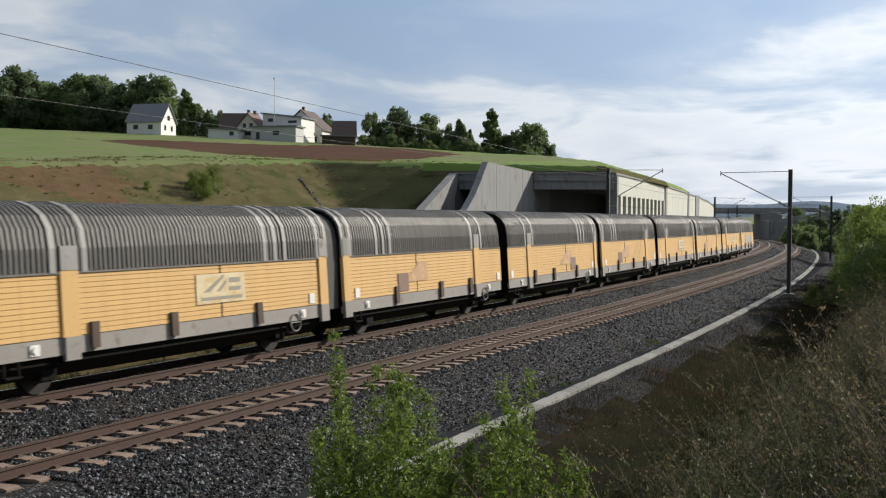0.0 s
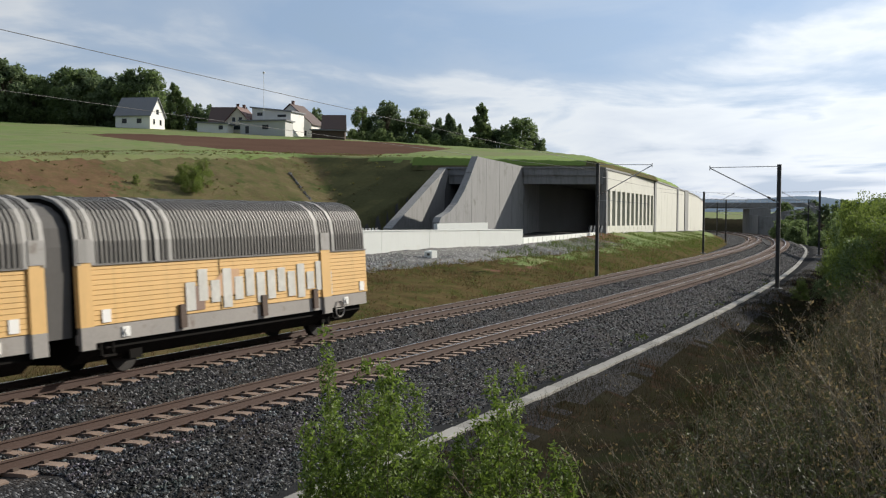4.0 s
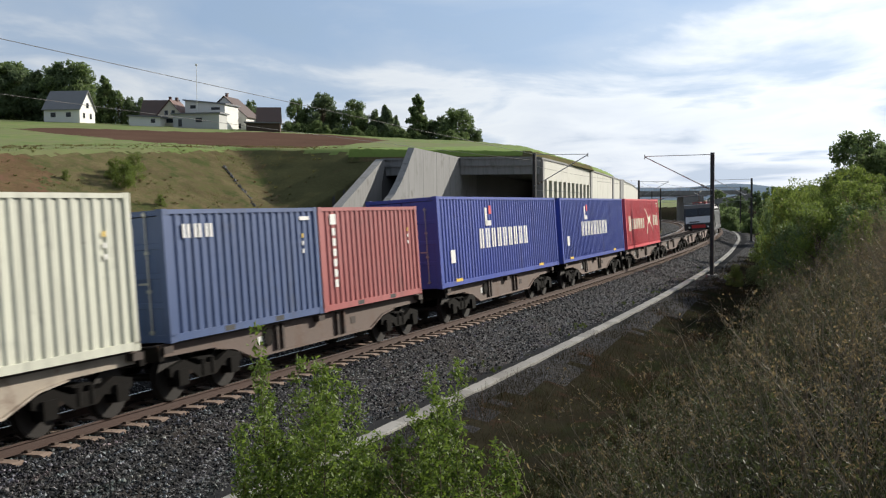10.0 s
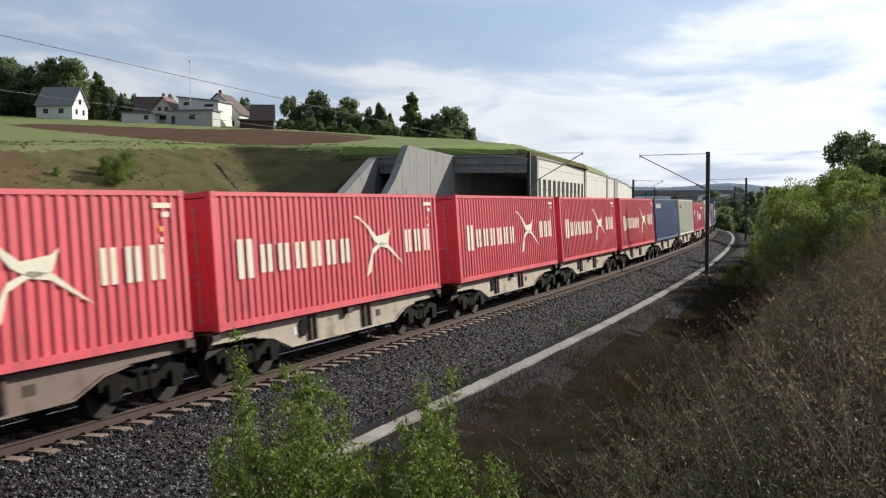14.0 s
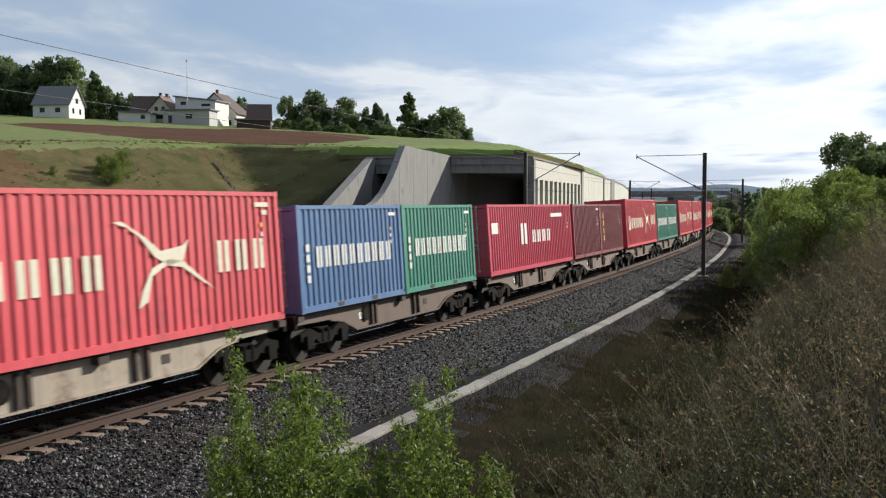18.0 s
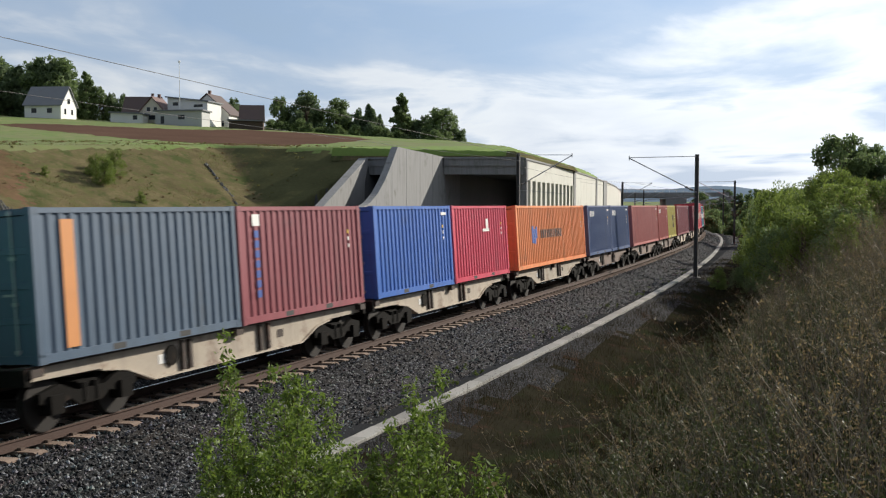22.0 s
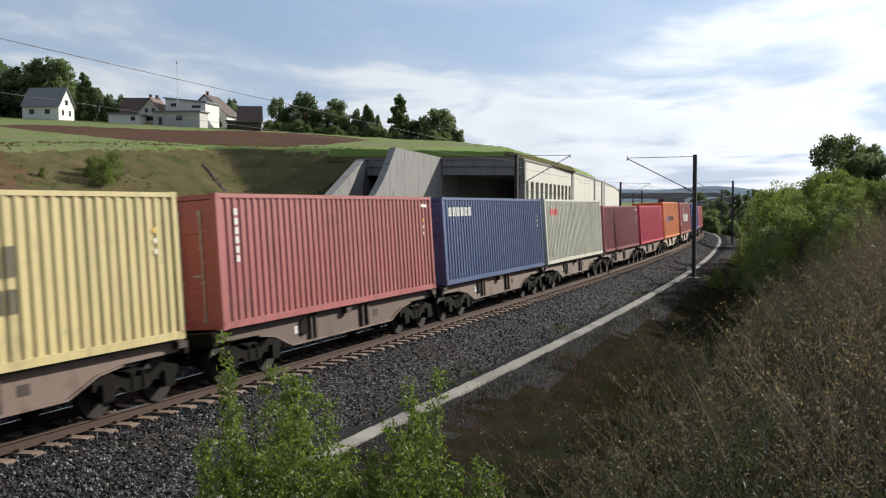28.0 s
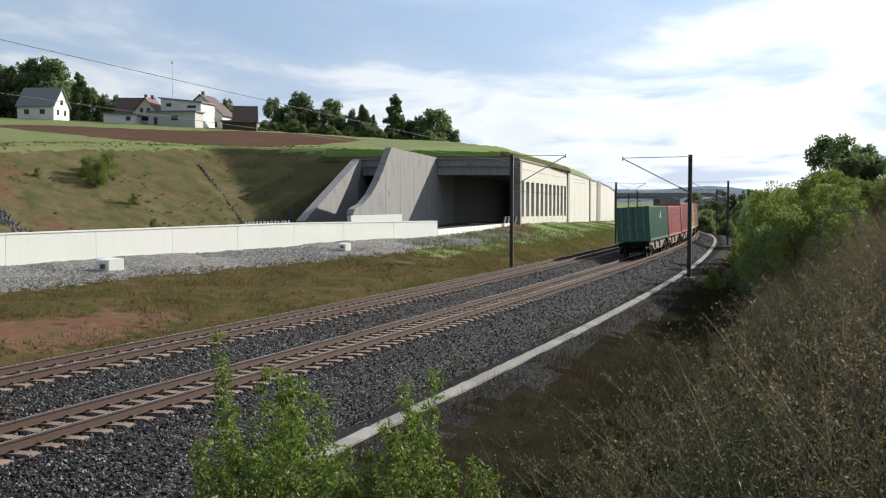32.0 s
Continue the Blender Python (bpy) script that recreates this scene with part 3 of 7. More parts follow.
def gravel_stones():
    """Coarse broken stones on the slope under the parapet."""
    rnd = np.random.default_rng(15)
    n = 16000
    ss = rnd.uniform(-4, 95, n)
    tt = rnd.uniform(0.6, 0.985, n) - 0.03 * rnd.random(n) ** 3
    ll = -7.4 + tt * (road_edge(ss) + 7.4)
    px = np.interp(ss, LINE_S, LINE_X) + ll * np.cos(np.interp(ss, LINE_S, LINE_H))
    py = np.interp(ss, LINE_S, LINE_Y) - ll * np.sin(np.interp(ss, LINE_S, LINE_H))
    pz = land(px, py)
    sh = Shape()
    faces = [(0, 1, 4), (1, 2, 4), (2, 3, 4), (3, 0, 4)]
    for x, y, z, w, a in zip(px, py, pz, rnd.uniform(0.035, 0.11, n) * rnd.uniform(0.6, 1.2, n), rnd.uniform(0, 6.28, n)):
        c, d = math.cos(a) * w, math.sin(a) * w
        sh.add([(x + c, y + d, z - 0.02), (x - d * 0.7, y + c * 0.7, z - 0.01), (x - c, y - d, z - 0.02), (x + d * 0.8, y - c * 0.8, z - 0.015), (x + c * 0.2, y - d * 0.15, z + w * 0.55)], faces)
    thing("gravel_stones", "coarse grey broken stones on the slope under the parapet", "gravel", kind="stuff", data=sh.mesh("gravel_stones", STONE_PALE))


STONE_PALE = grain_material("pale_broken_stone", (0.2, 0.197, 0.19), (0.62, 0.61, 0.59))
gravel_stones()


def build_track(far):
    name = "far" if far else "near"
    track = thing("railway_track", "standard gauge track with rusty rails on brown dusty sleepers", "railway track", group="railway tracks", at=Matrix.Translation(on_track(0, 0, 0, far)))
    inv = track.matrix_world.inverted()
    for side in (-0.7535, 0.7535):
        prof = [(-0.075, -0.172), (-0.075, -0.16), (-0.012, -0.14), (-0.012, -0.045), (-0.036, -0.035), (-0.036, -0.003), (-0.028, 0.0), (0.028, 0.0), (0.036, -0.003), (0.036, -0.035), (0.012, -0.045), (0.012, -0.14), (0.075, -0.16), (0.075, -0.172)]
        ss = np.concatenate([np.arange(-300, -20, 6), np.arange(-20, 130, 2), np.arange(130, 621, 5)])
        sh, n = Shape(), len(prof)
        vs = [inv @ on_track(s, side + a, b, far) for s in ss for a, b in prof]
        fs, top = [], []
        for i in range(len(ss) - 1):
            for j in range(n):
                (top if j == 6 else fs).append((i * n + j, i * n + (j + 1) % n, (i + 1) * n + (j + 1) % n, (i + 1) * n + j))
        sh.add(vs, fs, 0)
        sh.f += top
        sh.m += [1] * len(top)
        part("rail", sh, [RAIL_SIDE, RAIL_TOP], track, "rusty rail with a bright worn head")
    # sleepers: the nearest as single pieces, the rest joined
    prof = [(-1.3, -0.36), (-1.3, -0.21), (-1.22, -0.185), (-0.45, -0.178), (-0.3, -0.2), (0.3, -0.2), (0.45, -0.178), (1.22, -0.185), (1.3, -0.21), (1.3, -0.36)]
    one = Shape().prism(prof, "x", -0.13, 0.13)
    for y in (-0.7535, 0.7535):
        for dy in (-0.12, 0.12):
            one.box(-0.05, 0.05, y + dy - 0.04, y + dy + 0.04, -0.18, -0.135, 1)
    me = one.mesh("sleeper", [SLEEPER, CLIP])
    s, k = -12.0, 0
    rest = Shape()
    while s < 330:
        m = inv @ rail_pose(s, far, 0.5)
        if k < 140:
            part("sleeper", me, None, track, at=m)
        else:
            rest.box(-0.13, 0.13, -1.3, 1.3, -0.36, -0.19, m=m)
        s += 0.609
        k += 1
    part("sleepers", rest, SLEEPER, track, "sleepers further along the line", kind="stuff")
    return track


build_track(False)
build_track(True)
loose_stones()


# ---- cable trough with concrete lids beside the line ----
def trough_lat(s):
    return float(np.interp(s, [0, 20, 50, 100, 300], [4.42, 4.34, 4.07, 3.44, 3.25]))


def build_trough():
    tr = thing("cable_trough", "pale concrete cable trough with separate lids beside the ballast", "cable trough", at=Matrix.Translation(beside(0, 4.2, -0.8)))
    inv = tr.matrix_world.inverted()
    rnd = random.Random(8)
    for w in (-0.15, 0.15):
        sh = Shape()
        ss = list(np.arange(-8, 300, 3.0))
        vs = [inv @ beside(s, trough_lat(s) + w + a, u) for s in ss for a, u in ((-0.03, -1.1), (-0.03, -0.72), (0.03, -0.72), (0.03, -1.1))]
        fs = [(i * 4 + j, i * 4 + (j + 1) % 4, (i + 1) * 4 + (j + 1) % 4, (i + 1) * 4 + j) for i in range(len(ss) - 1) for j in range(4)]
        part("trough_wall", sh.add(vs, fs), TROUGH, tr)
    lid = Shape().prism([(-0.18, 0), (-0.18, 0.045), (-0.165, 0.06), (0.165, 0.06), (0.18, 0.045), (0.18, 0)], "x", -0.495, 0.495).mesh("lid", TROUGH)
    for k in range(150):
        s = -8 + k * 1.0
        x, y, z, h = line_at(s)
        p = beside(s, trough_lat(s), -0.72)
        m = Matrix.Translation(p) @ Euler((rnd.uniform(-0.03, 0.03), rnd.uniform(-0.015, 0.015), math.pi / 2 - h + rnd.uniform(-0.02, 0.02))).to_matrix().to_4x4()
        part("lid", lid, None, tr, at=inv @ m)
    rest = Shape()
    for k in range(150, 300):
        s = -8 + k * 1.0
        x, y, z, h = line_at(s)
        rest.box(-0.495, 0.495, -0.18, 0.18, 0, 0.06, m=inv @ Matrix.Translation(beside(s, trough_lat(s), -0.72)) @ Euler((0, 0, math.pi / 2 - h)).to_matrix().to_4x4())
    part("lids", rest, TROUGH, tr, "trough lids further along", kind="stuff")


build_trough()

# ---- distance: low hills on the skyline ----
# Distance haze is mixed into this blue-grey hill colour.
HAZY_HILL = material("haze_blue_hills", (0.16, 0.21, 0.27), 1.0, vary=0.2, scale=0.004, grain=0.03, bump=0.0)


def far_hills():
    sh = Shape()
    n = 160
    vs = []
    for i in range(n + 1):
        a = radians(-75 + 160 * i / n)
        r = 2600
        h = 15 + 12 * math.sin(a * 9 + 1.0) + 9 * math.sin(a * 23 + 2) + 5 * math.sin(a * 57)
        for rr, z in ((r, -20), (r + 150, h * 0.6), (r + 420, h), (r + 900, -20)):
            vs.append((rr * math.sin(a), rr * math.cos(a), z))
    fs = [(i * 4 + j, i * 4 + j + 1, (i + 1) * 4 + j + 1, (i + 1) * 4 + j) for i in range(n) for j in range(3)]
    thing("backdrop", "wooded hills on the skyline, tinted blue for haze", kind="structure", data=sh.add(vs, fs).mesh("backdrop", HAZY_HILL, True))


far_hills()


# ---- parapet beside the new road ----
def along(p, q, t):
    return (p[0] + (q[0] - p[0]) * t, p[1] + (q[1] - p[1]) * t)


def slab(shape, p, q, thick, z0, z1, z0b=None, z1b=None, mat=0):
    """An upright wall from p to q in plan; its foot and top may slope."""
    d = Vector((q[0] - p[0], q[1] - p[1])).normalized()
    n = Vector((d.y, -d.x)) * (thick / 2)
    z0b = z0 if z0b is None else z0b
    z1b = z1 if z1b is None else z1b
    vs = []
    for (x, y), a, b in ((p, z0, z1), (q, z0b, z1b)):
        for sgn in (-1, 1):
            vs += [(x + n.x * sgn, y + n.y * sgn, a), (x + n.x * sgn, y + n.y * sgn, b)]
    return shape.add(vs, [(0, 1, 5, 4), (2, 6, 7, 3), (0, 2, 3, 1), (4, 5, 7, 6), (1, 3, 7, 5), (0, 4, 6, 2)], mat)


def build_parapet():
    pts = [(-61.0, -6.0), (-23.95, 58.0), (-8.15, 85.0), (-0.72, 97.7)]
    ob = thing("concrete_parapet", "long pale new concrete parapet wall beside the road", "wall")
    total = []
    for p, q in zip(pts, pts[1:]):
        n = max(1, round(math.dist(p, q) / 6.0))
        total += [(along(p, q, i / n), along(p, q, (i + 1) / n)) for i in range(n)]
    for i, (p, q) in enumerate(total):
        d = Vector((q[0] - p[0], q[1] - p[1])).normalized() * 0.012
        a, b = (p[0] + d.x, p[1] + d.y), (q[0] - d.x, q[1] - d.y)
        fall = lambda y: 1.93 - 0.3 * max(0.0, (y - 80) / 18)
        sh = slab(Shape(), a, b, 0.5, -0.9, fall(a[1]), None, fall(b[1]))
        slab(sh, a, b, 0.58, fall(a[1]), fall(a[1]) + 0.07, fall(b[1]), fall(b[1]) + 0.07)
        part("wall_panel", sh, CONCRETE_NEW, ob)
    # taller piece near the median wall
    hi = Shape()
    slab(hi, (-8.2, 93.5), (-4.0, 100.5), 0.4, 0.3, 2.25)
    part("raised_panel", hi, CONCRETE_NEW, ob)
    for x, y, z in ((-18.2, 58.3, 0.05), (-7.3, 79.4, 0.12)):
        block = thing("concrete_block", "pale concrete drain head block in the gravel slope", "concrete block", group="drain blocks", at=Matrix.Translation((x, y, z)) @ Euler((0, 0, 0.98)).to_matrix().to_4x4())
        k = 0.85 if y < 70 else 0.55
        sh = Shape()
        sh.prism([(-0.6 * k, -0.7), (-0.6 * k, 0.52 * k), (-0.5 * k, 0.6 * k), (0.5 * k, 0.68 * k), (0.6 * k, 0.6 * k), (0.6 * k, -0.7)], "y", -0.6 * k, 0.7 * k)
        part("outlet", Shape().box(-0.62 * k, -0.605 * k, -0.25 * k, 0.25 * k, 0.0, 0.32 * k), STEEL_DARK, block, "dark drain opening")
        part("block_body", sh, CONCRETE_NEW, block)
    # low kerb that runs on to the gallery
    kerb = thing("road_kerb", "low pale concrete kerb with dark joints leading to the gallery", "kerb")
    a, b = (-0.6, 98.0), (7.6, 122.0)
    for i in range(18):
        p, q = along(a, b, i / 18), along(a, b, (i + 0.9) / 18)
        part("kerb_stone", slab(Shape(), p, q, 0.35, -0.3, 0.9 - 0.004 * i), CONCRETE_NEW, kerb)
    far_wall = thing("concrete_barrier", "pale concrete barrier on the far side of the road", "barrier")
    for i in range(9):
        p, q = along((-62.0, 20.0), (-39.0, 66.0), i / 9), along((-62.0, 20.0), (-39.0, 66.0), (i + 0.97) / 9)
        part("barrier_block", slab(Shape(), p, q, 0.5, 0.5, 2.3), CONCRETE_NEW, far_wall)
    posts = thing("marker_fence", "row of short white posts on the road edge", "fence")
    for i in range(13):
        x, y = along((-17.0, 92.0), (-14.0, 97.0), i / 12)
        part("post", Shape().box(x - 0.08, x + 0.08, y - 0.06, y + 0.06, 0.6, 1.75), MARK, posts)
    part("rail", slab(Shape(), (-17.2, 92.0), (-14.0, 97.2), 0.05, 1.15, 1.3), GALV, posts)
    bar = thing("road_barrier", "dark and white striped road closure board at the gallery mouth", "barrier", at=Matrix.Translation((7.4, 119.5, 0.55)))
    for i in range(8):
        part("stripe", Shape().prism([(-0.8 + i * 0.2, 0.35), (-0.6 + i * 0.2, 0.35), (-0.45 + i * 0.2, 1.1), (-0.65 + i * 0.2, 1.1)], "y", -0.03, 0.03), MARK if i % 2 else MARK_BLACK, bar)
    for x in (-0.6, 0.75):
        part("leg", Shape().box(x - 0.04, x + 0.04, -0.25, 0.25, 0.0, 0.08).box(x - 0.03, x + 0.03, -0.02, 0.02, 0.0, 0.4), GALV, bar)


build_parapet()

# ---- tunnel mouth and gallery ----
DARK_IN = material("grey_lining", (0.2, 0.2, 0.197), 0.9, vary=0.15, scale=0.2, grain=8)


def profile_wall(name, p, q, thick, z0, tops, mat, parent, label=""):
    """A wall from p to q whose top follows (share of length, height) pairs."""
    d = Vector((q[0] - p[0], q[1] - p[1]))
    n = Vector((d.y, -d.x)).normalized() * (thick / 2)
    vs, k = [], len(tops)
    for sgn in (-1, 1):
        for t, z in tops:
            x, y = along(p, q, t)
            vs += [(x + n.x * sgn, y + n.y * sgn, z0), (x + n.x * sgn, y + n.y * sgn, z)]
    fs = []
    for i in range(k - 1):
        a = 2 * i
        fs += [(a, a + 1, a + 3, a + 2), (a + 2 * k, a + 2 + 2 * k, a + 3 + 2 * k, a + 1 + 2 * k), (a + 1, a + 1 + 2 * k, a + 3 + 2 * k, a + 3)]
    fs += [(0, 2 * k, 2 * k + 1, 1), (2 * k - 2, 2 * k - 1, 4 * k - 1, 4 * k - 2)]
    return part(name, Shape().add(vs, fs), mat, parent, label)


def build_tunnel():
    ob = thing("road_tunnel", "grey concrete twin road tunnel mouth with curved wing walls", "tunnel")
    # median wall, concave rising edge
    a, b = (-8.7, 99.5), (-0.9, 124.5)
    n_panel = 6
    curve_ = [(0.0, 2.25), (0.02, 2.75), (0.1, 3.2), (0.18, 4.1), (0.25, 5.3), (0.31, 6.6), (0.36, 7.9), (0.40, 8.9), (0.55, 8.75), (0.75, 8.6), (1.0, 8.35)]
    ts = np.linspace(0, 1, n_panel + 1)
    for i in range(n_panel):
        lo, hi = ts[i] + 0.0012, ts[i + 1] - 0.0012
        tops = [(lo, float(np.interp(lo, *zip(*curve_))))] + [c for c in curve_ if lo < c[0] < hi] + [(hi, float(np.interp(hi, *zip(*curve_))))]
        profile_wall("wing_panel", a, b, 0.7, -0.5, tops, CONCRETE, ob, "board-marked concrete wing wall panel")
    # left wing wall
    p, q = (-14.2, 106.4), (-9.8, 126.5)
    profile_wall("left_wing", p, q, 0.8, -0.5, [(0.0, 1.35), (0.93, 8.1), (1.0, 8.25)], CONCRETE, ob, "sloping concrete wing wall")
    cop = Shape()
    slab(cop, p, along(p, q, 0.93), 0.95, 1.33, 1.5, 8.08, 8.26)
    part("wing_coping", cop, CONCRETE, ob, "coping on the wing wall")
    # portal beams, stepped in two courses
    for name, c, d in (("portal_beam", (-0.6, 124.6), (8.6, 124.2)), ("portal_beam", (-9.8, 126.6), (-1.0, 125.0))):
        sh = Shape()
        slab(sh, c, d, 1.2, 6.35, 7.35)
        slab(sh, (c[0], c[1] - 0.1), (d[0], d[1] - 0.1), 1.4, 7.35, 8.15)
        slab(sh, (c[0], c[1] - 0.15), (d[0], d[1] - 0.15), 1.6, 8.15, 8.35)
        part(name, sh, CONCRETE, ob, "stepped concrete beam over the road opening")
    # lining: median wall goes on inside, roof slab, end
    lin = Shape()
    slab(lin, (-0.9, 124.5), (1.0, 133.0), 0.7, -1.2, 7.0)
    part("inner_wall", lin, CONCRETE, ob, "inner concrete wall of the tunnel")
    lin = Shape()
    slab(lin, (1.0, 133.0), (14.0, 190.0), 0.7, -1.2, 7.0)
    part("inner_wall", lin, DARK_IN, ob, "grey inner wall of the tunnel")
    lin2 = Shape()
    slab(lin2, (-9.8, 126.5), (0.0, 170.0), 0.7, -1.0, 7.0)
    part("inner_wall", lin2, DARK_IN, ob)
    roof = Shape()
    roof.add([(-9.9, 126.0, 6.9), (8.2, 124.4, 6.9), (24.6, 190.0, 5.6), (5.0, 196.0, 5.6), (-9.9, 126.0, 7.5), (8.2, 124.4, 7.5), (24.6, 190.0, 6.2), (5.0, 196.0, 6.2)],
             [(0, 1, 2, 3), (7, 6, 5, 4), (0, 4, 5, 1), (1, 5, 6, 2), (2, 6, 7, 3), (3, 7, 4, 0)])
    part("roof_slab", roof, DARK_IN, ob)
    end = Shape()
    slab(end, (-2.0, 188.0), (22.4, 182.0), 0.6, -2.0, 6.0)
    part("bulkhead", end, DARK_IN, ob)
    return ob


build_tunnel()


def build_gallery():
    """The covered road's open side beside the line: cream panels, tall slots, grey ribs."""
    ob = thing("road_gallery", "cream-panelled concrete gallery over the road with a row of tall slots", "gallery")
    plan = [(8.6, 125.0), (18.8, 163.0), (24.0, 184.0), (31.5, 215.0), (37.0, 240.0), (45.5, 285.0)]
    ref = [0, 39.3, 61, 93, 118.6, 164.4]

    def at(r):
        return (float(np.interp(r, ref, [p[0] for p in plan])), float(np.interp(r, ref, [p[1] for p in plan])))

    top = lambda r: float(np.interp(r, [0, 39.3, 164.4], [8.1, 7.45, 4.75]))
    low = lambda r: float(np.interp(r, [0, 39.3, 164.4], [0.4, -0.2, -3.0]))
    # front bay with slots
    n, bay = 11, 38.0
    sill, head = 1.4, 5.5
    w = bay / n
    sh = Shape()
    slab(sh, at(0.6), at(bay), 0.5, low(0), low(0) + sill - 0.3, low(bay), low(bay) + sill - 0.3)
    part("plinth", sh, PANEL_CREAM, ob, "cream plinth below the slots")
    sh = Shape()
    slab(sh, at(0.3), at(bay), 0.5, low(0) + head - 0.2, top(0), low(bay) + head, top(bay))
    part("fascia", sh, PANEL_CREAM, ob, "deep cream fascia above the slots")
    for i in range(n + 1):
        r = 0.6 + i * (bay - 0.6) / n
        sh = Shape()
        slab(sh, at(max(r - 0.62, 0.05)), at(r + 0.62), 0.55, low(r) + 0.5, low(r) + head + 0.1)
        part("mullion", sh, PANEL_CREAM, ob)
    sh = Shape()
    slab(sh, at(-1.0), at(0.9), 0.9, low(0), 8.0)
    part("corner_pier", sh, CONCRETE, ob, "grey corner pier with a curved foot to its fascia")
    # closed bays
    for r0, r1 in ((40.2, 70.0), (72.0, 84.0), (91.0, 163.5)):
        k = max(2, round((r1 - r0) / 8))
        for i in range(k):
            u, v = r0 + (r1 - r0) * i / k + 0.05, r0 + (r1 - r0) * (i + 1) / k - 0.05
            sh = Shape()
            slab(sh, at(u), at(v), 0.5, low(u), top(u), low(v), top(v))
            part("wall_panel", sh, PANEL_CREAM, ob)
    for r, hw in ((39.2, 0.95), (71.0, 0.95), (87.5, 3.4), (164.2, 0.95)):
        sh = Shape()
        slab(sh, at(r - hw), at(r + hw), 0.8, low(r), top(r) + 0.35)
        part("pilaster", sh, CONCRETE, ob, "grey concrete rib between bays")
    # coping
    for i in range(20):
        u, v = 164 * i / 20, 164 * (i + 1) / 20
        sh = Shape()
        slab(sh, at(u), at(v), 0.75, top(u), top(u) + 0.22, top(v), top(v) + 0.22)
        part("coping", sh, CONCRETE, ob)
    sh = Shape()
    slab(sh, at(164.4), (30.0, 293.0), 0.6, -3.2, 4.6)
    part("end_wall", sh, DARK_IN, ob)


build_gallery()


def grass_cover():
    """Turf laid over the tunnel, from the portal beams to the far end of the gallery."""
    rows = [-0.6, -0.3] + list(np.arange(0, 24, 0.7)) + list(np.arange(24, 187, 2.0))
    k = 40
    vs = []
    rnd = random.Random(4)
    for i, ds in enumerate(rows):
        for j in range(k + 1):
            s = 103.6 + ds - 5.0 * j / k * max(0.0, 1 - max(ds, 0) / 30)
            e, f = float(road_edge(s)), float(cut_edge(s)) - 4
            back = 3.2 * min(1.0, max(0.0, (ds - 40) / 10))
            l = e - 0.25 - back + (f - e + back) * j / k
            p = beside(s, l)
            z = float(hillside(np.array([s]), np.array([l]))[0]) + 0.08 + rnd.uniform(-0.08, 0.1)
            if j == 0:
                z = float(gallery_top(s)) + 0.2 - 1.1 * min(1.0, max(0.0, (ds - 42) / 14))
            elif j <= 3:
                z -= (1.3 - 0.25 * j) * min(1.0, max(0.0, (ds - 42) / 14))
            if i == 0:
                z = 8.0
            elif i == 1:
                z = min(z, 8.55)
            vs.append((p.x, p.y, z))
    n = k + 1
    fs = [(i * n + j, i * n + j + 1, (i + 1) * n + j + 1, (i + 1) * n + j) for i in range(len(rows) - 1) for j in range(k)]
    sh = Shape().add(vs, fs)
    sh.m = [1 if (j < 2 + 1.0 * math.sin(i * 0.7) or i < 1) else 0 for i in range(len(rows) - 1) for j in range(k)]
    thing("turf_cover", "bright meadow turf with a brown earth edge over the tunnel roof", kind="structure", data=sh.mesh("turf_cover", [TURF, SLOPE], True))


grass_cover()


# ---- overbridge far down the line ----
def build_bridge():
    ob = thing("road_bridge", "grey concrete road bridge over both tracks", "bridge")
    s0 = 292
    c = lambda l, up_, ds=0.0: beside(s0 + ds, l, 0) + Vector((0, 0, up_))
    base = line_at(s0)[2]

    def block(l0, l1, d0, d1, z0, z1, z0b=None, z1b=None):
        z0b = z0 if z0b is None else z0b
        z1b = z1 if z1b is None else z1b
        vs = []
        for l, a, b in ((l0, z0, z1), (l1, z0b, z1b)):
            for d in (d0, d1):
                p = beside(s0 + d, l)
                vs += [(p.x, p.y, base + a), (p.x, p.y, base + b)]
        return Shape().add(vs, [(0, 1, 3, 2), (4, 6, 7, 5), (0, 4, 5, 1), (2, 3, 7, 6), (1, 5, 7, 3), (0, 2, 6, 4)])

    part("deck", block(-16, 13, 0, 10, 6.6, 7.9), CONCRETE, ob, "shaded concrete deck")
    part("edge_beam", block(-20, 24, -0.4, 0, 6.9, 8.2, 7.1, 8.3), CONCRETE, ob, "edge beam")
    for l in np.arange(-19, 24, 2.0):
        part("railing_post", block(l, l + 0.1, -0.3, -0.2, 8.2, 9.2), GALV, ob)
    part("railing", block(-20, 24, -0.3, -0.24, 9.1, 9.2), GALV, ob)
    part("abutment", block(-16.5, -10.5, -0.2, 10, -1, 7), CONCRETE, ob, "concrete abutment")
    part("abutment", block(6.2, 12, -0.2, 10, -1, 7), CONCRETE, ob, "concrete abutment")
    part("wing_wall", block(6.2, 22, -14, -13.5, -1, 4.8, -1, 7.5), CONCRETE, ob, "grey wing wall")
    part("wing_wall", block(6.2, 6.8, -14, 0, -1, 4.8), CONCRETE, ob, "grey wing wall")


build_bridge()


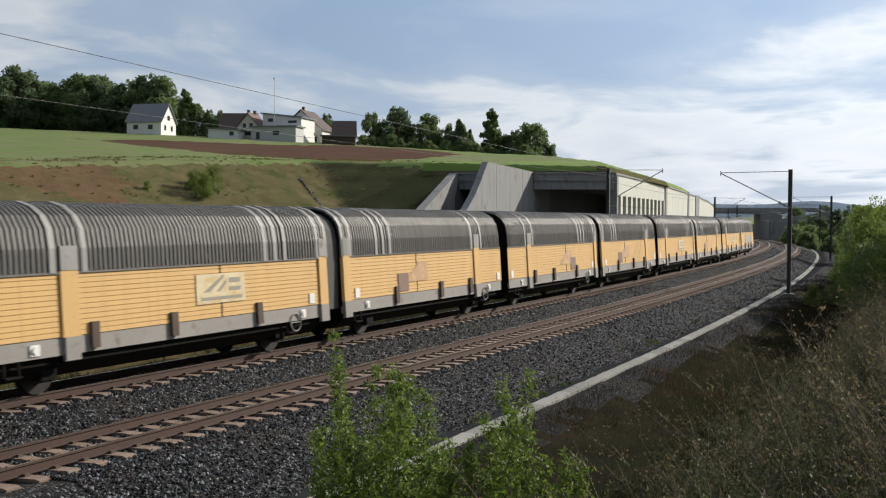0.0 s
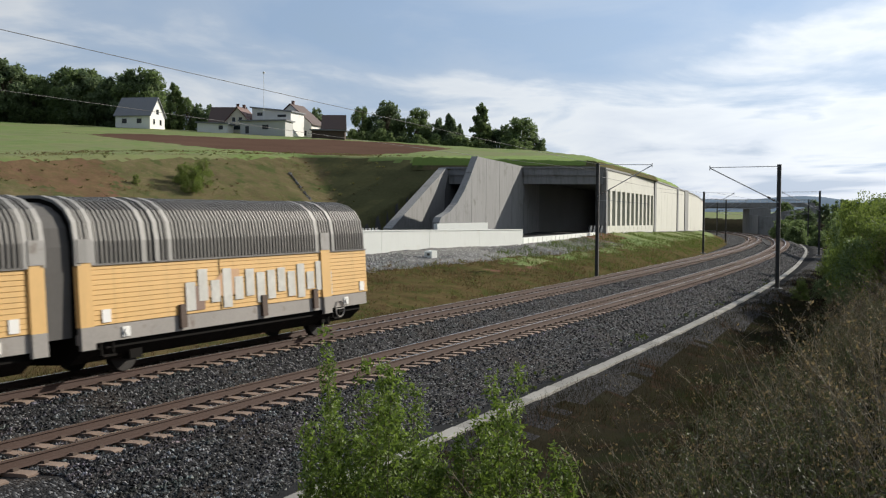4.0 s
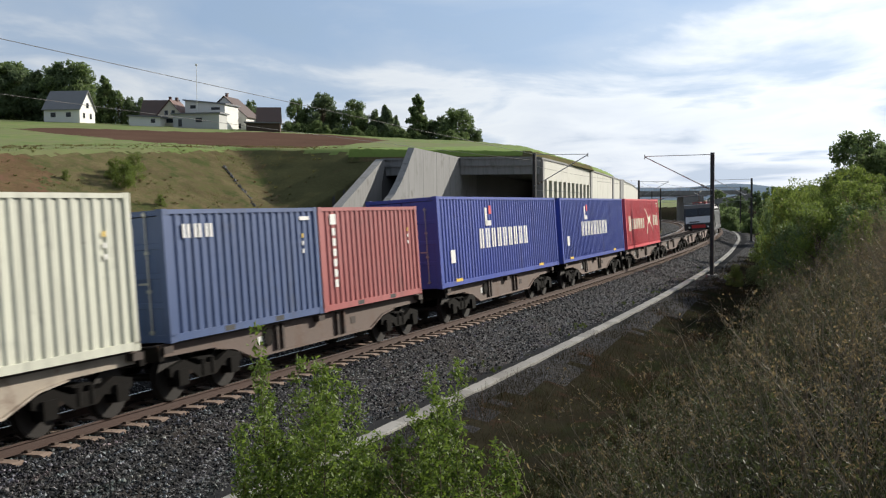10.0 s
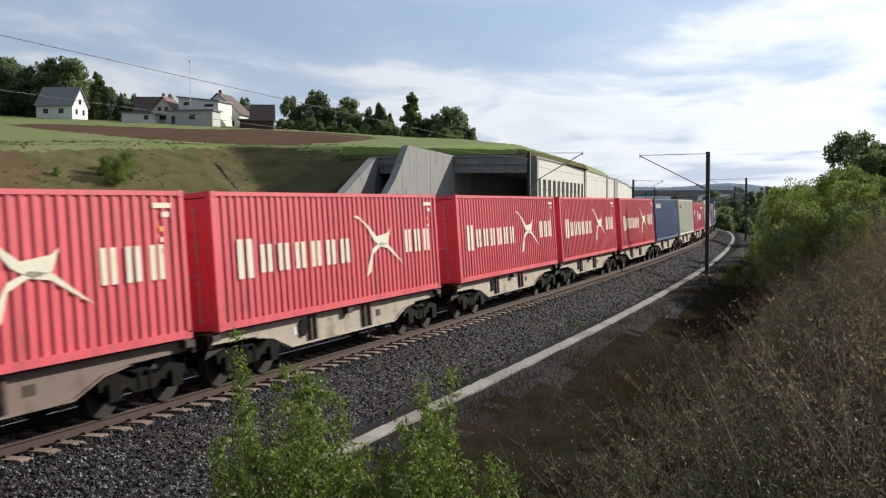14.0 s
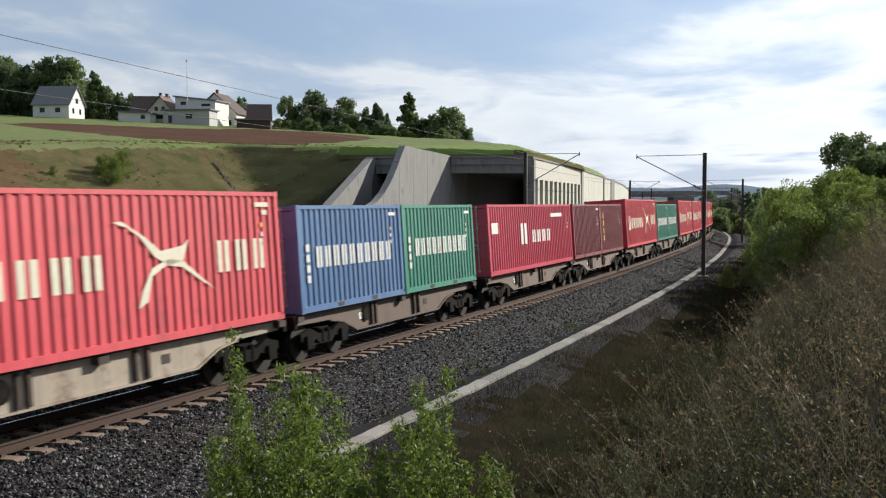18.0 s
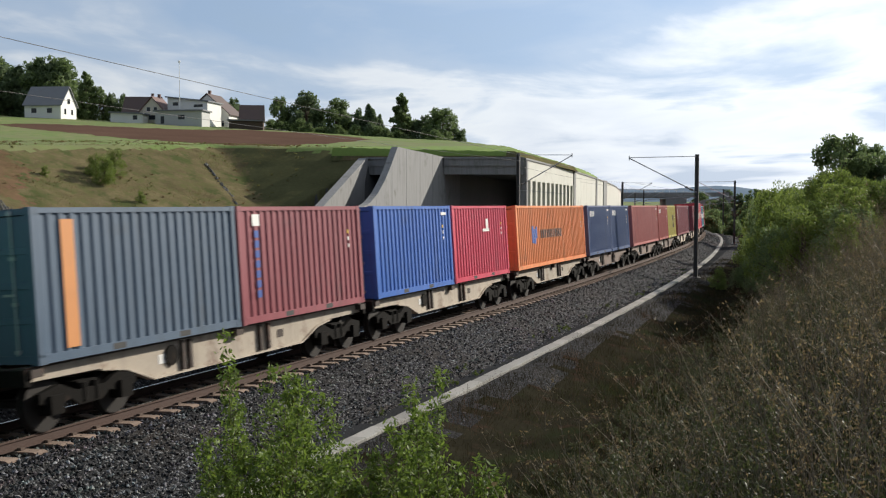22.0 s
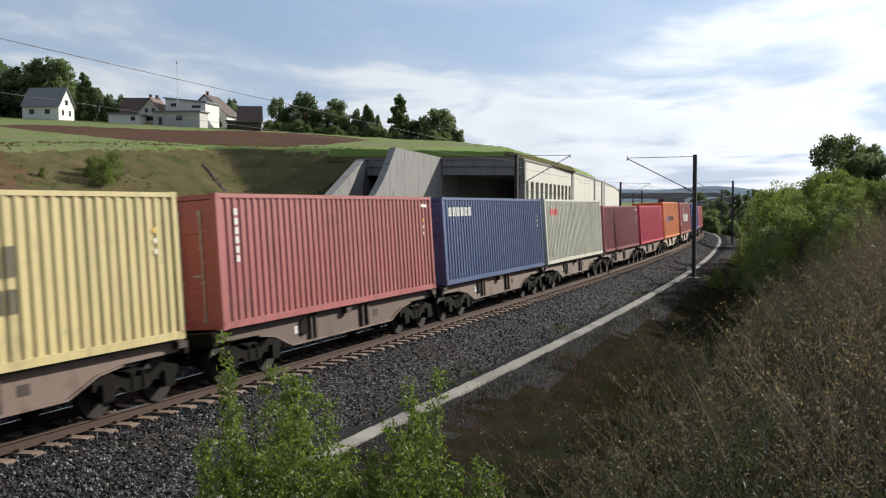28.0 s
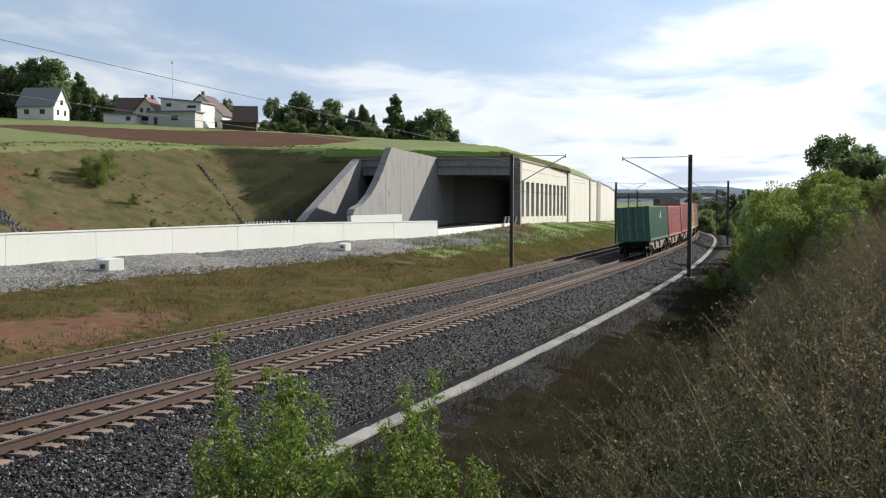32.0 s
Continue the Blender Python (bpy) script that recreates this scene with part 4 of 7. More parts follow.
# ---- overhead line masts ----
def mast(s, l, reach, height, arm_z, label):
    """A steel mast with a cantilever: top tie, sloping strut, insulators, steady arm."""
    foot = beside(s, l)
    foot.z = land_z(foot.x, foot.y)
    x, y, z, h = line_at(s)
    m = Matrix.Translation(foot) @ Euler((0, 0, -h)).to_matrix().to_4x4()
    ob = thing("catenary_mast", label, "catenary mast", group="overhead line masts", at=m)
    tall = height
    sh = Shape().prism([(-0.12, -0.11), (-0.098, -0.11), (-0.098, -0.012), (0.098, -0.012), (0.098, -0.11), (0.12, -0.11), (0.12, 0.11), (0.098, 0.11), (0.098, 0.012), (-0.098, 0.012), (-0.098, 0.11), (-0.12, 0.11)], "z", 0, tall)
    part("post", sh, STEEL_DARK, ob, "dark steel H-section post")
    part("footing", Shape().tube((0, 0, -0.6), (0, 0, 0.12), 0.34, 12), CONCRETE, ob, "round concrete footing")
    part("top_tie", Shape().tube((0, 0, tall - 0.12), (reach, 0, tall - 0.17), 0.022, 8), GALV, ob)
    part("strut", Shape().tube((0, 0, arm_z), (reach, 0, tall - 0.2), 0.035, 8), GALV, ob)
    for t in (0.06, 0.12):
        sh = Shape()
        for q in range(4):
            f = t + q * 0.012
            sh.disc((reach * f, 0, arm_z + (tall - 0.2 - arm_z) * f), (reach, 0, tall - arm_z), 0.07, 0.03, 10)
        part("insulator", sh, CLIP, ob, "brown ribbed insulator")
    part("steady_arm", Shape().tube((reach * 0.2, 0, arm_z - 0.3), (reach * 0.95, 0, arm_z - 0.55), 0.018, 6).tube((0.0, 0, arm_z - 0.3), (reach * 0.2, 0, arm_z - 0.3), 0.02, 6), GALV, ob)
    part("end_clamp", Shape().tube((reach, 0, tall - 0.35), (reach, 0, tall - 0.05), 0.03, 8), GALV, ob)
    return ob


NEAR_L, FAR_L = 4.95, -8.65
mast(49.2, NEAR_L, -4.2, 7.75, 5.4, "dark steel catenary mast with a cantilever arm beside the trough")
mast(57.4, FAR_L, 4.0, 8.6, 6.15, "dark steel catenary mast with a cantilever arm on the grass bank")
for s_m in (116, 175, 235):
    mast(s_m, FAR_L, 3.6, 7.7, 5.5, "slim dark steel catenary mast further down the line")
for s_m in (112, 172, 232):
    mast(s_m, NEAR_L, -4.2, 7.6, 5.3, "slim dark steel catenary mast further down the line")
mast(-12, FAR_L, 3.6, 8.6, 5.5, "dark steel catenary mast with a feeder wire")


def wire(name, a, b, sag, r, label):
    """A wire as one swept tube."""
    pts = [Vector(a).lerp(Vector(b), i / 14) - Vector((0, 0, sag * 4 * (i / 14) * (1 - i / 14))) for i in range(15)]
    side = (pts[-1] - pts[0]).cross(Vector((0, 0, 1))).normalized() * r
    vs = []
    for p in pts:
        vs += [p + side, p + Vector((0, 0, r)), p - side, p - Vector((0, 0, r))]
    fs = [(4 * i + j, 4 * i + (j + 1) % 4, 4 * i + 4 + (j + 1) % 4, 4 * i + 4 + j) for i in range(14) for j in range(4)]
    thing(name, label, "cable", data=Shape().add(vs, fs).mesh(name, STEEL_DARK, True))


def top_of(s, l, up_):
    p = beside(s, l)
    return Vector((p.x, p.y, land_z(p.x, p.y) + up_))


wire("feeder_wire", beside(-12, FAR_L, 8.95), beside(57.4, FAR_L, 7.52), 0.08, 0.011, "thin dark feeder wire strung between the masts")
wire("messenger_wire", on_track(-12, 0.2, 6.3, True), on_track(57.4, 0.2, 6.4, True), 0.15, 0.006, "thin pale catenary wire above the far track")
spans = (57.4, 116, 175, 235, 290)
for a_, b_ in zip(spans, spans[1:]):
    wire("feeder_wire", top_of(a_, FAR_L, 7.65), top_of(b_, FAR_L, 7.65), 0.3, 0.012, "thin dark feeder wire strung between the masts")
    wire("contact_wire", beside(a_, -SPACING, 5.5), beside(b_, -SPACING, 5.5), 0.0, 0.01, "thin dark overhead contact wire")
    wire("contact_wire", beside(a_, 0, 5.4), beside(b_, 0, 5.4), 0.0, 0.01, "thin dark overhead contact wire")


def rubble_drain(a, b, wide, label, seed, n=260):
    """A stone-filled drain running down the cutting slope."""
    rnd = np.random.default_rng(seed)
    sh = Shape()
    faces = [(0, 1, 4), (1, 2, 4), (2, 3, 4), (3, 0, 4)]
    d = np.array((b[0] - a[0], b[1] - a[1]))
    nrm = np.array((-d[1], d[0])) / np.hypot(*d)
    for _ in range(n):
        t = rnd.random()
        x, y = np.array(a) + d * t + nrm * rnd.normal(0, wide * (0.3 + 0.25 * t))
        z = land_z(x, y)
        w = rnd.uniform(0.08, 0.24)
        q = rnd.uniform(0, 6.28)
        c, e = math.cos(q) * w, math.sin(q) * w
        sh.add([(x + c, y + e, z - 0.05), (x - e * 0.8, y + c * 0.8, z), (x - c, y - e, z - 0.05), (x + e * 0.8, y - c * 0.8, z), (x + c * 0.2, y, z + w * 0.9)], faces)
    thing("drain_rubble", label, "rubble", kind="stuff", data=sh.mesh("drain_rubble", STONE_MID))


STONE_MID = grain_material("grey_rubble_stone", (0.09, 0.088, 0.083), (0.36, 0.355, 0.34))


rubble_drain((-40.0, 93.8), (-35.0, 89.0), 0.9, "grey stone rubble drain down the cutting slope", 34, 300)
rubble_drain((-28.8, 126.2), (-21.0, 112.5), 0.2, "narrow dark stone drain down the cutting slope", 32, 120)

# ---- hamlet on the hill ----
RENDER_WHITE = material("white_render", (0.78, 0.77, 0.74), 0.85, vary=0.05, scale=0.4, grain=8, bump=0.05)
RENDER_CREAM = material("cream_render", (0.66, 0.6, 0.48), 0.85, vary=0.05, scale=0.4, grain=8, bump=0.05)
RENDER_GREY = material("grey_render", (0.5, 0.5, 0.49), 0.85, vary=0.06, scale=0.4, grain=8, bump=0.05)
TILE_GREY = material("grey_roof_tiles", (0.17, 0.175, 0.19), 0.6, vary=0.15, scale=0.6, grain=6, bump=0.3)
TILE_BROWN = material("brown_roof_tiles", (0.085, 0.055, 0.048), 0.7, vary=0.2, scale=0.6, grain=6, bump=0.3)
TILE_RED = material("red_brown_roof_tiles", (0.13, 0.07, 0.06), 0.7, vary=0.2, scale=0.6, grain=6, bump=0.3)
WOOD_DARK = material("dark_timber", (0.08, 0.055, 0.04), 0.8, vary=0.25, scale=1.0, grain=9)
PANE = material("window_pane", (0.03, 0.035, 0.04), 0.1, vary=0.1, bump=0.0)


def spot(x_share, depth):
    """A place depth metres out along a bearing given as the sideways share."""
    return x_share * depth, depth


def house(at_xy, turn, length, width, eave, ridge, wall, roof_mat, label, windows=(), chimney=None, sink=0.6, over=0.5):
    """A gabled house: ridge along its own x; windows are (face, along, z, w, h)."""
    x, y = at_xy
    z = land_z(x, y) - sink
    ob = thing("house", label, "house", group="houses on the hill", at=Matrix.Translation((x, y, z)) @ Euler((0, 0, radians(turn))).to_matrix().to_4x4())
    eave, ridge = eave + sink, ridge + sink
    hl, hw = length / 2, width / 2
    sh = Shape().prism([(-hw, 0), (hw, 0), (hw, eave), (0, ridge - 0.15), (-hw, eave)], "x", -hl, hl)
    body = part("wall", sh, wall, ob, "rendered walls with gables")
    rise = (ridge - eave) / hw
    for sgn in (-1, 1):
        lo = (sgn * (hw + over), eave - over * rise)
        pts = [(0, ridge), lo, (lo[0], lo[1] + 0.22), (0, ridge + 0.25)]
        part("roof", Shape().prism(pts if sgn < 0 else pts[::-1], "x", -hl - 0.45, hl + 0.45), roof_mat, ob, "tiled roof slope")
    for face, a, zz, w, h in windows:
        zz += sink
        if face in ("front", "back"):
            yy = -hw - 0.02 if face == "front" else hw + 0.02
            b = (a - w / 2, a + w / 2, yy - 0.03, yy + 0.03, zz - h / 2, zz + h / 2)
        else:
            xx = hl + 0.02 if face == "right" else -hl - 0.02
            b = (xx - 0.03, xx + 0.03, a - w / 2, a + w / 2, zz - h / 2, zz + h / 2)
        win = part("window", Shape().box(*b), PANE, ob, "dark window")
        if face in ("front", "back"):
            fr = Shape().box(b[0] - 0.08, b[1] + 0.08, b[2] - 0.03, b[3], b[4] - 0.1, b[4]).box(b[0] - 0.08, b[0], b[2] - 0.02, b[3], b[4], b[5]).box(b[1], b[1] + 0.08, b[2] - 0.02, b[3], b[4], b[5])
        else:
            fr = Shape().box(b[0], b[1] + 0.02, b[2] - 0.08, b[3] + 0.08, b[4] - 0.1, b[4]).box(b[0], b[1] + 0.02, b[2] - 0.08, b[2], b[4], b[5]).box(b[0], b[1] + 0.02, b[3], b[3] + 0.08, b[4], b[5])
        part("frame", fr, RENDER_WHITE, win)
    if chimney is not None:
        part("chimney", Shape().box(chimney - 0.35, chimney + 0.35, -0.35, 0.35, ridge - 0.6, ridge + 1.0).box(chimney - 0.42, chimney + 0.42, -0.42, 0.42, ridge + 1.0, ridge + 1.15), TILE_RED, ob, "brick chimney")
    return ob


def box_building(at_xy, turn, length, width, h0, h1, wall, label, windows=(), sink=0.6):
    """A low building with a thin sloping roof; h0 and h1: heights at its two ends."""
    x, y = at_xy
    z = land_z(x, y) - sink
    ob = thing("outbuilding", label, "outbuilding", group="houses on the hill", at=Matrix.Translation((x, y, z)) @ Euler((0, 0, radians(turn))).to_matrix().to_4x4())
    hl, hw = length / 2, width / 2
    part("wall", Shape().prism([(-hl, 0), (hl, 0), (hl, h1 + sink), (-hl, h0 + sink)], "y", -hw, hw), wall, ob, "plain rendered walls")
    part("roof", Shape().prism([(-hl - 0.5, h0 + sink), (hl + 0.5, h1 + sink), (hl + 0.5, h1 + sink + 0.35), (-hl - 0.5, h0 + sink + 0.35)], "y", -hw - 0.5, hw + 0.5), TILE_GREY, ob, "thin dark roof")
    for a, zz, w, h in windows:
        part("window", Shape().box(a - w / 2, a + w / 2, -hw - 0.05, -hw + 0.01, zz + sink - h / 2, zz + sink + h / 2), PANE, ob, "dark window")
    return ob


def build_hamlet():
    D = 300.0
    house(spot(-0.372, D), -6, 10.5, 9.5, 3.6, 8.6, RENDER_WHITE, TILE_GREY, "white gabled house with a grey tiled roof on the hill",
          [("right", -2.2, 1.7, 1.2, 1.5), ("right", 2.0, 1.7, 1.2, 1.5), ("right", 0, 4.6, 1.6, 1.4), ("front", -2.5, 1.8, 1.5, 1.3), ("front", 2.0, 1.8, 1.5, 1.3)])
    house(spot(-0.285, 303), 4, 9.5, 8.5, 2.8, 7.0, RENDER_GREY, TILE_BROWN, "low house with a dark brown tiled roof", [("front", 2.5, 1.6, 1.2, 1.2)], chimney=2.5)
    house(spot(-0.2725, 297), 82, 7.0, 7.2, 3.0, 7.0, RENDER_CREAM, TILE_RED, "cream gabled house wing with a red-brown roof", [("left", -1.0, 3.6, 1.0, 1.2), ("left", 1.0, 3.6, 1.0, 1.2), ("left", 0, 1.4, 2.0, 1.2)], chimney=1.5)
    box_building(spot(-0.2985, 290), -3, 8.6, 5.0, 2.5, 2.1, RENDER_WHITE, "low white garage with a flat roof", [(2.4, 1.2, 1.2, 1.1)])
    box_building(spot(-0.2375, 298), -12, 11.8, 9.0, 7.4, 6.0, RENDER_WHITE, "white two-storey building with a sloping flat roof", [(-3.5, 5.6, 1.6, 0.9), (3.2, 5.0, 2.6, 0.7)])
    box_building(spot(-0.2487, 289), -8, 13.0, 6.0, 3.6, 3.6, RENDER_GREY, "low grey annex with a flat roof and wide window", [(0.8, 2.0, 1.8, 1.2), (-4.5, 1.3, 1.0, 2.0)])
    house(spot(-0.2195, 309), 80, 10.0, 13.0, 4.6, 10.2, RENDER_WHITE, TILE_BROWN, "tall white gabled house with a brown tiled roof",
          [("left", -2.6, 4.4, 1.2, 1.4), ("left", 0.2, 4.4, 1.2, 1.4), ("left", -1.2, 7.0, 1.0, 1.2), ("left", -4.4, 1.8, 1.2, 1.4), ("left", -2.4, 1.6, 1.2, 1.4)], chimney=-3.0)
    house(spot(-0.202, 319), 10, 8.0, 8.0, 4.4, 9.0, RENDER_CREAM, TILE_RED, "white house with a red-brown tiled roof behind", [("right", 0, 5.0, 1.2, 1.2)])
    house(spot(-0.184, 300), 8, 6.0, 8.0, 2.6, 6.4, RENDER_WHITE, TILE_BROWN, "small house with a brown tiled roof", [("front", 0, 1.4, 1.4, 1.0)])
    box_building(spot(-0.189, 289), 5, 9.0, 4.0, 2.2, 2.0, WOOD_DARK, "low dark timber garden shed", [])
    x, y = spot(-0.2515, 292)
    pole = thing("flag_pole", "thin white pole standing behind the houses", "pole", at=Matrix.Translation((x, y, land_z(x, y))))
    part("shaft", Shape().tube((0, 0, 0), (0, 0, 17.0), 0.09, 8, 0.06), RENDER_WHITE, pole)
    part("finial", Shape().disc((0, 0, 17.1), (0, 0, 1), 0.3, 0.5, 10), RENDER_WHITE, pole)


build_hamlet()

# ---- trees ----
BARK = material("grey_brown_bark", (0.11, 0.085, 0.065), 0.9, vary=0.3, scale=2.0, grain=20, bump=0.6)
# Far tree green, lightened and greyed so the colour holds distance haze.
LEAF_HAZED = leaf_material("haze_lightened_leaves", (0.13, 0.19, 0.11), 0.5, 0.25)
LEAF_MID = leaf_material("green_tree_leaves", (0.135, 0.2, 0.09), 0.5, 0.25)
LEAF_FRESH = leaf_material("fresh_shrub_leaves", (0.15, 0.215, 0.055), 0.5, 0.25)
LEAF_BIRCH = leaf_material("bright_sapling_leaves", (0.118, 0.195, 0.04), 0.8, 0.55)


def leaf_cloud(rnd, clumps, size, count, flat=1.0):
    """Many small leaves scattered through clumps given as (centre, radius)."""
    vs, fs = [], []
    total = sum(r ** 2 for _, r in clumps)
    for c, r in clumps:
        n = max(4, int(count * r * r / total))
        d = rnd.normal(0, 1, (n, 3))
        d /= np.linalg.norm(d, axis=1)[:, None]
        rad = r * rnd.random(n) ** 0.45
        p = np.array(c) + d * rad[:, None] * np.array((1, 1, flat))
        a = rnd.normal(0, 1, (n, 3))
        a /= np.linalg.norm(a, axis=1)[:, None]
        b = np.cross(a, rnd.normal(0, 1, (n, 3)))
        b /= np.linalg.norm(b, axis=1)[:, None] + 1e-9
        w = size * rnd.uniform(0.6, 1.3, n)[:, None]
        o = len(vs)
        quad = np.stack([p - a * w, p + b * w * 0.55, p + a * w, p - b * w * 0.55], 1).reshape(-1, 3)
        vs += quad.tolist()
        fs += [(o + 4 * i, o + 4 * i + 1, o + 4 * i + 2, o + 4 * i + 3) for i in range(n)]
    return vs, fs


def tree(height, width, seed, leaf, label, count=9000, leaf_size=0.26, trunk_share=0.14, form="round", name="tree", cat="tree"):
    rnd = np.random.default_rng(seed)
    ob = thing(name, label, cat, group="trees and shrubs")
    tr = Shape().tube((0, 0, -0.5), (rnd.normal(0, 0.1), rnd.normal(0, 0.1), height * 0.6), height * 0.022 + 0.03, 8, height * 0.008)
    part("trunk", tr, BARK, ob, "tapered trunk")
    clumps = []
    n = 30 if form == "bush" else 64
    for i in range(n):
        f = (i + 0.5) / n
        z = trunk_share + (1 - trunk_share) * f
        if form == "round":
            span = (1 - (2 * f - 0.86) ** 2 / 1.35) ** 0.5 if abs(2 * f - 0.86) < 1.14 else 0.15
        elif form == "cone":
            span = 1.02 - f ** 1.3
        elif form == "column":
            span = 0.85 - 0.55 * max(0.0, f - 0.45) / 0.55
        else:
            span = 0.75 + 0.25 * math.sin(z * 5)
        a = rnd.uniform(0, 6.28)
        if form == "bush":
            q = width / 2 * span * rnd.uniform(0.25, 0.8)
            r = width * rnd.uniform(0.11, 0.23) * (0.55 + 0.5 * span)
        else:
            q = width / 2 * span * rnd.uniform(0.2, 0.9) ** 0.6
            r = width * rnd.uniform(0.09, 0.18) * (0.5 + 0.55 * span)
        clumps.append(((q * math.cos(a), q * math.sin(a), z * height * 0.95 + rnd.normal(0, 0.02) * height), r))
    limbs = Shape()
    for c, r in clumps[::2]:
        limbs.tube((0, 0, c[2] * 0.55), c, height * 0.007 + 0.015, 5, 0.012)
    part("branch_work", limbs, BARK, ob)
    vs, fs = leaf_cloud(rnd, clumps, leaf_size, count, 0.8)
    part("crown", Shape().add(vs, fs), leaf, ob, "uneven leafy crown")
    return ob


def plant(proto, x, y, scale=1.0, turn=0.0, lean=0.0, sink=0.1, tall=1.0):
    m = Matrix.Translation((x, y, land_z(x, y) - sink)) @ Euler((lean, 0, turn)).to_matrix().to_4x4() @ Matrix.Diagonal((scale, scale, scale * tall, 1))
    return copy_thing(proto, m)


def build_trees():
    rnd = random.Random(21)
    kinds = [tree(11, 8.5, 1, LEAF_HAZED, "dark green broadleaf tree on the hill"), tree(12, 9.5, 2, LEAF_MID, "dark green broadleaf tree on the hill"),
             tree(10, 8, 3, LEAF_HAZED, "rounded dark tree behind the houses"), tree(11, 6, 4, LEAF_MID, "tall slender green tree", form="column"),
             tree(4.5, 6.5, 5, LEAF_MID, "spreading hedge bush on the hill", trunk_share=0.02, count=3500, form="bush"), tree(8, 7.5, 6, LEAF_HAZED, "dark pointed conifer beside the field", form="cone")]
    size = [(8.5, 11), (9.5, 12), (8, 10), (6, 11), (6.5, 4.5), (7.5, 8)]
    for k, ob in enumerate(kinds):
        x, y = (-0.43 + 0.004 * k) * 340, 340
        ob.matrix_basis = Matrix.Translation((x, y, land_z(x, y) - 0.3))
    # wood at the upper left
    for i in range(46):
        b = -0.60 + 0.245 * (i + rnd.random()) / 46
        d = rnd.uniform(318, 365)
        plant(rnd.choice(kinds[:3]), b * d, d, rnd.uniform(1.65, 2.1) * (1.0 if b < -0.37 else 0.9), rnd.uniform(0, 6.28))
    # single trees beside and behind the houses: bearing, distance, kind, width, height
    for b, d, k, w, h in ((-0.338, 314, 3, 6.2, 11.5), (-0.326, 316, 1, 6.5, 8.5), (-0.315, 318, 0, 5, 7.5), (-0.306, 316, 2, 4.5, 6.5), (-0.298, 322, 5, 4.5, 7), (-0.201, 324, 0, 7, 11), (-0.191, 326, 2, 6, 8.5),
                          (-0.158, 318, 1, 7, 10.5), (-0.1335, 318, 0, 10.5, 12.8), (-0.126, 324, 2, 7, 10.5), (-0.106, 318, 1, 8.6, 11.5), (-0.098, 322, 0, 6, 9.5), (-0.0865, 317, 2, 5.6, 8.2), (-0.075, 316, 5, 8.5, 9.6), (-0.065, 318, 5, 6.5, 7.6),
                          (-0.0455, 315, 3, 7.0, 12.6), (-0.04, 319, 0, 6.5, 9.0), (-0.022, 318, 2, 8, 8.4), (-0.0085, 316, 1, 11.5, 10.6), (0.004, 319, 0, 7.5, 8), (0.0115, 320, 2, 5, 5.6)):
        sc = w / size[k][0]
        plant(kinds[k], b * d, d, sc * 1.08, rnd.uniform(0, 6.28), tall=(h + 4.3) / (size[k][1] * sc * 1.08))
    for i in range(20):
        b = -0.168 + 0.172 * i / 19
        d = rnd.uniform(304, 312)
        plant(kinds[4], b * d, d, rnd.uniform(0.6, 1.0), rnd.uniform(0, 6.28))
    # beyond the line, far
    for b, d, k, s in ((0.366, 128, 1, 0.86), (0.378, 132, 2, 0.72), (0.35, 128, 0, 0.55), (0.341, 130, 0, 0.4), (0.392, 130, 1, 0.74), (0.405, 128, 0, 0.62), (0.43, 130, 2, 0.5), (0.245, 260, 1, 0.5), (0.255, 255, 0, 0.48), (0.27, 250, 2, 0.5),
                       (0.285, 240, 1, 0.48), (0.295, 235, 0, 0.48), (0.235, 300, 1, 0.55), (0.26, 330, 0, 0.6)):
        plant(kinds[k], b * d, d, s, rnd.uniform(0, 6.28))
    for i in range(26):
        b = 0.232 + 0.105 * i / 25 + rnd.uniform(-0.003, 0.003)
        d = rnd.uniform(170, 250)
        plant(kinds[4], b * d, d, rnd.uniform(0.6, 1.05) * d / 230, rnd.uniform(0, 6.28))


build_trees()

# ---- rolling stock ----
PAINT = {}


def paint(key):
    shades = {"red": (0.7, 0.085, 0.11), "crimson": (0.58, 0.05, 0.1), "blue": (0.05, 0.085, 0.38), "navy": (0.06, 0.1, 0.225), "maroon": (0.26, 0.062, 0.078), "salmon": (0.46, 0.15, 0.14),
              "brown": (0.39, 0.115, 0.112), "cream": (0.62, 0.625, 0.52), "green": (0.06, 0.27, 0.2), "darkgreen": (0.045, 0.15, 0.1), "moss": (0.13, 0.19, 0.155), "steelblue": (0.09, 0.19, 0.38),
              "azure": (0.035, 0.13, 0.46), "yellow": (0.6, 0.5, 0.24), "mustard": (0.5, 0.42, 0.1), "orange": (0.8, 0.27, 0.1), "slate": (0.07, 0.11, 0.165), "rust": (0.4, 0.1, 0.09)}
    if key not in PAINT:
        c = shades[key]
        PAINT[key] = material(key + "_container_paint", c, 0.5, vary=0.07, scale=0.5, grain=9, bump=0.05, per=0.12, stain=tuple(0.55 * v + 0.03 for v in c), stain_at=0.58, streak=0.5, patch=(0.13, 0.06, 0.04), patch_scale=2.6, patch_at=0.67)
    return PAINT[key]


SIDE_MESH = {}


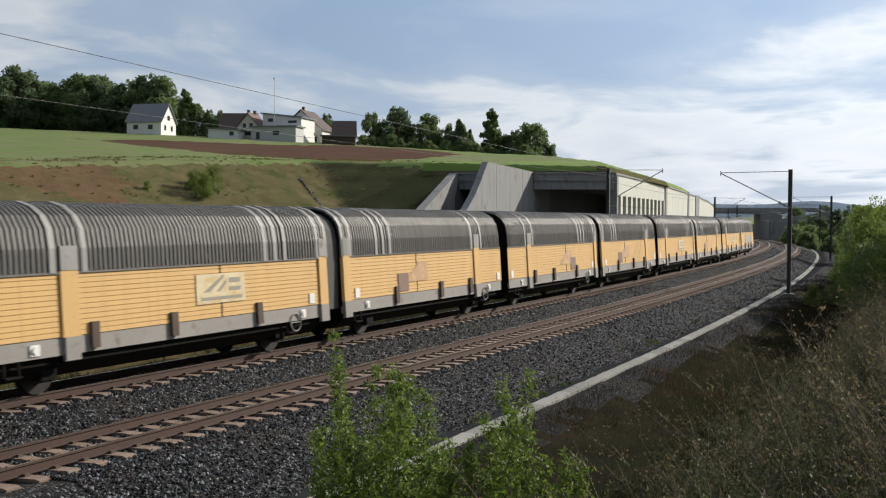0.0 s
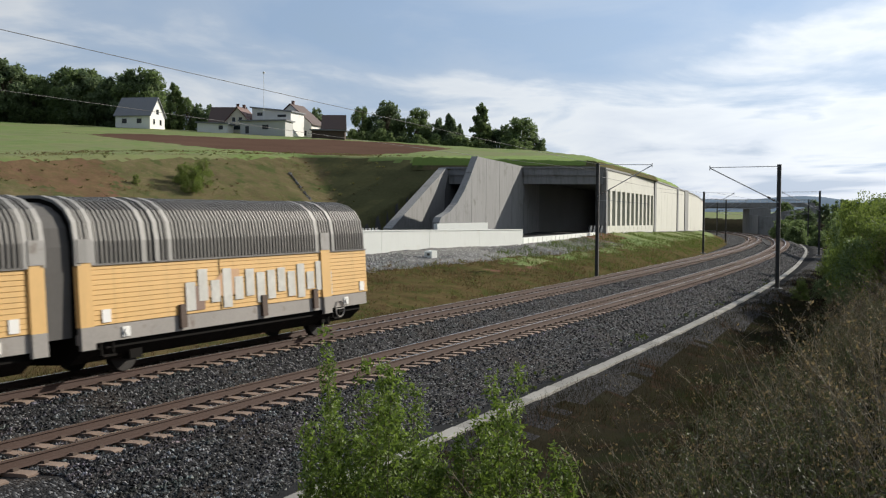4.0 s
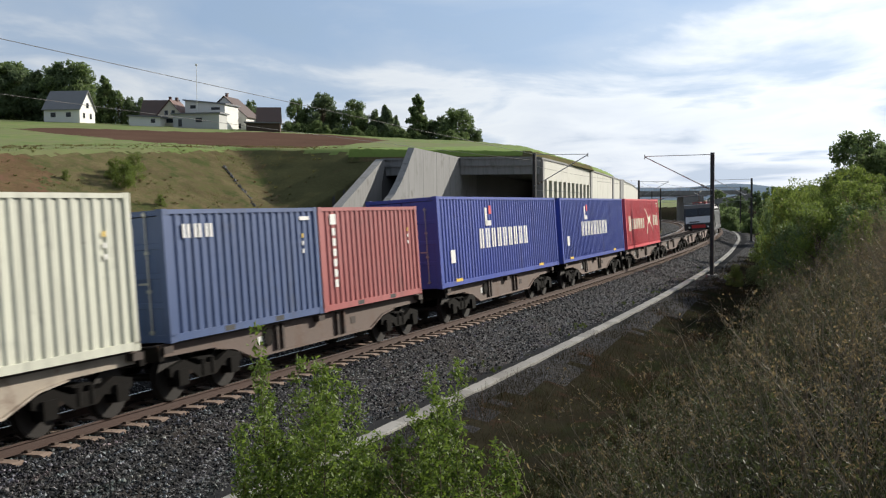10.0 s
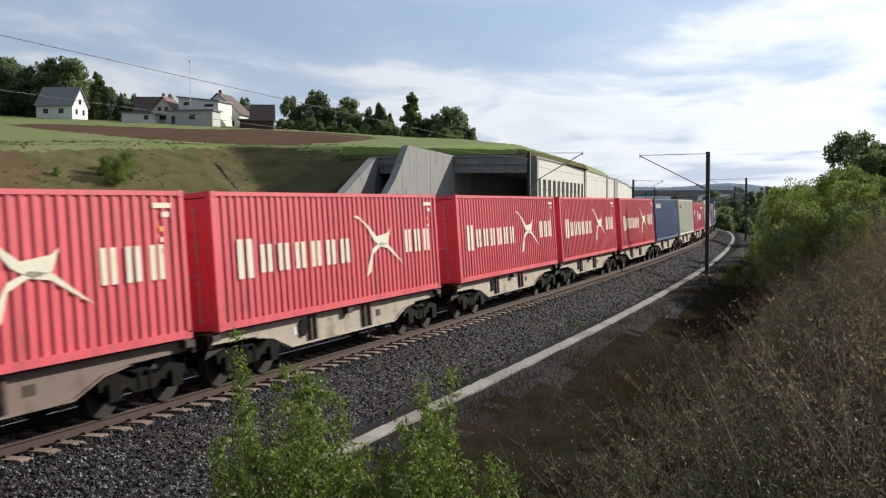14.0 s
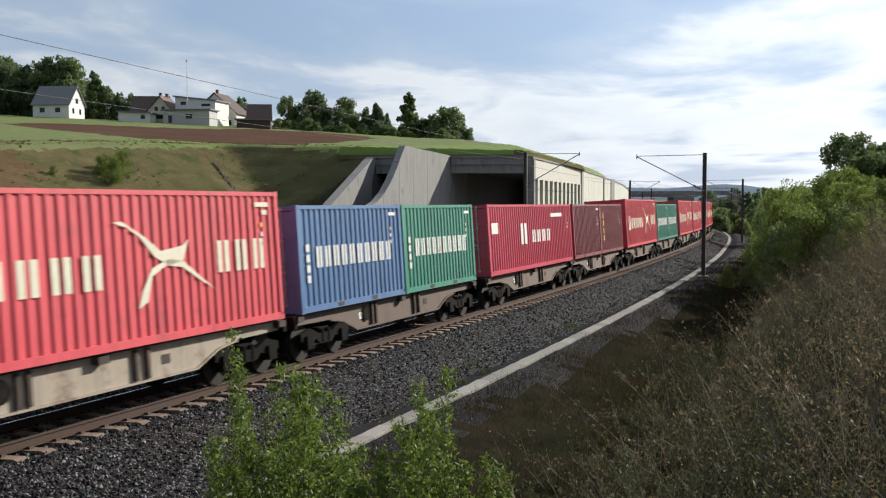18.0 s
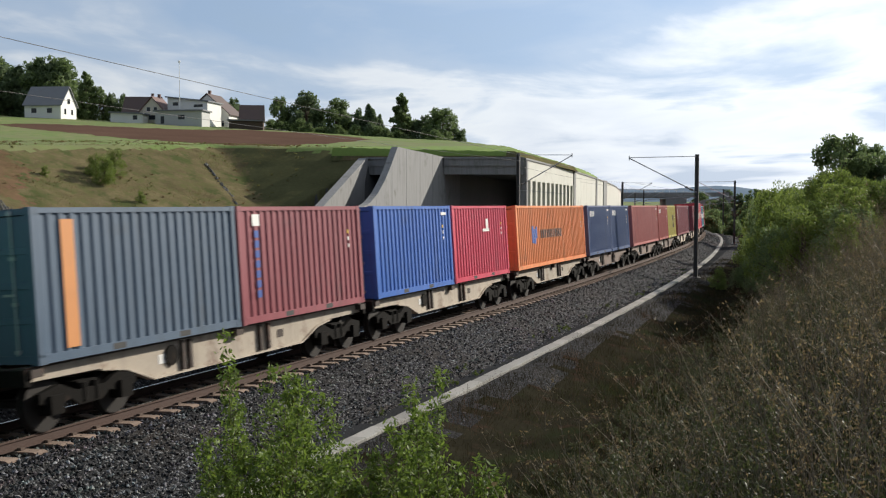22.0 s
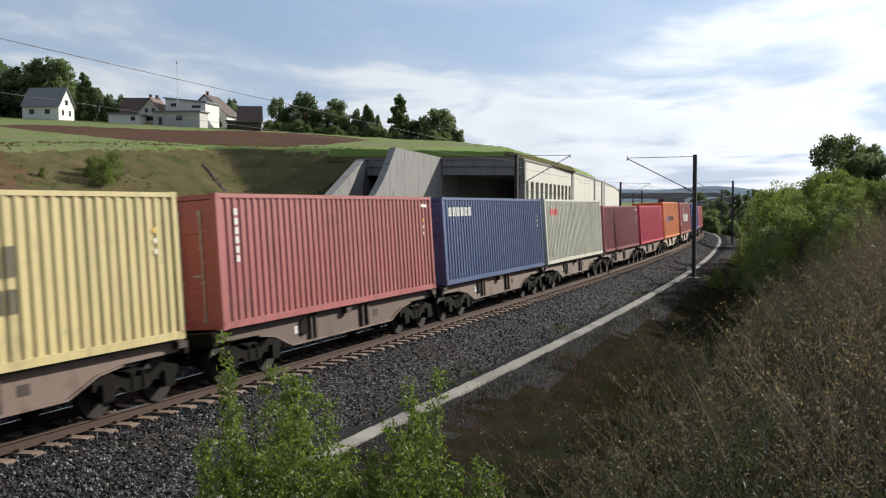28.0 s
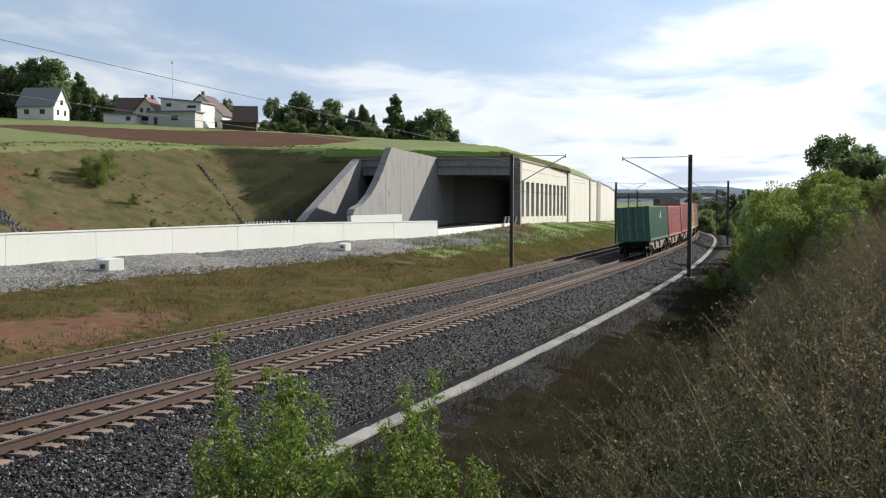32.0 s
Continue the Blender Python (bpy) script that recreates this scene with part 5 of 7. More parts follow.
def corrugated(length, height):
    """The shell of a container: corrugated sides and front, plain roof; x ahead, y left."""
    key = (length, height)
    if key in SIDE_MESH:
        return SIDE_MESH[key]
    sides = []
    for sy in (-1, 1):
        sh = Shape()
        x0, x1 = -length / 2 + 0.14, length / 2 - 0.14
        n = round((x1 - x0) / 0.278)
        p = (x1 - x0) / n
        xs, ys = [], []
        for i in range(n):
            for f, d in ((0.0, 0.0), (0.34, 0.0), (0.5, 0.034), (0.84, 0.034)):
                xs.append(x0 + (i + f) * p)
                ys.append(d)
        xs.append(x1)
        ys.append(0.0)
        z0, z1 = 0.16, height - 0.1
        vs = [(x, sy * (1.205 - y), z) for z in (z0, z1) for x, y in zip(xs, ys)]
        m = len(xs)
        fs = [(i, i + 1, i + 1 + m, i + m) if sy < 0 else (i + 1, i, i + m, i + 1 + m) for i in range(m - 1)]
        sides.append(sh.add(vs, fs))
    end = Shape()
    x = length / 2 - 0.05
    ys = []
    n = 9
    for i in range(n):
        for f, d in ((0.0, 0.0), (0.27, 0.0), (0.5, 0.045), (0.77, 0.045)):
            ys.append((-1.1 + (i + f) * 2.2 / n, d))
    ys.append((1.1, 0.0))
    vs = [(x - d, y, z) for z in (0.16, height - 0.1) for y, d in ys]
    m = len(ys)
    end.add(vs, [(i, i + 1, i + 1 + m, i + m) for i in range(m - 1)])
    roof = Shape()
    n = max(8, round(length / 0.5))
    for i in range(n):
        a = -length / 2 + 0.1 + i * (length - 0.2) / n
        roof.box(a, a + (length - 0.2) / n * 0.55, -1.12, 1.12, height - 0.035, height - 0.012)
    roof.box(-length / 2 + 0.1, length / 2 - 0.1, -1.19, 1.19, height - 0.06, height - 0.035)
    frame_ = Shape()
    for sy in (-1, 1):
        frame_.box(-length / 2, length / 2, sy * 1.16 - 0.055, sy * 1.16 + 0.055, 0.01, 0.16)
        frame_.box(-length / 2, length / 2, sy * 1.18 - 0.035, sy * 1.18 + 0.035, height - 0.1, height - 0.01)
        for sx in (-1, 1):
            frame_.box(sx * (length / 2 - 0.075) - 0.07, sx * (length / 2 - 0.075) + 0.07, sy * 1.145 - 0.07, sy * 1.145 + 0.07, 0.0, height)
    for sx in (-1, 1):
        frame_.box(sx * (length / 2 - 0.07) - 0.06, sx * (length / 2 - 0.07) + 0.06, -1.1, 1.1, 0.02, 0.16)
        frame_.box(sx * (length / 2 - 0.07) - 0.06, sx * (length / 2 - 0.07) + 0.06, -1.1, 1.1, height - 0.12, height - 0.02)
    floor_ = Shape().box(-length / 2 + 0.1, length / 2 - 0.1, -1.1, 1.1, 0.08, 0.15)
    SIDE_MESH[key] = (sides, end, roof, frame_, floor_)
    return SIDE_MESH[key]


CONTAINER_PARTS = {}


def box_meshes(length, height, color):
    key = (length, height, color)
    if key not in CONTAINER_PARTS:
        sides, end, roof, frame_, floor_ = corrugated(length, height)
        p = paint(color)
        dh = height - 0.3
        edge_ = [(0.03, 0.0), (0.03, dh), (-0.03, dh)]
        for z in (0.75, 0.5, 0.25):
            edge_ += [(-0.03, z * dh + 0.06), (-0.048, z * dh + 0.05), (-0.048, z * dh - 0.05), (-0.03, z * dh - 0.06)]
        door = Shape().prism(edge_ + [(-0.03, 0.0)], "y", -0.53, 0.53)
        CONTAINER_PARTS[key] = dict(side=[s.mesh("side_panel", p) for s in sides], end=end.mesh("end_wall", p), roof=roof.mesh("roof", p), frame=frame_.mesh("frame", p),
                                    floor=floor_.mesh("floor", UNDER), door=door.mesh("door", p))
    return CONTAINER_PARTS[key]


ROD = Shape()
ROD.tube((0, 0, 0), (0, 0, 2.4), 0.018, 6)
for z_ in (0.06, 0.85, 1.6, 2.34):
    ROD.box(-0.03, 0.03, -0.04, 0.04, z_ - 0.03, z_ + 0.03)
ROD.box(-0.035, -0.01, -0.02, 0.22, 0.98, 1.02)
ROD_MESH = ROD.mesh("locking_rod", GALV)
CASTING = Shape().box(-0.09, 0.09, -0.081, 0.081, -0.059, 0.059)


def container(length, height, color, label, marks=()):
    """A freight container whose floor is at z = 0; doors at its tail."""
    ob = thing("shipping_container", label, "shipping container", group="containers on the goods train")
    ms = box_meshes(length, height, color)
    for m in ms["side"]:
        part("side_panel", m, None, ob)
    part("end_wall", ms["end"], None, ob)
    part("roof", ms["roof"], None, ob)
    part("frame", ms["frame"], None, ob)
    part("floor", ms["floor"], None, ob)
    for sy in (-1, 1):
        d = part("door", ms["door"], None, ob, at=Matrix.Translation((-length / 2 + 0.06, sy * 0.545, 0.16)))
        for k in (-0.25, 0.28):
            part("locking_rod", ROD_MESH, None, d, "galvanised locking rod", at=Matrix.Translation((-0.06, k, 0.0)))
    cast = cast_mesh(color)
    for sx in (-1, 1):
        for sy in (-1, 1):
            for z in (0.056, height - 0.058):
                part("corner_casting", cast, None, ob, at=Matrix.Translation((sx * (length / 2 - 0.088), sy * 1.14, z)))
    for name, x, z, w, h, mat in marks:
        sh = Shape()
        for a, b in ((-0.5, -0.12), (0.12, 0.5)) if name == "lettering_block" else ((-0.5, 0.5),):
            sh.box(x + a * w, x + b * w, -1.216, -1.207, z - h / 2, z + h / 2)
        part(name, sh, mat, ob)
    return ob


def cast_mesh(color):
    key = ("cast", color)
    if key not in CONTAINER_PARTS:
        CONTAINER_PARTS[key] = CASTING.mesh("corner_casting", paint(color))
    return CONTAINER_PARTS[key]


def letters(x0, x1, z, h, n, mat, gap=0.28):
    """A name on a container's side as a row of plain blocks, each of two upright bars."""
    p = (x1 - x0) / n
    out = []
    for i in range(n):
        c, w = x0 + (i + 0.5) * p, p * (1 - gap)
        out.append(("lettering_block", c, z, w * 0.88, h, mat))
    return out


FLOOR_Z = 1.17
HC, STD = 2.896, 2.591
# front position along the train, length, height, colour, marks
LOAD = []


def put(u, kind, color, label, style="", high=True):
    length = {20: 6.058, 40: 12.192, 45: 13.716}[kind]
    LOAD.append((u - length / 2, length, HC if high else STD, color, label, style))


put(-1.14, 40, "red", "bright red forty-foot container with a white sail emblem", "sail")
put(-14.31, 45, "blue", "deep blue forty-five-foot container with white lettering bars", "wide_row")
put(-28.86, 45, "blue", "deep blue forty-five-foot container with white lettering bars", "wide_row")
put(-44.16, 20, "brown", "faded brown twenty-foot container with vertical white label", "vert_w", False)
put(-50.28, 20, "navy", "dark blue twenty-foot container with small white label", "tag", False)
put(-57.26, 40, "cream", "cream white forty-foot container with small red lettering", "redtag")
put(-70.87, 40, "crimson", "crimson forty-foot container with large white lettering", "large_row", False)
put(-84.03, 40, "cream", "cream white forty-foot container with small red lettering", "redtag")
put(-97.66, 40, "navy", "dark blue forty-foot container with white lettering near the top", "toptag")
for u in (-110.83, -124.56, -137.67, -151.65, -164.75, -178.71, -191.75):
    put(u, 40, "red", "bright red forty-foot container with a white sail emblem", "sail")
put(-205.61, 20, "green", "sea green twenty-foot container with pale lettering bars", "mid", False)
put(-211.6, 20, "green", "sea green twenty-foot container with pale lettering bars", "mid", False)
put(-218.23, 40, "red", "bright red forty-foot container with a white sail emblem", "sail")
put(-231.8, 20, "maroon", "dull maroon twenty-foot container with vertical yellow lettering", "vert_y", False)
put(-237.9, 20, "maroon", "dull maroon plain twenty-foot container", "", False)
put(-244.48, 40, "crimson", "crimson forty-foot container with large white lettering", "large_row", False)
put(-258.24, 20, "green", "sea green twenty-foot container with pale lettering bars", "mid", False)
put(-264.41, 20, "steelblue", "steel blue twenty-foot container with white lettering bars", "mid", False)
put(-271.31, 40, "red", "bright red forty-foot container with a white sail emblem", "sail")
put(-284.76, 20, "maroon", "dark maroon twenty-foot container beside an empty slot", "vert_s", False)
put(-297.89, 40, "maroon", "dull maroon forty-foot container", "vert_s", False)
put(-311.43, 20, "mustard", "mustard yellow twenty-foot container with dark emblem", "emblem", False)
put(-317.55, 20, "rust", "orange-red twenty-foot container with white label", "tag", False)
put(-324.22, 40, "salmon", "faded salmon red forty-foot container", "", False)
put(-337.74, 20, "navy", "dark blue twenty-foot container with white label", "tag", False)
put(-343.95, 20, "navy", "dark blue twenty-foot container with white lettering", "tag", False)
put(-351.0, 40, "orange", "orange forty-foot container with blue emblem and dark lettering", "crest_row", False)
put(-364.42, 20, "crimson", "crimson twenty-foot container with small white emblem", "dot", False)
put(-370.65, 20, "azure", "bright blue plain twenty-foot container", "", False)
put(-377.6, 20, "maroon", "dull red twenty-foot container with vertical blue lettering", "vert_b", False)
put(-383.75, 20, "slate", "slate blue twenty-foot container with an orange stripe", "stripe", False)
put(-391.09, 20, "green", "sea green twenty-foot container with pale lettering bars", "mid", False)
put(-397.34, 20, "rust", "orange-red twenty-foot container with white label", "tag", False)
put(-404.32, 20, "crimson", "red twenty-foot container with white label", "tag", False)
put(-410.52, 20, "moss", "dull dark green twenty-foot container with pale lettering bars", "mid", False)
put(-418.2, 40, "crimson", "red forty-foot container with white label", "tag", False)
put(-431.43, 40, "brown", "brownish red plain forty-foot container", "", False)
put(-444.44, 45, "blue", "deep blue forty-five-foot container with white lettering bars", "wide_row")
put(-459.27, 45, "brown", "brownish red forty-five-foot container with white lettering bars", "wide_row")
put(-474.61, 40, "orange", "orange forty-foot container with blue emblem and dark lettering", "crest_row")
put(-487.84, 40, "crimson", "plain crimson red forty-foot container", "", False)
put(-501.0, 40, "maroon", "dull maroon plain forty-foot container", "", False)
put(-513.9, 40, "cream", "cream white forty-foot container with small red lettering", "redtag")
put(-526.75, 40, "navy", "dark blue forty-foot container with white lettering near the top", "toptag")
put(-539.95, 40, "brown", "brownish red forty-foot container with vertical white label", "vert_s")
put(-553.5, 40, "yellow", "pale yellow forty-foot container with dark emblem", "emblem")
put(-566.88, 40, "brown", "brownish red forty-foot container with vertical white label", "vert_s")
put(-580.34, 40, "salmon", "faded salmon red plain forty-foot container", "", False)
put(-593.42, 40, "darkgreen", "bottle green forty-foot container, last on the train", "dot", False)


def marks_for(style, length, height):
    """Plain bars and blocks standing for the names and emblems painted on a container's side."""
    a, b = -length / 2, length / 2
    out = []
    if style == "sail":
        out += letters(a + 0.8, a + 1.55, height * 0.5, 0.85, 1, MARK_CREAM, 0.1) + letters(a + 1.65, a + 6.25, height * 0.49, 0.62, 6, MARK_CREAM, 0.3)
        out += letters(a + 9.55, a + 11.6, height * 0.53, 0.66, 3, MARK_CREAM, 0.3)
        out += [("label_plate", b - 0.7, height * 0.9, 0.55, 0.1, MARK_CREAM), ("label_plate", b - 0.6, height * 0.84, 0.22, 0.1, MARK_CREAM)]
    elif style == "wide_row":
        out += letters(a + 3.7, a + 9.5, height * 0.5, 0.68, 9, MARK)
        out += [("emblem", a + 4.6, height * 0.76, 0.22, 0.62, MARK), ("emblem", a + 4.8, height * 0.68, 0.6, 0.18, MARK), ("emblem", a + 5.05, height * 0.84, 0.26, 0.3, MARK_RED)]
        out += [("label_plate", a + 1.15, height * 0.33, 0.4, 0.42, MARK), ("label_plate", b - 2.6, height * 0.06, 0.6, 0.1, MARK_YELLOW), ("label_plate", a + 1.6, height * 0.06, 0.6, 0.1, MARK_YELLOW)]
    elif style == "large_row":
        out += letters(a + 3.95, a + 4.95, height * 0.55, 0.82, 1, MARK, 0.1) + letters(a + 5.5, a + 8.5, height * 0.5, 0.5, 4, MARK, 0.3)
        out += [("label_plate", a + 0.75, height * 0.66, 0.75, 0.4, MARK), ("label_plate", b - 2.6, height * 0.82, 1.9, 0.16, MARK)]
    elif style == "mid":
        out += letters(a + 0.8, b - 0.75, height * 0.51, 0.52, 10, MARK, 0.3) + [("label_plate", a + 0.45, height * 0.6 - i * 0.25, 0.16, 0.18, MARK) for i in range(4)]
    elif style == "tag":
        out += letters(a + 0.55, a + 1.7, height * 0.83, 0.28, 3, MARK)
    elif style == "toptag":
        out += letters(a + 0.5, a + 2.9, height * 0.83, 0.3, 6, MARK)
    elif style == "redtag":
        out += letters(a + 0.9, a + 2.3, height * 0.8, 0.3, 4, MARK_RED)
    elif style == "crest_row":
        out += [("emblem", a + 2.4, height * 0.53, 0.28, 0.72, MARK_BLUE), ("emblem", a + 2.72, height * 0.5, 0.26, 0.62, MARK_BLUE), ("emblem", a + 2.98, height * 0.56, 0.2, 0.5, MARK_BLUE)]
        out += letters(a + 3.6, a + 7.4, height * 0.53, 0.36, 11, MARK_BLACK)
    elif style == "emblem":
        out += letters(length * 0.07, length * 0.07 + 0.9, height * 0.6, 0.5, 3, MARK_BLACK, 0.35) + letters(length * 0.07, length * 0.07 + 0.9, height * 0.38, 0.4, 3, MARK_BLACK, 0.35)
    elif style == "dot":
        out += [("emblem", b - length * 0.4, height * 0.74, 0.25, 0.4, MARK), ("emblem", b - length * 0.4 - 0.15, height * 0.66, 0.7, 0.1, MARK)]
    elif style == "stripe":
        out += [("stripe", a + 0.85, height * 0.5, 0.32, height * 0.84, STRIPE_ORANGE)]
    elif style.startswith("vert"):
        mat = {"vert_w": MARK, "vert_y": MARK_YELLOW, "vert_b": MARK_BLUE, "vert_s": MARK}[style]
        if style in ("vert_w", "vert_b"):
            out.append(("label_plate", a + 0.75, height * 0.88, 0.3, 0.26, MARK))
        k = {"vert_w": 6, "vert_y": 4, "vert_b": 7, "vert_s": 6}[style]
        w, top_, run = (0.17, 0.76, 0.6) if style != "vert_s" else (0.12, 0.86, 0.42)
        for i in range(k):
            out.append(("lettering_bar", a + 0.75, height * (top_ - run * i / k), w, height * run / k * 0.72, mat))
    if length < 7:
        out += [("fork_pocket", x, 0.085, 0.36, 0.11, MARK_BLACK) for x in (-1.0, 1.0)]
    if style not in ("wide_row", "stripe"):
        for i in range(3):
            out.append(("label_plate", b - 0.75, height * (0.78 - 0.07 * i) - 0.1, 0.07, 0.1, MARK if i else MARK_YELLOW))
        out.append(("label_plate", b - 0.62, height * 0.9, 0.45, 0.09, MARK)) if style in ("tag", "mid", "", "vert_s") else None
    return out


def sail_emblem(ob, length, height):
    """Two crossing curved sails as one flat shape."""
    cx, cz = -length / 2 + 7.95, height * 0.52
    up1 = [(-1.5, 0.78), (-1.25, 0.8), (-0.6, 0.5), (-0.15, 0.22), (0.55, 0.3), (0.75, 0.42), (0.55, 0.02), (0.1, -0.08), (-0.35, 0.12), (-0.75, 0.5), (-1.1, 0.68)]
    up2 = [(-0.62, -0.72), (-0.45, -0.25), (0.0, -0.06), (0.5, -0.12), (1.1, -0.42), (1.55, -0.62), (1.0, -0.28), (0.55, 0.0), (0.05, 0.06), (-0.45, -0.1), (-0.75, -0.5), (-0.9, -0.82)]
    for pts in (up1, up2):
        part("sail_emblem", Shape().prism([(cx + x, cz + z) for x, z in pts], "y", -1.217, -1.207), MARK_CREAM, ob, "white curved sail emblem")


STRIPE_ORANGE = material("orange_stripe", (0.6, 0.25, 0.08), 0.6)


# ---- skeleton wagons ----
def bogie(parent, x):
    sh = Shape()
    for y in (-1.0, 1.0):
        sh.prism([(-1.25, 0.52), (-1.25, 0.68), (-0.75, 0.78), (-0.35, 0.62), (0.35, 0.62), (0.75, 0.78), (1.25, 0.68), (1.25, 0.52), (0.9, 0.4), (0.5, 0.5), (0.3, 0.36), (-0.3, 0.36), (-0.5, 0.5), (-0.9, 0.4)], "y", y - 0.06, y + 0.06)
        for wx in (-0.9, 0.9):
            sh.box(wx - 0.16, wx + 0.16, y - 0.13, y + 0.13, 0.3, 0.62)
        for k in (-0.16, 0.16):
            sh.tube((k, y, 0.4), (k, y, 0.72), 0.09, 8)
    sh.box(-0.25, 0.25, -1.0, 1.0, 0.55, 0.75)
    b = part("bogie", sh, UNDER, parent, "grimy bogie, blackened for the shade below the wagon", at=Matrix.Translation((x, 0, 0)))
    for wx in (-0.9, 0.9):
        part("wheelset", WHEELSET_MESH, None, b, at=Matrix.Translation((wx, 0, 0)))
    return b


ws = Shape().tube((0, -0.85, 0.46), (0, 0.85, 0.46), 0.08, 10)
for y_ in (-0.7535, 0.7535):
    ws.disc((0, y_, 0.46), (0, 1, 0), 0.46, 0.13, 24).disc((0, y_ - math.copysign(0.06, y_), 0.46), (0, 1, 0), 0.49, 0.03, 24).disc((0, y_ + math.copysign(0.08, y_), 0.46), (0, 1, 0), 0.13, 0.06, 12)
WHEELSET_MESH = ws.mesh("wheelset", WHEEL)


RUST_TOP = material("rusty_deck_steel", (0.06, 0.045, 0.038), 0.85, vary=0.4, scale=1.5, grain=14, stain=(0.13, 0.07, 0.05), stain_at=0.56)
FRAME_PALE = material("pale_worn_wagon_frame", (0.4, 0.345, 0.28), 0.8, vary=0.16, scale=0.9, grain=18, per=0.5, stain=(0.17, 0.105, 0.075), stain_at=0.56, streak=0.45)


def skeleton_wagon(label="brown-grey skeleton container wagon with deep fish-bellied side beams", side=FRAME, empty=True):
    ob = thing("container_wagon", label, "freight wagon", group="container wagons")
    for y in (-0.95, 0.95):
        out = math.copysign(1.0, y)
        belly = [(-6.2, 0.9), (-6.2, 1.12), (6.2, 1.12), (6.2, 0.9), (4.4, 0.88), (3.7, 0.8), (2.9, 0.5), (-2.9, 0.5), (-3.7, 0.8), (-4.4, 0.88)]
        part("side_beam", Shape().prism(belly, "y", y - 0.03, y + 0.03), side, ob, "fish-bellied side beam with worn paint")
        part("top_flange", Shape().box(-6.25, 6.25, y - 0.1, y + 0.1, 1.12, 1.15), RUST_TOP, ob, "rusty top flange")
        low = [(-4.4, 0.85), (-3.7, 0.76), (-2.9, 0.46), (2.9, 0.46), (3.7, 0.76), (4.4, 0.85), (4.4, 0.88), (3.7, 0.8), (2.9, 0.5), (-2.9, 0.5), (-3.7, 0.8), (-4.4, 0.88)]
        part("bottom_flange", Shape().prism(low, "y", y - 0.09, y + 0.09), side, ob)
        for x in (-1.95, -1.7, 1.0, 1.35):
            part("bracket", Shape().box(x - 0.045, x + 0.045, y + out * 0.03 - 0.08, y + out * 0.03 + 0.08, 0.52, 1.1), RUST_TOP, ob)
        for x in (-2.55, 1.95):
            part("label_plate", Shape().box(x - 0.14, x + 0.14, y + out * 0.032, y + out * 0.04, 0.72, 0.9), MARK if x < 0 else RUST_TOP, ob)
        for x in (-5.7, 5.7) if empty else ():
            part("step", Shape().box(x - 0.2, x + 0.2, y + out * 0.05, y + out * 0.22, 0.5, 0.54).box(x - 0.2, x - 0.17, y + out * 0.04, y + out * 0.08, 0.5, 0.95).box(x + 0.17, x + 0.2, y + out * 0.04, y + out * 0.08, 0.5, 0.95), UNDER, ob)
        if empty:
            part("brake_pipe", Shape().tube((-6.0, y * 0.9, 0.98), (6.0, y * 0.9, 0.98), 0.025, 6), UNDER, ob)
    for x in (-6.1, -4.75, -3.0, -1.5, 0.0, 1.5, 3.0, 4.75, 6.1) if empty else (-6.1, 0.0, 6.1):
        wide = 0.14 if x in (-6.1, 0.0, 6.1) else 0.07
        part("cross_member", Shape().box(x - wide, x + wide, -1.15 if wide > 0.1 else -0.92, 1.15 if wide > 0.1 else 0.92, 0.98, 1.118), RUST_TOP, ob)
    part("centre_sill", Shape().box(-6.2, 6.2, -0.18, 0.18, 0.72, 0.975), RUST_TOP, ob)
    part("air_tank", Shape().tube((-0.9, 0.45, 0.62), (0.6, 0.45, 0.62), 0.17, 12), UNDER, ob)
    part("brake_cylinder", Shape().tube((0.9, -0.4, 0.66), (1.5, -0.4, 0.66), 0.15, 12).tube((1.5, -0.4, 0.66), (2.6, -0.2, 0.62), 0.03, 6), UNDER, ob)
    for x in (-6.0, -0.1, 0.1, 6.0) if empty else ():
        for y in (-1.12, 1.12):
            part("spigot", Shape().box(x - 0.09, x + 0.09, y - 0.09, y + 0.09, 1.12, 1.168), UNDER, ob)
    # Wide dark box added among the brake rods, standing in for shade underneath.
    part("brake_gear_shade", Shape().box(-3.3, 3.3, -0.34, 0.34, 0.42, 0.72).tube((-4.0, 0.6, 0.5), (4.0, 0.6, 0.5), 0.05, 6).tube((-4.0, -0.6, 0.5), (4.0, -0.6, 0.5), 0.05, 6), UNDER, ob, "grimy brake rods with an added box that darkens below the sill")
    part("brake_wheel", Shape().disc((-2.3, -1.02, 0.85), (0, 1, 0), 0.2, 0.03, 16), UNDER, ob)
    for sx in (-1, 1):
        part("buffer_beam", Shape().box(min(sx * 6.2, sx * 6.34), max(sx * 6.2, sx * 6.34), -1.1, 1.1, 0.85, 1.12), UNDER, ob)
        part("drawbar", Shape().tube((sx * 6.3, 0, 0.95), (sx * 6.75, 0, 0.95), 0.07), UNDER, ob)
        if empty:
            part("coupling_hose", Shape().tube((sx * 6.34, 0.35, 0.9), (sx * 6.55, 0.33, 0.55), 0.025, 6).tube((sx * 6.55, 0.33, 0.55), (sx * 6.75, 0.3, 0.7), 0.025, 6), UNDER, ob)
    bogie(ob, 4.75)
    bogie(ob, -4.75)
    return ob


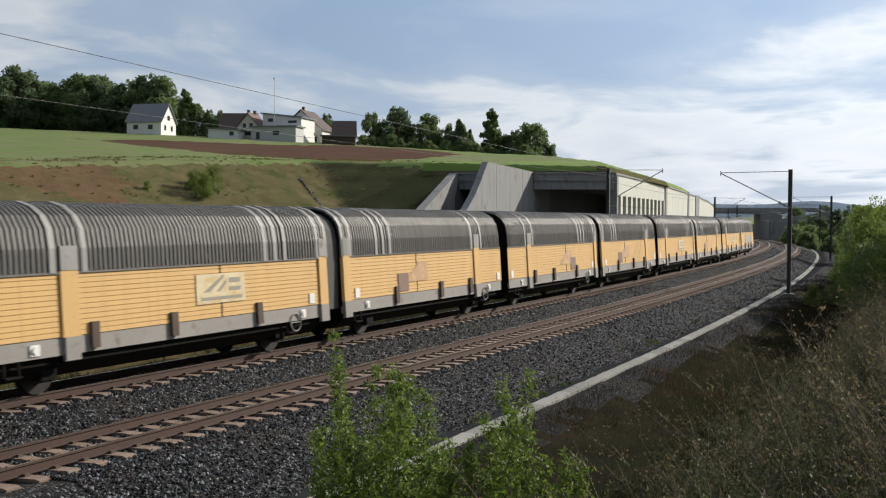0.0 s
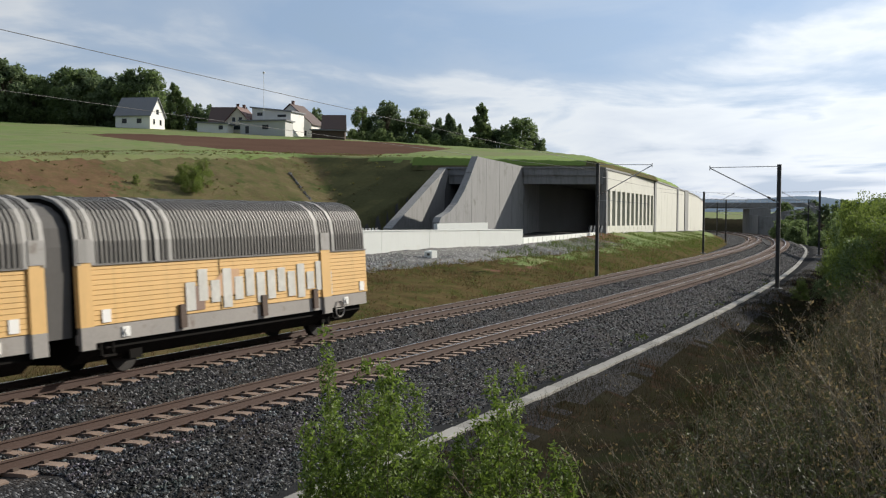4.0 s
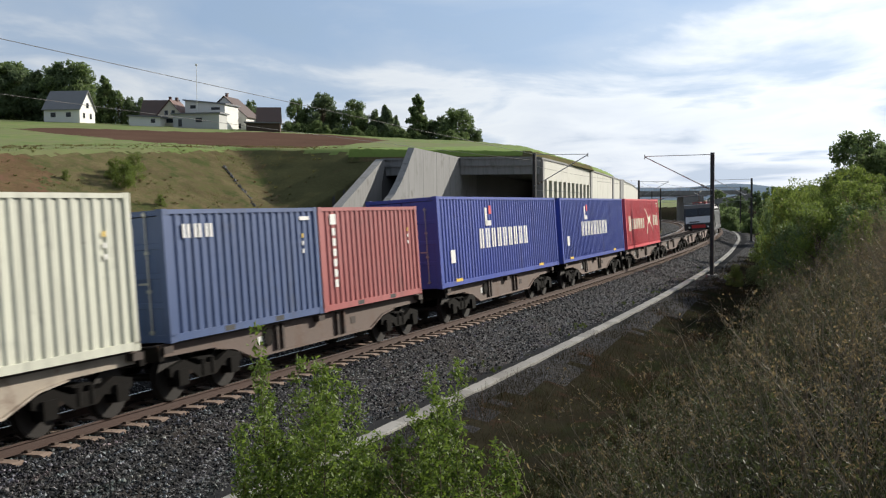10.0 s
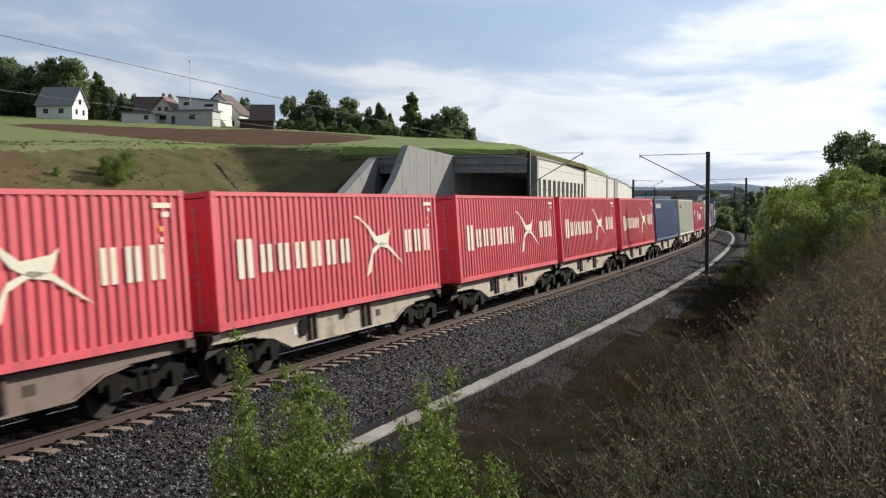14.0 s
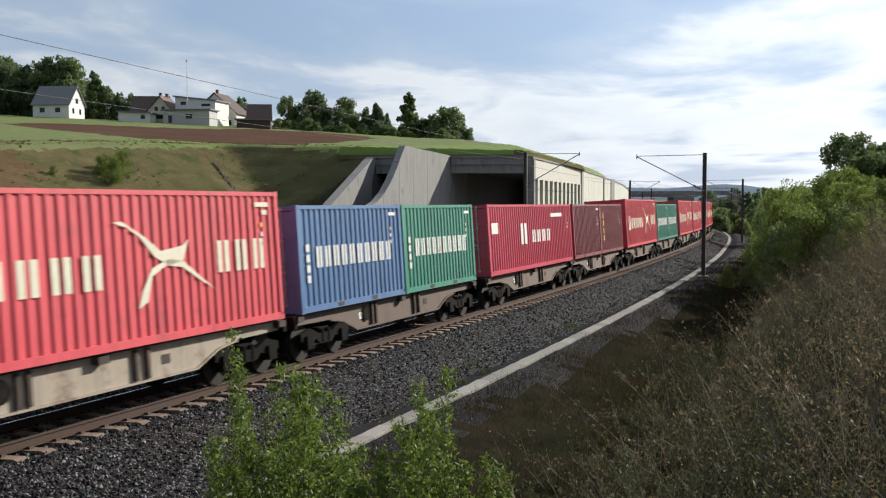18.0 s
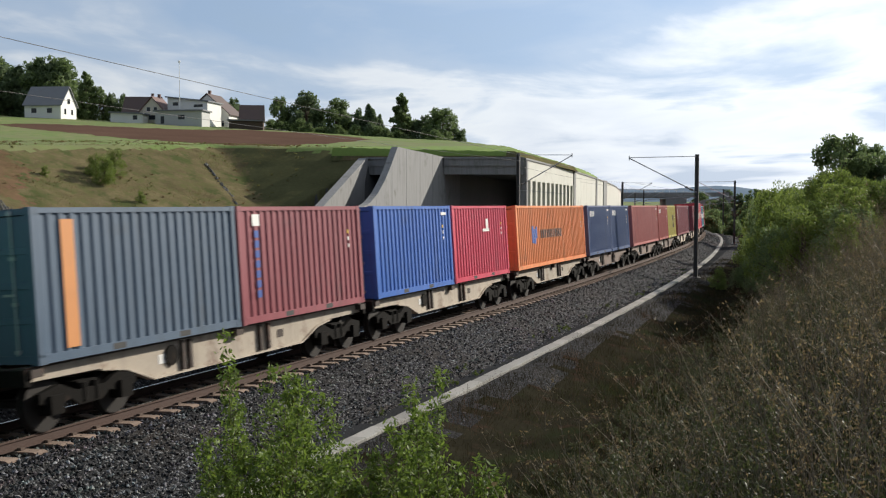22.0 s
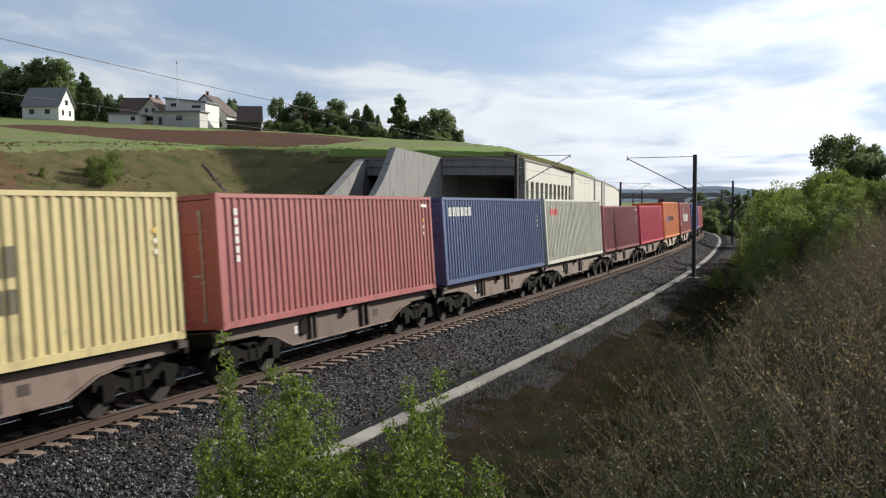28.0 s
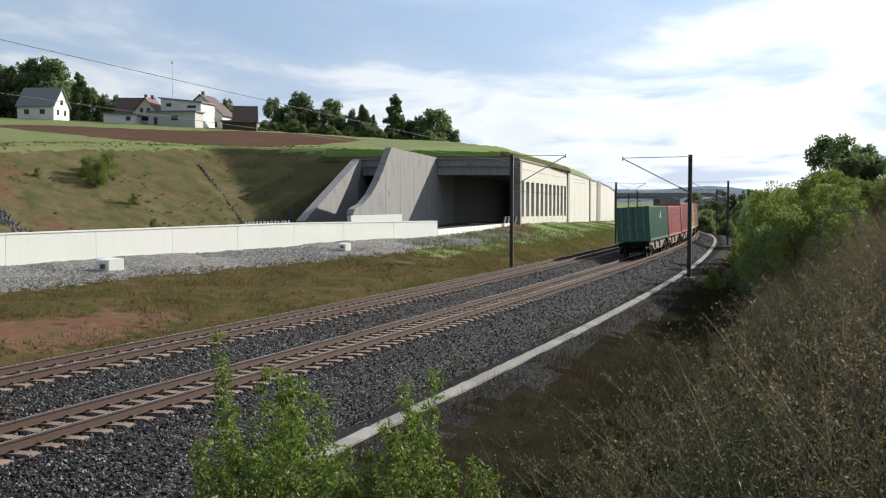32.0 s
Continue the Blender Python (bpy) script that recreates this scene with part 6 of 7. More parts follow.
# ---- electric locomotive ----
SILVER = material("silver_loco_paint", (0.115, 0.119, 0.125), 0.55, 0.12, vary=0.12, scale=0.6, grain=8, bump=0.03, stain=(0.2, 0.175, 0.15), stain_at=0.6, streak=0.4)
CAB_BLACK = material("black_cab_paint", (0.02, 0.02, 0.024), 0.35, vary=0.15, bump=0.02)
LOCO_RED = material("red_loco_paint", (0.5, 0.03, 0.03), 0.45, vary=0.1)
LOCO_LETTER = material("worn_grey_lettering", (0.36, 0.36, 0.36), 0.7, vary=0.3, scale=8)
LOCO_WHITE = material("white_loco_panel", (0.62, 0.63, 0.66), 0.45, vary=0.06)
ROOF_GEAR = material("roof_gear_red", (0.36, 0.08, 0.07), 0.6, vary=0.2)
SILVER_RIB = material("silver_side_rib", (0.165, 0.17, 0.175), 0.34, 0.6, vary=0.06, scale=0.6, grain=8, bump=0.02)
EQUIP_GREY = material("grey_equipment_box", (0.085, 0.083, 0.08), 0.75, vary=0.2, scale=1.2, grain=12, stain=(0.09, 0.075, 0.06), stain_at=0.55)


def locomotive():
    ob = thing("electric_locomotive", "silver-grey electric locomotive with black cab ends and ribbed sides", "locomotive")
    half = 9.25
    # body shell between the cabs
    side = [(-1.47, 1.12), (-1.49, 2.0), (-1.47, 2.95), (-1.38, 3.3), (-1.0, 3.72), (1.0, 3.72), (1.38, 3.3), (1.47, 2.95), (1.49, 2.0), (1.47, 1.12)]
    part("body_shell", Shape().prism(side, "x", -7.1, 7.1), SILVER, ob)
    for k in range(10):
        z = 1.62 + k * 0.142
        for sy in (-1, 1):
            part("side_rib", Shape().prism([(sy * 1.48, z), (sy * 1.51, z + 0.004), (sy * 1.516, z + 0.05), (sy * 1.51, z + 0.1), (sy * 1.48, z + 0.104)], "x", -5.7, 5.9), SILVER_RIB, ob)
    for sy in (-1, 1):
        part("roof_gutter", Shape().box(-7.0, 7.0, sy * 1.46 - 0.02, sy * 1.46 + 0.04, 3.08, 3.12), UNDER, ob, "dark rain gutter")
        for k in range(13):
            part("roof_clip", Shape().box(-6.0 + k * 1.0 - 0.04, -6.0 + k * 1.0 + 0.04, sy * 1.46 - 0.03, sy * 1.46 + 0.05, 3.1, 3.22), UNDER, ob)
        for x in (-6.0, -2.6, 2.5, 5.9):
            part("notice_plate", Shape().box(x - 0.07, x + 0.07, sy * 1.49, sy * 1.497, 1.26, 1.38), MARK, ob, "small pale notice")
        for x in (-6.9, 6.9):
            st = Shape().box(x - 0.2, x + 0.2, sy * 1.4 - 0.12, sy * 1.4 + 0.06, 0.42, 0.46).box(x - 0.2, x + 0.2, sy * 1.4 - 0.12, sy * 1.4 + 0.06, 0.7, 0.74)
            st.box(x - 0.22, x - 0.19, sy * 1.42 - 0.02, sy * 1.42 + 0.02, 0.42, 0.98).box(x + 0.19, x + 0.22, sy * 1.42 - 0.02, sy * 1.42 + 0.02, 0.42, 0.98)
            part("cab_step", st, BLACK, ob, "black cab steps")
    for sx in (-1, 1):
        # cab: side walls silver, raked black nose
        cab = Shape()
        prof = [(7.1, 1.0), (9.2, 1.0), (9.2, 1.7), (8.5, 3.35), (8.0, 3.68), (7.1, 3.72)]
        cab.prism([(sx * a, b) for a, b in (prof if sx < 0 else prof[::-1])], "y", -1.44, 1.44)
        part("cab", cab, SILVER, ob, "silver cab side")
        nose = Shape()
        outline = [(9.26, 0.95), (9.26, 1.7), (8.56, 3.37), (8.02, 3.74), (7.4, 3.78), (7.4, 3.7), (7.98, 3.64), (8.46, 3.32), (9.16, 1.69), (9.16, 0.95)]
        nose.prism([(sx * a, b) for a, b in (outline if sx > 0 else outline[::-1])], "y", -1.46, 1.46)
        part("cab_front", nose, CAB_BLACK, ob, "black cab front and roof edge")
        slope = math.atan2(0.7, 1.67)
        m = Matrix.Translation((sx * 8.735, 0, 2.97)) @ Euler((0, -sx * slope, 0)).to_matrix().to_4x4()
        for sy in (-1, 1):
            part("windscreen", Shape().box(-0.02, 0.02, sy * 0.64 - 0.58, sy * 0.64 + 0.58, -0.4, 0.4), GLASS, ob, "dark windscreen", at=m)
            part("wiper", Shape().tube((sx * 0.03, sy * 0.3, -0.42), (sx * 0.03, sy * 0.85, 0.05), 0.012, 6), BLACK, ob, at=m)
            part("headlight", Shape().disc((sx * 9.28, sy * 0.95, 1.42), (1, 0, 0), 0.1, 0.05, 16), MARK, ob, "round headlight")
            part("buffer", Shape().tube((sx * 9.2, sy * 0.87, 1.03), (sx * 9.62, sy * 0.87, 1.03), 0.11, 12).disc((sx * 9.66, sy * 0.87, 1.03), (1, 0, 0), 0.26, 0.06, 20), UNDER, ob, "steel buffer")
            part("side_window", Shape().box(sx * 7.75 - 0.3, sx * 7.75 + 0.3, sy * 1.452 - 0.01, sy * 1.452 + 0.01, 2.35, 3.05), GLASS, ob, "cab side window")
            door = part("cab_door", Shape().box(sx * 6.75 - 0.33, sx * 6.75 + 0.33, sy * 1.492 - 0.012, sy * 1.492 + 0.012, 1.25, 3.1), SILVER, ob)
            for hx in (-0.45, 0.45):
                part("grab_rail", Shape().tube((sx * 6.75 + hx, sy * 1.56, 1.3), (sx * 6.75 + hx, sy * 1.56, 2.6), 0.022, 6), BLACK, door)
        m2 = Matrix.Translation((sx * 9.06, 0, 2.2)) @ Euler((0, -sx * slope, 0)).to_matrix().to_4x4()
        part("front_panel", Shape().box(-0.014, 0.014, -1.3, 1.3, -0.4, 0.34), LOCO_WHITE, ob, "white panel under the windscreen", at=m2)
        part("number_bar", Shape().box(-0.024, 0.024, -0.1, 0.95, -0.32, -0.2), MARK_BLACK, ob, at=m2)
        part("red_panel", Shape().box(sx * 9.27 - 0.012, sx * 9.27 + 0.012, -0.7, 0.7, 1.32, 1.66), LOCO_RED, ob)
        part("snow_plough", Shape().prism([(sx * 9.15, 0.25), (sx * 9.3, 0.25), (sx * 9.2, 0.8), (sx * 9.05, 0.8)][::sx], "y", -1.25, 1.25), UNDER, ob)
        part("coupling", Shape().tube((sx * 9.2, 0, 1.0), (sx * 9.6, 0, 0.95), 0.06).box(sx * 9.6 - 0.06, sx * 9.6 + 0.06, -0.08, 0.08, 0.75, 1.05), UNDER, ob)
        # pantograph
        px = sx * 5.2
        raised = sx < 0
        pan = part("pantograph", Shape().box(px - 0.9, px + 0.9, -0.7, 0.7, 3.98, 4.05), ROOF_GEAR, ob, "red-framed roof pantograph")
        kx, kz = (px - 1.2, 5.0) if raised else (px - 0.95, 4.2)
        tx, tz = (px + 0.35, 5.55) if raised else (px + 0.9, 4.3)
        part("lower_arm", Shape().tube((px + 0.7, 0, 4.05), (kx, 0, kz), 0.045, 8), STEEL_DARK, pan)
        for sy in (-0.25, 0.25):
            part("upper_arm", Shape().tube((kx, sy * 0.4, kz), (tx, sy * 2, tz), 0.022, 6), STEEL_DARK, pan)
        part("contact_shoe", Shape().tube((tx - 0.15, -0.85, tz), (tx - 0.15, 0.85, tz), 0.03, 6).tube((tx + 0.15, -0.85, tz), (tx + 0.15, 0.85, tz), 0.03, 6).tube((tx, 0.8, tz), (tx, 1.0, tz - 0.2), 0.02, 6).tube((tx, -0.8, tz), (tx, -1.0, tz - 0.2), 0.02, 6), STEEL_DARK, pan)
        for ix in (-0.75, 0.75):
            for iy in (-0.6, 0.6):
                sh = Shape()
                for q in range(3):
                    sh.disc((px + ix, iy, 3.78 + q * 0.07), (0, 0, 1), 0.09, 0.045, 10)
                part("insulator", sh, ROOF_GEAR, ob, "brown-red insulator")
    for x0, x1 in ((-4.6, -3.3), (-3.2, -1.9), (3.6, 4.4), (4.5, 5.3)):
        for sy in (-1, 1):
            m = Matrix.Translation((0, sy * 1.19, 3.53)) @ Euler((sy * 0.84, 0, 0)).to_matrix().to_4x4()
            part("roof_grille", Shape().box(x0, x1, -0.22, 0.22, -0.01, 0.03), UNDER, ob, at=m)
    part("roof_bar", Shape().tube((-3.6, 0.3, 4.0), (3.6, 0.3, 4.0), 0.04, 8).tube((-3.6, -0.35, 4.02), (3.6, -0.35, 4.02), 0.03, 8).box(-2.9, 2.9, -0.55, 0.55, 3.72, 3.86), ROOF_GEAR, ob, "red roof busbars")
    part("underframe", Shape().box(-9.0, 9.0, -1.4, 1.4, 0.95, 1.14), SILVER, ob, "grey sole bar")
    part("roof_fairing", Shape().prism([(-1.25, 3.44), (-1.0, 3.76), (-0.9, 3.8), (-0.9, 3.7)], "x", -6.9, 6.9), EQUIP_GREY, ob)
    for x0, x1, z0, m_ in ((-2.95, -2.0, 0.42, EQUIP_GREY), (-1.9, -1.2, 0.6, UNDER), (-1.1, -0.75, 0.5, EQUIP_GREY), (-0.6, -0.1, 0.4, EQUIP_GREY), (0.05, 0.5, 0.55, UNDER), (0.7, 1.7, 0.36, EQUIP_GREY), (1.85, 2.1, 0.6, GALV), (2.2, 2.9, 0.45, UNDER)):
        part("equipment_box", Shape().box(x0, x1, -1.36, 1.36, z0, 0.95), m_, ob)
    for x0, x1, z0, z1 in ((-0.9, -0.6, 1.44, 1.54), (-0.5, -0.25, 1.44, 1.54), (-0.15, 0.2, 1.44, 1.54), (0.35, 0.7, 1.44, 1.54), (-1.3, 1.1, 1.3, 1.36), (-0.2, 0.25, 1.17, 1.24), (4.2, 4.75, 1.4, 1.48), (3.6, 3.9, 1.32, 1.46), (4.9, 5.3, 1.36, 1.42)):
        part("lettering_bar", Shape().box(x0, x1, -1.497, -1.488, z0, z1), LOCO_LETTER, ob)
    for bx in (-4.95, 4.95):
        sh = Shape()
        for y in (-1.05, 1.05):
            sh.prism([(-2.1, 0.6), (-2.1, 0.78), (2.1, 0.78), (2.1, 0.6), (1.0, 0.42), (-1.0, 0.42)], "y", y - 0.07, y + 0.07)
            for wx in (-1.45, 1.45):
                sh.box(wx - 0.2, wx + 0.2, y - 0.16, y + 0.16, 0.42, 0.82)
                for k in (-0.32, 0.32):
                    sh.tube((wx + k, y, 0.5), (wx + k, y, 0.95), 0.09, 8)
            sh.tube((-0.7, y * 1.15, 0.5), (0.7, y * 1.15, 0.9), 0.05, 8)
        b = part("bogie", sh, UNDER, ob, "dark four-wheel bogie", at=Matrix.Translation((bx, 0, 0)))
        for wx in (-1.45, 1.45):
            part("wheelset", WHEELSET_MESH, None, b, at=Matrix.Translation((wx, 0, 0.1)) @ Matrix.Scale(1.0, 4))
    return ob


# ---- closed car-carrying wagons ----
YELLOW_SIDE = material("faded_yellow_paint", (0.66, 0.41, 0.15), 0.65, vary=0.09, scale=0.5, grain=8, bump=0.04, per=0.12, stain=(0.5, 0.27, 0.11), stain_at=0.62, streak=0.22)
HOOD = material("grey_hood_sheet", (0.135, 0.128, 0.118), 0.5, 0.2, vary=0.12, scale=0.6, grain=12, per=0.6, stain=(0.13, 0.1, 0.085), stain_at=0.6)
HOOD_PALE = material("pale_hood_band", (0.27, 0.262, 0.25), 0.6, 0.2, vary=0.14, scale=1.0, grain=10, stain=(0.15, 0.125, 0.105), stain_at=0.56, streak=0.5)
BELLOWS = material("grey_gangway_cover", (0.085, 0.08, 0.076), 0.85, vary=0.15, scale=1.0, grain=8, streak=0.3)
EMBLEM_PALE = material("worn_pale_emblem", (0.66, 0.56, 0.36), 0.7, vary=0.2, scale=2.5, grain=9, stain=(0.6, 0.42, 0.18), stain_at=0.5)
SOLE = material("grimy_sole_bar", (0.3, 0.28, 0.26), 0.85, vary=0.2, scale=0.8, grain=14, stain=(0.16, 0.11, 0.085), stain_at=0.56)
EMBLEM_GREY = material("emblem_grey", (0.3, 0.27, 0.22), 0.7, vary=0.2, scale=3)
EMBLEM_GHOST = material("faded_emblem_paint", (0.5, 0.3, 0.17), 0.7, vary=0.15, scale=2, grain=12, stain=(0.6, 0.42, 0.2), stain_at=0.5)
PLATE_BROWN = material("dull_brown_plate", (0.22, 0.14, 0.105), 0.7, vary=0.15, scale=2)
GRAFFITI = material("silver_graffiti", (0.55, 0.54, 0.5), 0.5, vary=0.25, scale=2.5, grain=8)
WAGON_L = 12.3


def hood_outline(r=0.0):
    pts = [(-1.46 - r, 2.45), (-1.46 - r, 2.95)]
    for k in range(1, 10):
        a = math.pi * k / 10
        pts.append((-(1.46 + r) * math.copysign(abs(math.cos(a)) ** 0.75, math.cos(a)), 2.95 + (1.02 + r) * math.sin(a) ** 0.8))
    pts += [(1.46 + r, 2.95), (1.46 + r, 2.45)]
    return pts


def car_wagon_parts():
    half = WAGON_L / 2
    d = {}
    shell = Shape().prism(hood_outline(), "x", -half + 0.15, half - 0.15)
    d["hood_shell"] = shell.mesh("hood_shell", HOOD)
    rib = Shape()
    o = hood_outline(0.035)
    n = len(o)
    vs = [(x, y, z) for x in (-0.03, 0.03) for y, z in o]
    rib.add(vs, [(i, i + 1, i + 1 + n, i + n) for i in range(n - 1)])
    inner = hood_outline(-0.01)
    rib.add([(x, y, z) for x in (-0.03, 0.03) for y, z in inner] + vs, [(i, i + 2 * n, i + 1 + 2 * n, i + 1) for i in range(n - 1)] + [(i + n, i + 1 + n, i + 1 + 3 * n, i + 3 * n) for i in range(n - 1)])
    d["rib"] = rib.mesh("hood_rib", HOOD)
    band = Shape()
    o = hood_outline(0.05)
    vs = [(x, y, z) for x in (-0.075, 0.075) for y, z in o]
    inner = hood_outline(-0.01)
    band.add(vs, [(i, i + 1, i + 1 + n, i + n) for i in range(n - 1)])
    band.add([(x, y, z) for x in (-0.075, 0.075) for y, z in inner] + vs, [(i, i + 2 * n, i + 1 + 2 * n, i + 1) for i in range(n - 1)] + [(i + n, i + 1 + n, i + 1 + 3 * n, i + 3 * n) for i in range(n - 1)])
    d["band"] = band.mesh("hood_band", HOOD_PALE)
    board = Shape().prism([(-0.02, 0.0), (-0.02, 0.106), (0.004, 0.101), (0.007, 0.008), (0.0, 0.0)], "x", -half + 0.05, half - 0.05)
    d["board"] = board.mesh("side_board", YELLOW_SIDE)
    return d


CARW = car_wagon_parts()


def car_wagon(marked, tagged_side=False, joined_ahead=True):
    """Half of a close-coupled pair: one open dark end, one end with posts and a grey gangway cover."""
    label = "covered car-carrying wagon, yellow sides, grey ribbed hood" + (", large pale emblem" if marked else "") + (", graffiti on its side" if tagged_side else "")
    ob = thing("car_carrier_wagon", label, "freight wagon", group="yellow car-carrying wagons")
    half = WAGON_L / 2
    way = 1 if joined_ahead else -1
    X = lambda u: way * (u - half)      # u: metres from the open end
    part("hood_shell", CARW["hood_shell"], None, ob, "dark grey ribbed hood")
    x = -half + 0.25
    while x < half - 0.2:
        part("hood_rib", CARW["rib"], None, ob, at=Matrix.Translation((x, 0, 0)))
        x += 0.14
    for bx in (X(2.02), X(2.9), X(WAGON_L - 3.05), X(WAGON_L - 2.6), X(WAGON_L - 2.15), X(WAGON_L - 0.55), X(WAGON_L - 0.12)):
        part("hood_band", CARW["band"], None, ob, "pale band over the hood", at=Matrix.Translation((bx, 0, 0)))
    for sy in (-1, 1):
        for i in range(12):
            part("side_board", CARW["board"], None, ob, at=Matrix.Translation((0, sy * 1.455, 1.15 + i * 0.108)) @ Euler((0, 0, math.pi if sy > 0 else 0)).to_matrix().to_4x4() @ Matrix.Diagonal((1, -1, 1, 1)))
        part("sole_bar", Shape().box(-half + 0.1, half - 0.1, sy * 1.4 - 0.04, sy * 1.4 + 0.04, 0.78, 1.14), SOLE, ob, "grimy grey sole bar")
        for px, wide in ((X(2.46), 0.24), (X(WAGON_L - 0.3), 0.2)):
            part("pillar", Shape().box(px - wide, px + wide, sy * 1.475 - 0.035, sy * 1.475 + 0.035, 1.14, 2.5), YELLOW_SIDE, ob, "yellow side pillar")
            part("pillar_head", Shape().box(px - wide, px + wide, sy * 1.475 - 0.035, sy * 1.475 + 0.05, 2.5, 3.0), HOOD_PALE, ob, "grey pillar head against the hood")
        for px in (X(2.46), X(WAGON_L - 0.3)):
            part("pillar_foot", Shape().box(px - 0.2, px + 0.2, sy * 1.475 - 0.04, sy * 1.475 + 0.045, 0.66, 1.14), SOLE, ob, "worn grey pillar foot")
        for px in (-half + 1.35, half - 1.5):
            part("lamp_bracket", Shape().box(px - 0.12, px + 0.12, sy * 1.45 - 0.02, sy * 1.45 + 0.02, 0.84, 1.06).tube((px, sy * 1.45, 0.95), (px, sy * 1.5, 0.95), 0.08, 10), MARK, ob, "small pale lamp disc")
            part("step", Shape().box(px + 0.35, px + 0.75, sy * 1.38 - 0.06, sy * 1.38 + 0.1, 0.46, 0.5).box(px + 0.35, px + 0.39, sy * 1.4 - 0.02, sy * 1.4 + 0.02, 0.46, 0.8).box(px + 0.71, px + 0.75, sy * 1.4 - 0.02, sy * 1.4 + 0.02, 0.46, 0.8), UNDER, ob)
        part("board_seam", Shape().box(X(7.4) - 0.02, X(7.4) + 0.02, sy * 1.462 - 0.006, sy * 1.462 + 0.006, 1.16, 2.45), UNDER, ob)
        part("top_rail", Shape().box(-half + 0.05, half - 0.05, sy * 1.47 - 0.025, sy * 1.47 + 0.025, 2.43, 2.47), HOOD, ob)
        if not marked:
            part("hatch_plate", Shape().box(X(8.4) - 0.36, X(8.4) + 0.36, sy * 1.476 - 0.008, sy * 1.476 + 0.008, 1.22, 1.8), PLATE_BROWN, ob, "dull brown square plate")
        ring = Shape()
        for a in range(14):
            t0, t1 = a * math.pi / 7, (a + 1) * math.pi / 7
            ring.tube((-half + 1.75 + 0.24 * math.cos(t0), sy * 1.47, 0.74 + 0.24 * math.sin(t0)), (-half + 1.75 + 0.24 * math.cos(t1), sy * 1.47, 0.74 + 0.24 * math.sin(t1)), 0.02, 5)
        part("brake_wheel", ring.tube((-half + 1.51, sy * 1.47, 0.74), (-half + 1.99, sy * 1.47, 0.74), 0.015, 5), SOLE, ob)
        for px in (X(3.1), X(8.9), X(5.6)):
            part("rubber_stop", Shape().box(px - 0.11, px + 0.11, sy * 1.49 - 0.04, sy * 1.49 + 0.04, 0.85, 1.4), CLIP, ob)
        for px in (X(0.4), X(WAGON_L - 0.9)):
            part("label_plate", Shape().box(px - 0.13, px + 0.13, sy * 1.475 - 0.012, sy * 1.475 + 0.012, 1.2, 1.48), MARK, ob)
    for sx in (-1, 1):
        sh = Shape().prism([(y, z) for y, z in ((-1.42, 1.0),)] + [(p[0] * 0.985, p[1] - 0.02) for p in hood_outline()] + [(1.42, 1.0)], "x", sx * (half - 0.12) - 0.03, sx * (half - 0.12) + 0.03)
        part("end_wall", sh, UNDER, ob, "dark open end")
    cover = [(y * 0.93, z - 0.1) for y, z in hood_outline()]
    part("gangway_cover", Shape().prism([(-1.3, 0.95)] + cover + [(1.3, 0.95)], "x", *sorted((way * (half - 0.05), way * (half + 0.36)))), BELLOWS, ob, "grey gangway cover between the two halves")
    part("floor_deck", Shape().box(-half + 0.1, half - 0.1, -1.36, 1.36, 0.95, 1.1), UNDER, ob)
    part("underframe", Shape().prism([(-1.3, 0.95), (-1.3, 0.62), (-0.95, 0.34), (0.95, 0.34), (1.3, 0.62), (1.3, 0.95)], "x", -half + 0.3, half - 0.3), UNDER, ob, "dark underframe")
    part("drawbar", Shape().tube((-half - 0.2, 0, 0.9), (half + 0.2, 0, 0.9), 0.1, 8), UNDER, ob)
    for wx in (-half + 2.1, half - 2.1):
        part("wheelset", WHEELSET_MESH, None, ob, at=Matrix.Translation((wx, 0, 0)))
        for y in (-1.05, 1.05):
            part("axle_box", Shape().box(wx - 0.2, wx + 0.2, y - 0.12, y + 0.12, 0.3, 0.62).box(wx - 0.7, wx + 0.7, y - 0.06, y + 0.06, 0.62, 0.7), UNDER, ob)
    if marked:
        e = X(7.4)
        part("emblem_plate", Shape().box(e - 0.95, e + 0.95, 1.476, 1.482, 1.5, 2.22), EMBLEM_PALE, ob, "pale worn emblem plate")
        for pts in (((e + 0.7, 1.78), (e + 0.45, 1.78), (e - 0.1, 2.12), (e - 0.1, 2.2)), ((e + 0.2, 1.78), (e + 0.05, 1.78), (e - 0.2, 1.98), (e - 0.2, 2.06)), ((e - 0.3, 1.78), (e - 0.75, 1.78), (e - 0.75, 1.88), (e - 0.3, 1.88)), ((e - 0.3, 1.98), (e - 0.75, 1.98), (e - 0.75, 2.1), (e - 0.3, 2.1)), ((e + 0.8, 1.58), (e - 0.8, 1.58), (e - 0.8, 1.66), (e + 0.8, 1.66))):
            part("emblem_bar", Shape().prism([(x, z) for x, z in pts], "y", 1.482, 1.486), EMBLEM_GREY, ob, "dull grey emblem shape")
    else:
        e = X(7.4)
        part("faded_emblem", Shape().prism([(e + 0.9, 1.5), (e - 0.8, 1.5), (e - 0.8, 2.15), (e - 0.2, 2.15)], "y", 1.474, 1.479), EMBLEM_GHOST, ob, "faded reddish triangular emblem")
    if tagged_side:
        sh = Shape()
        for i in range(14):
            sh.box(-4.0 + i * 0.48, -3.65 + i * 0.48, 1.478, 1.488, 1.2 + 0.25 * math.sin(i * 2.2) ** 2, 2.2 - 0.3 * math.cos(i * 1.7) ** 2)
        part("graffiti", sh, GRAFFITI, ob, "silvery graffiti patches")
    return ob

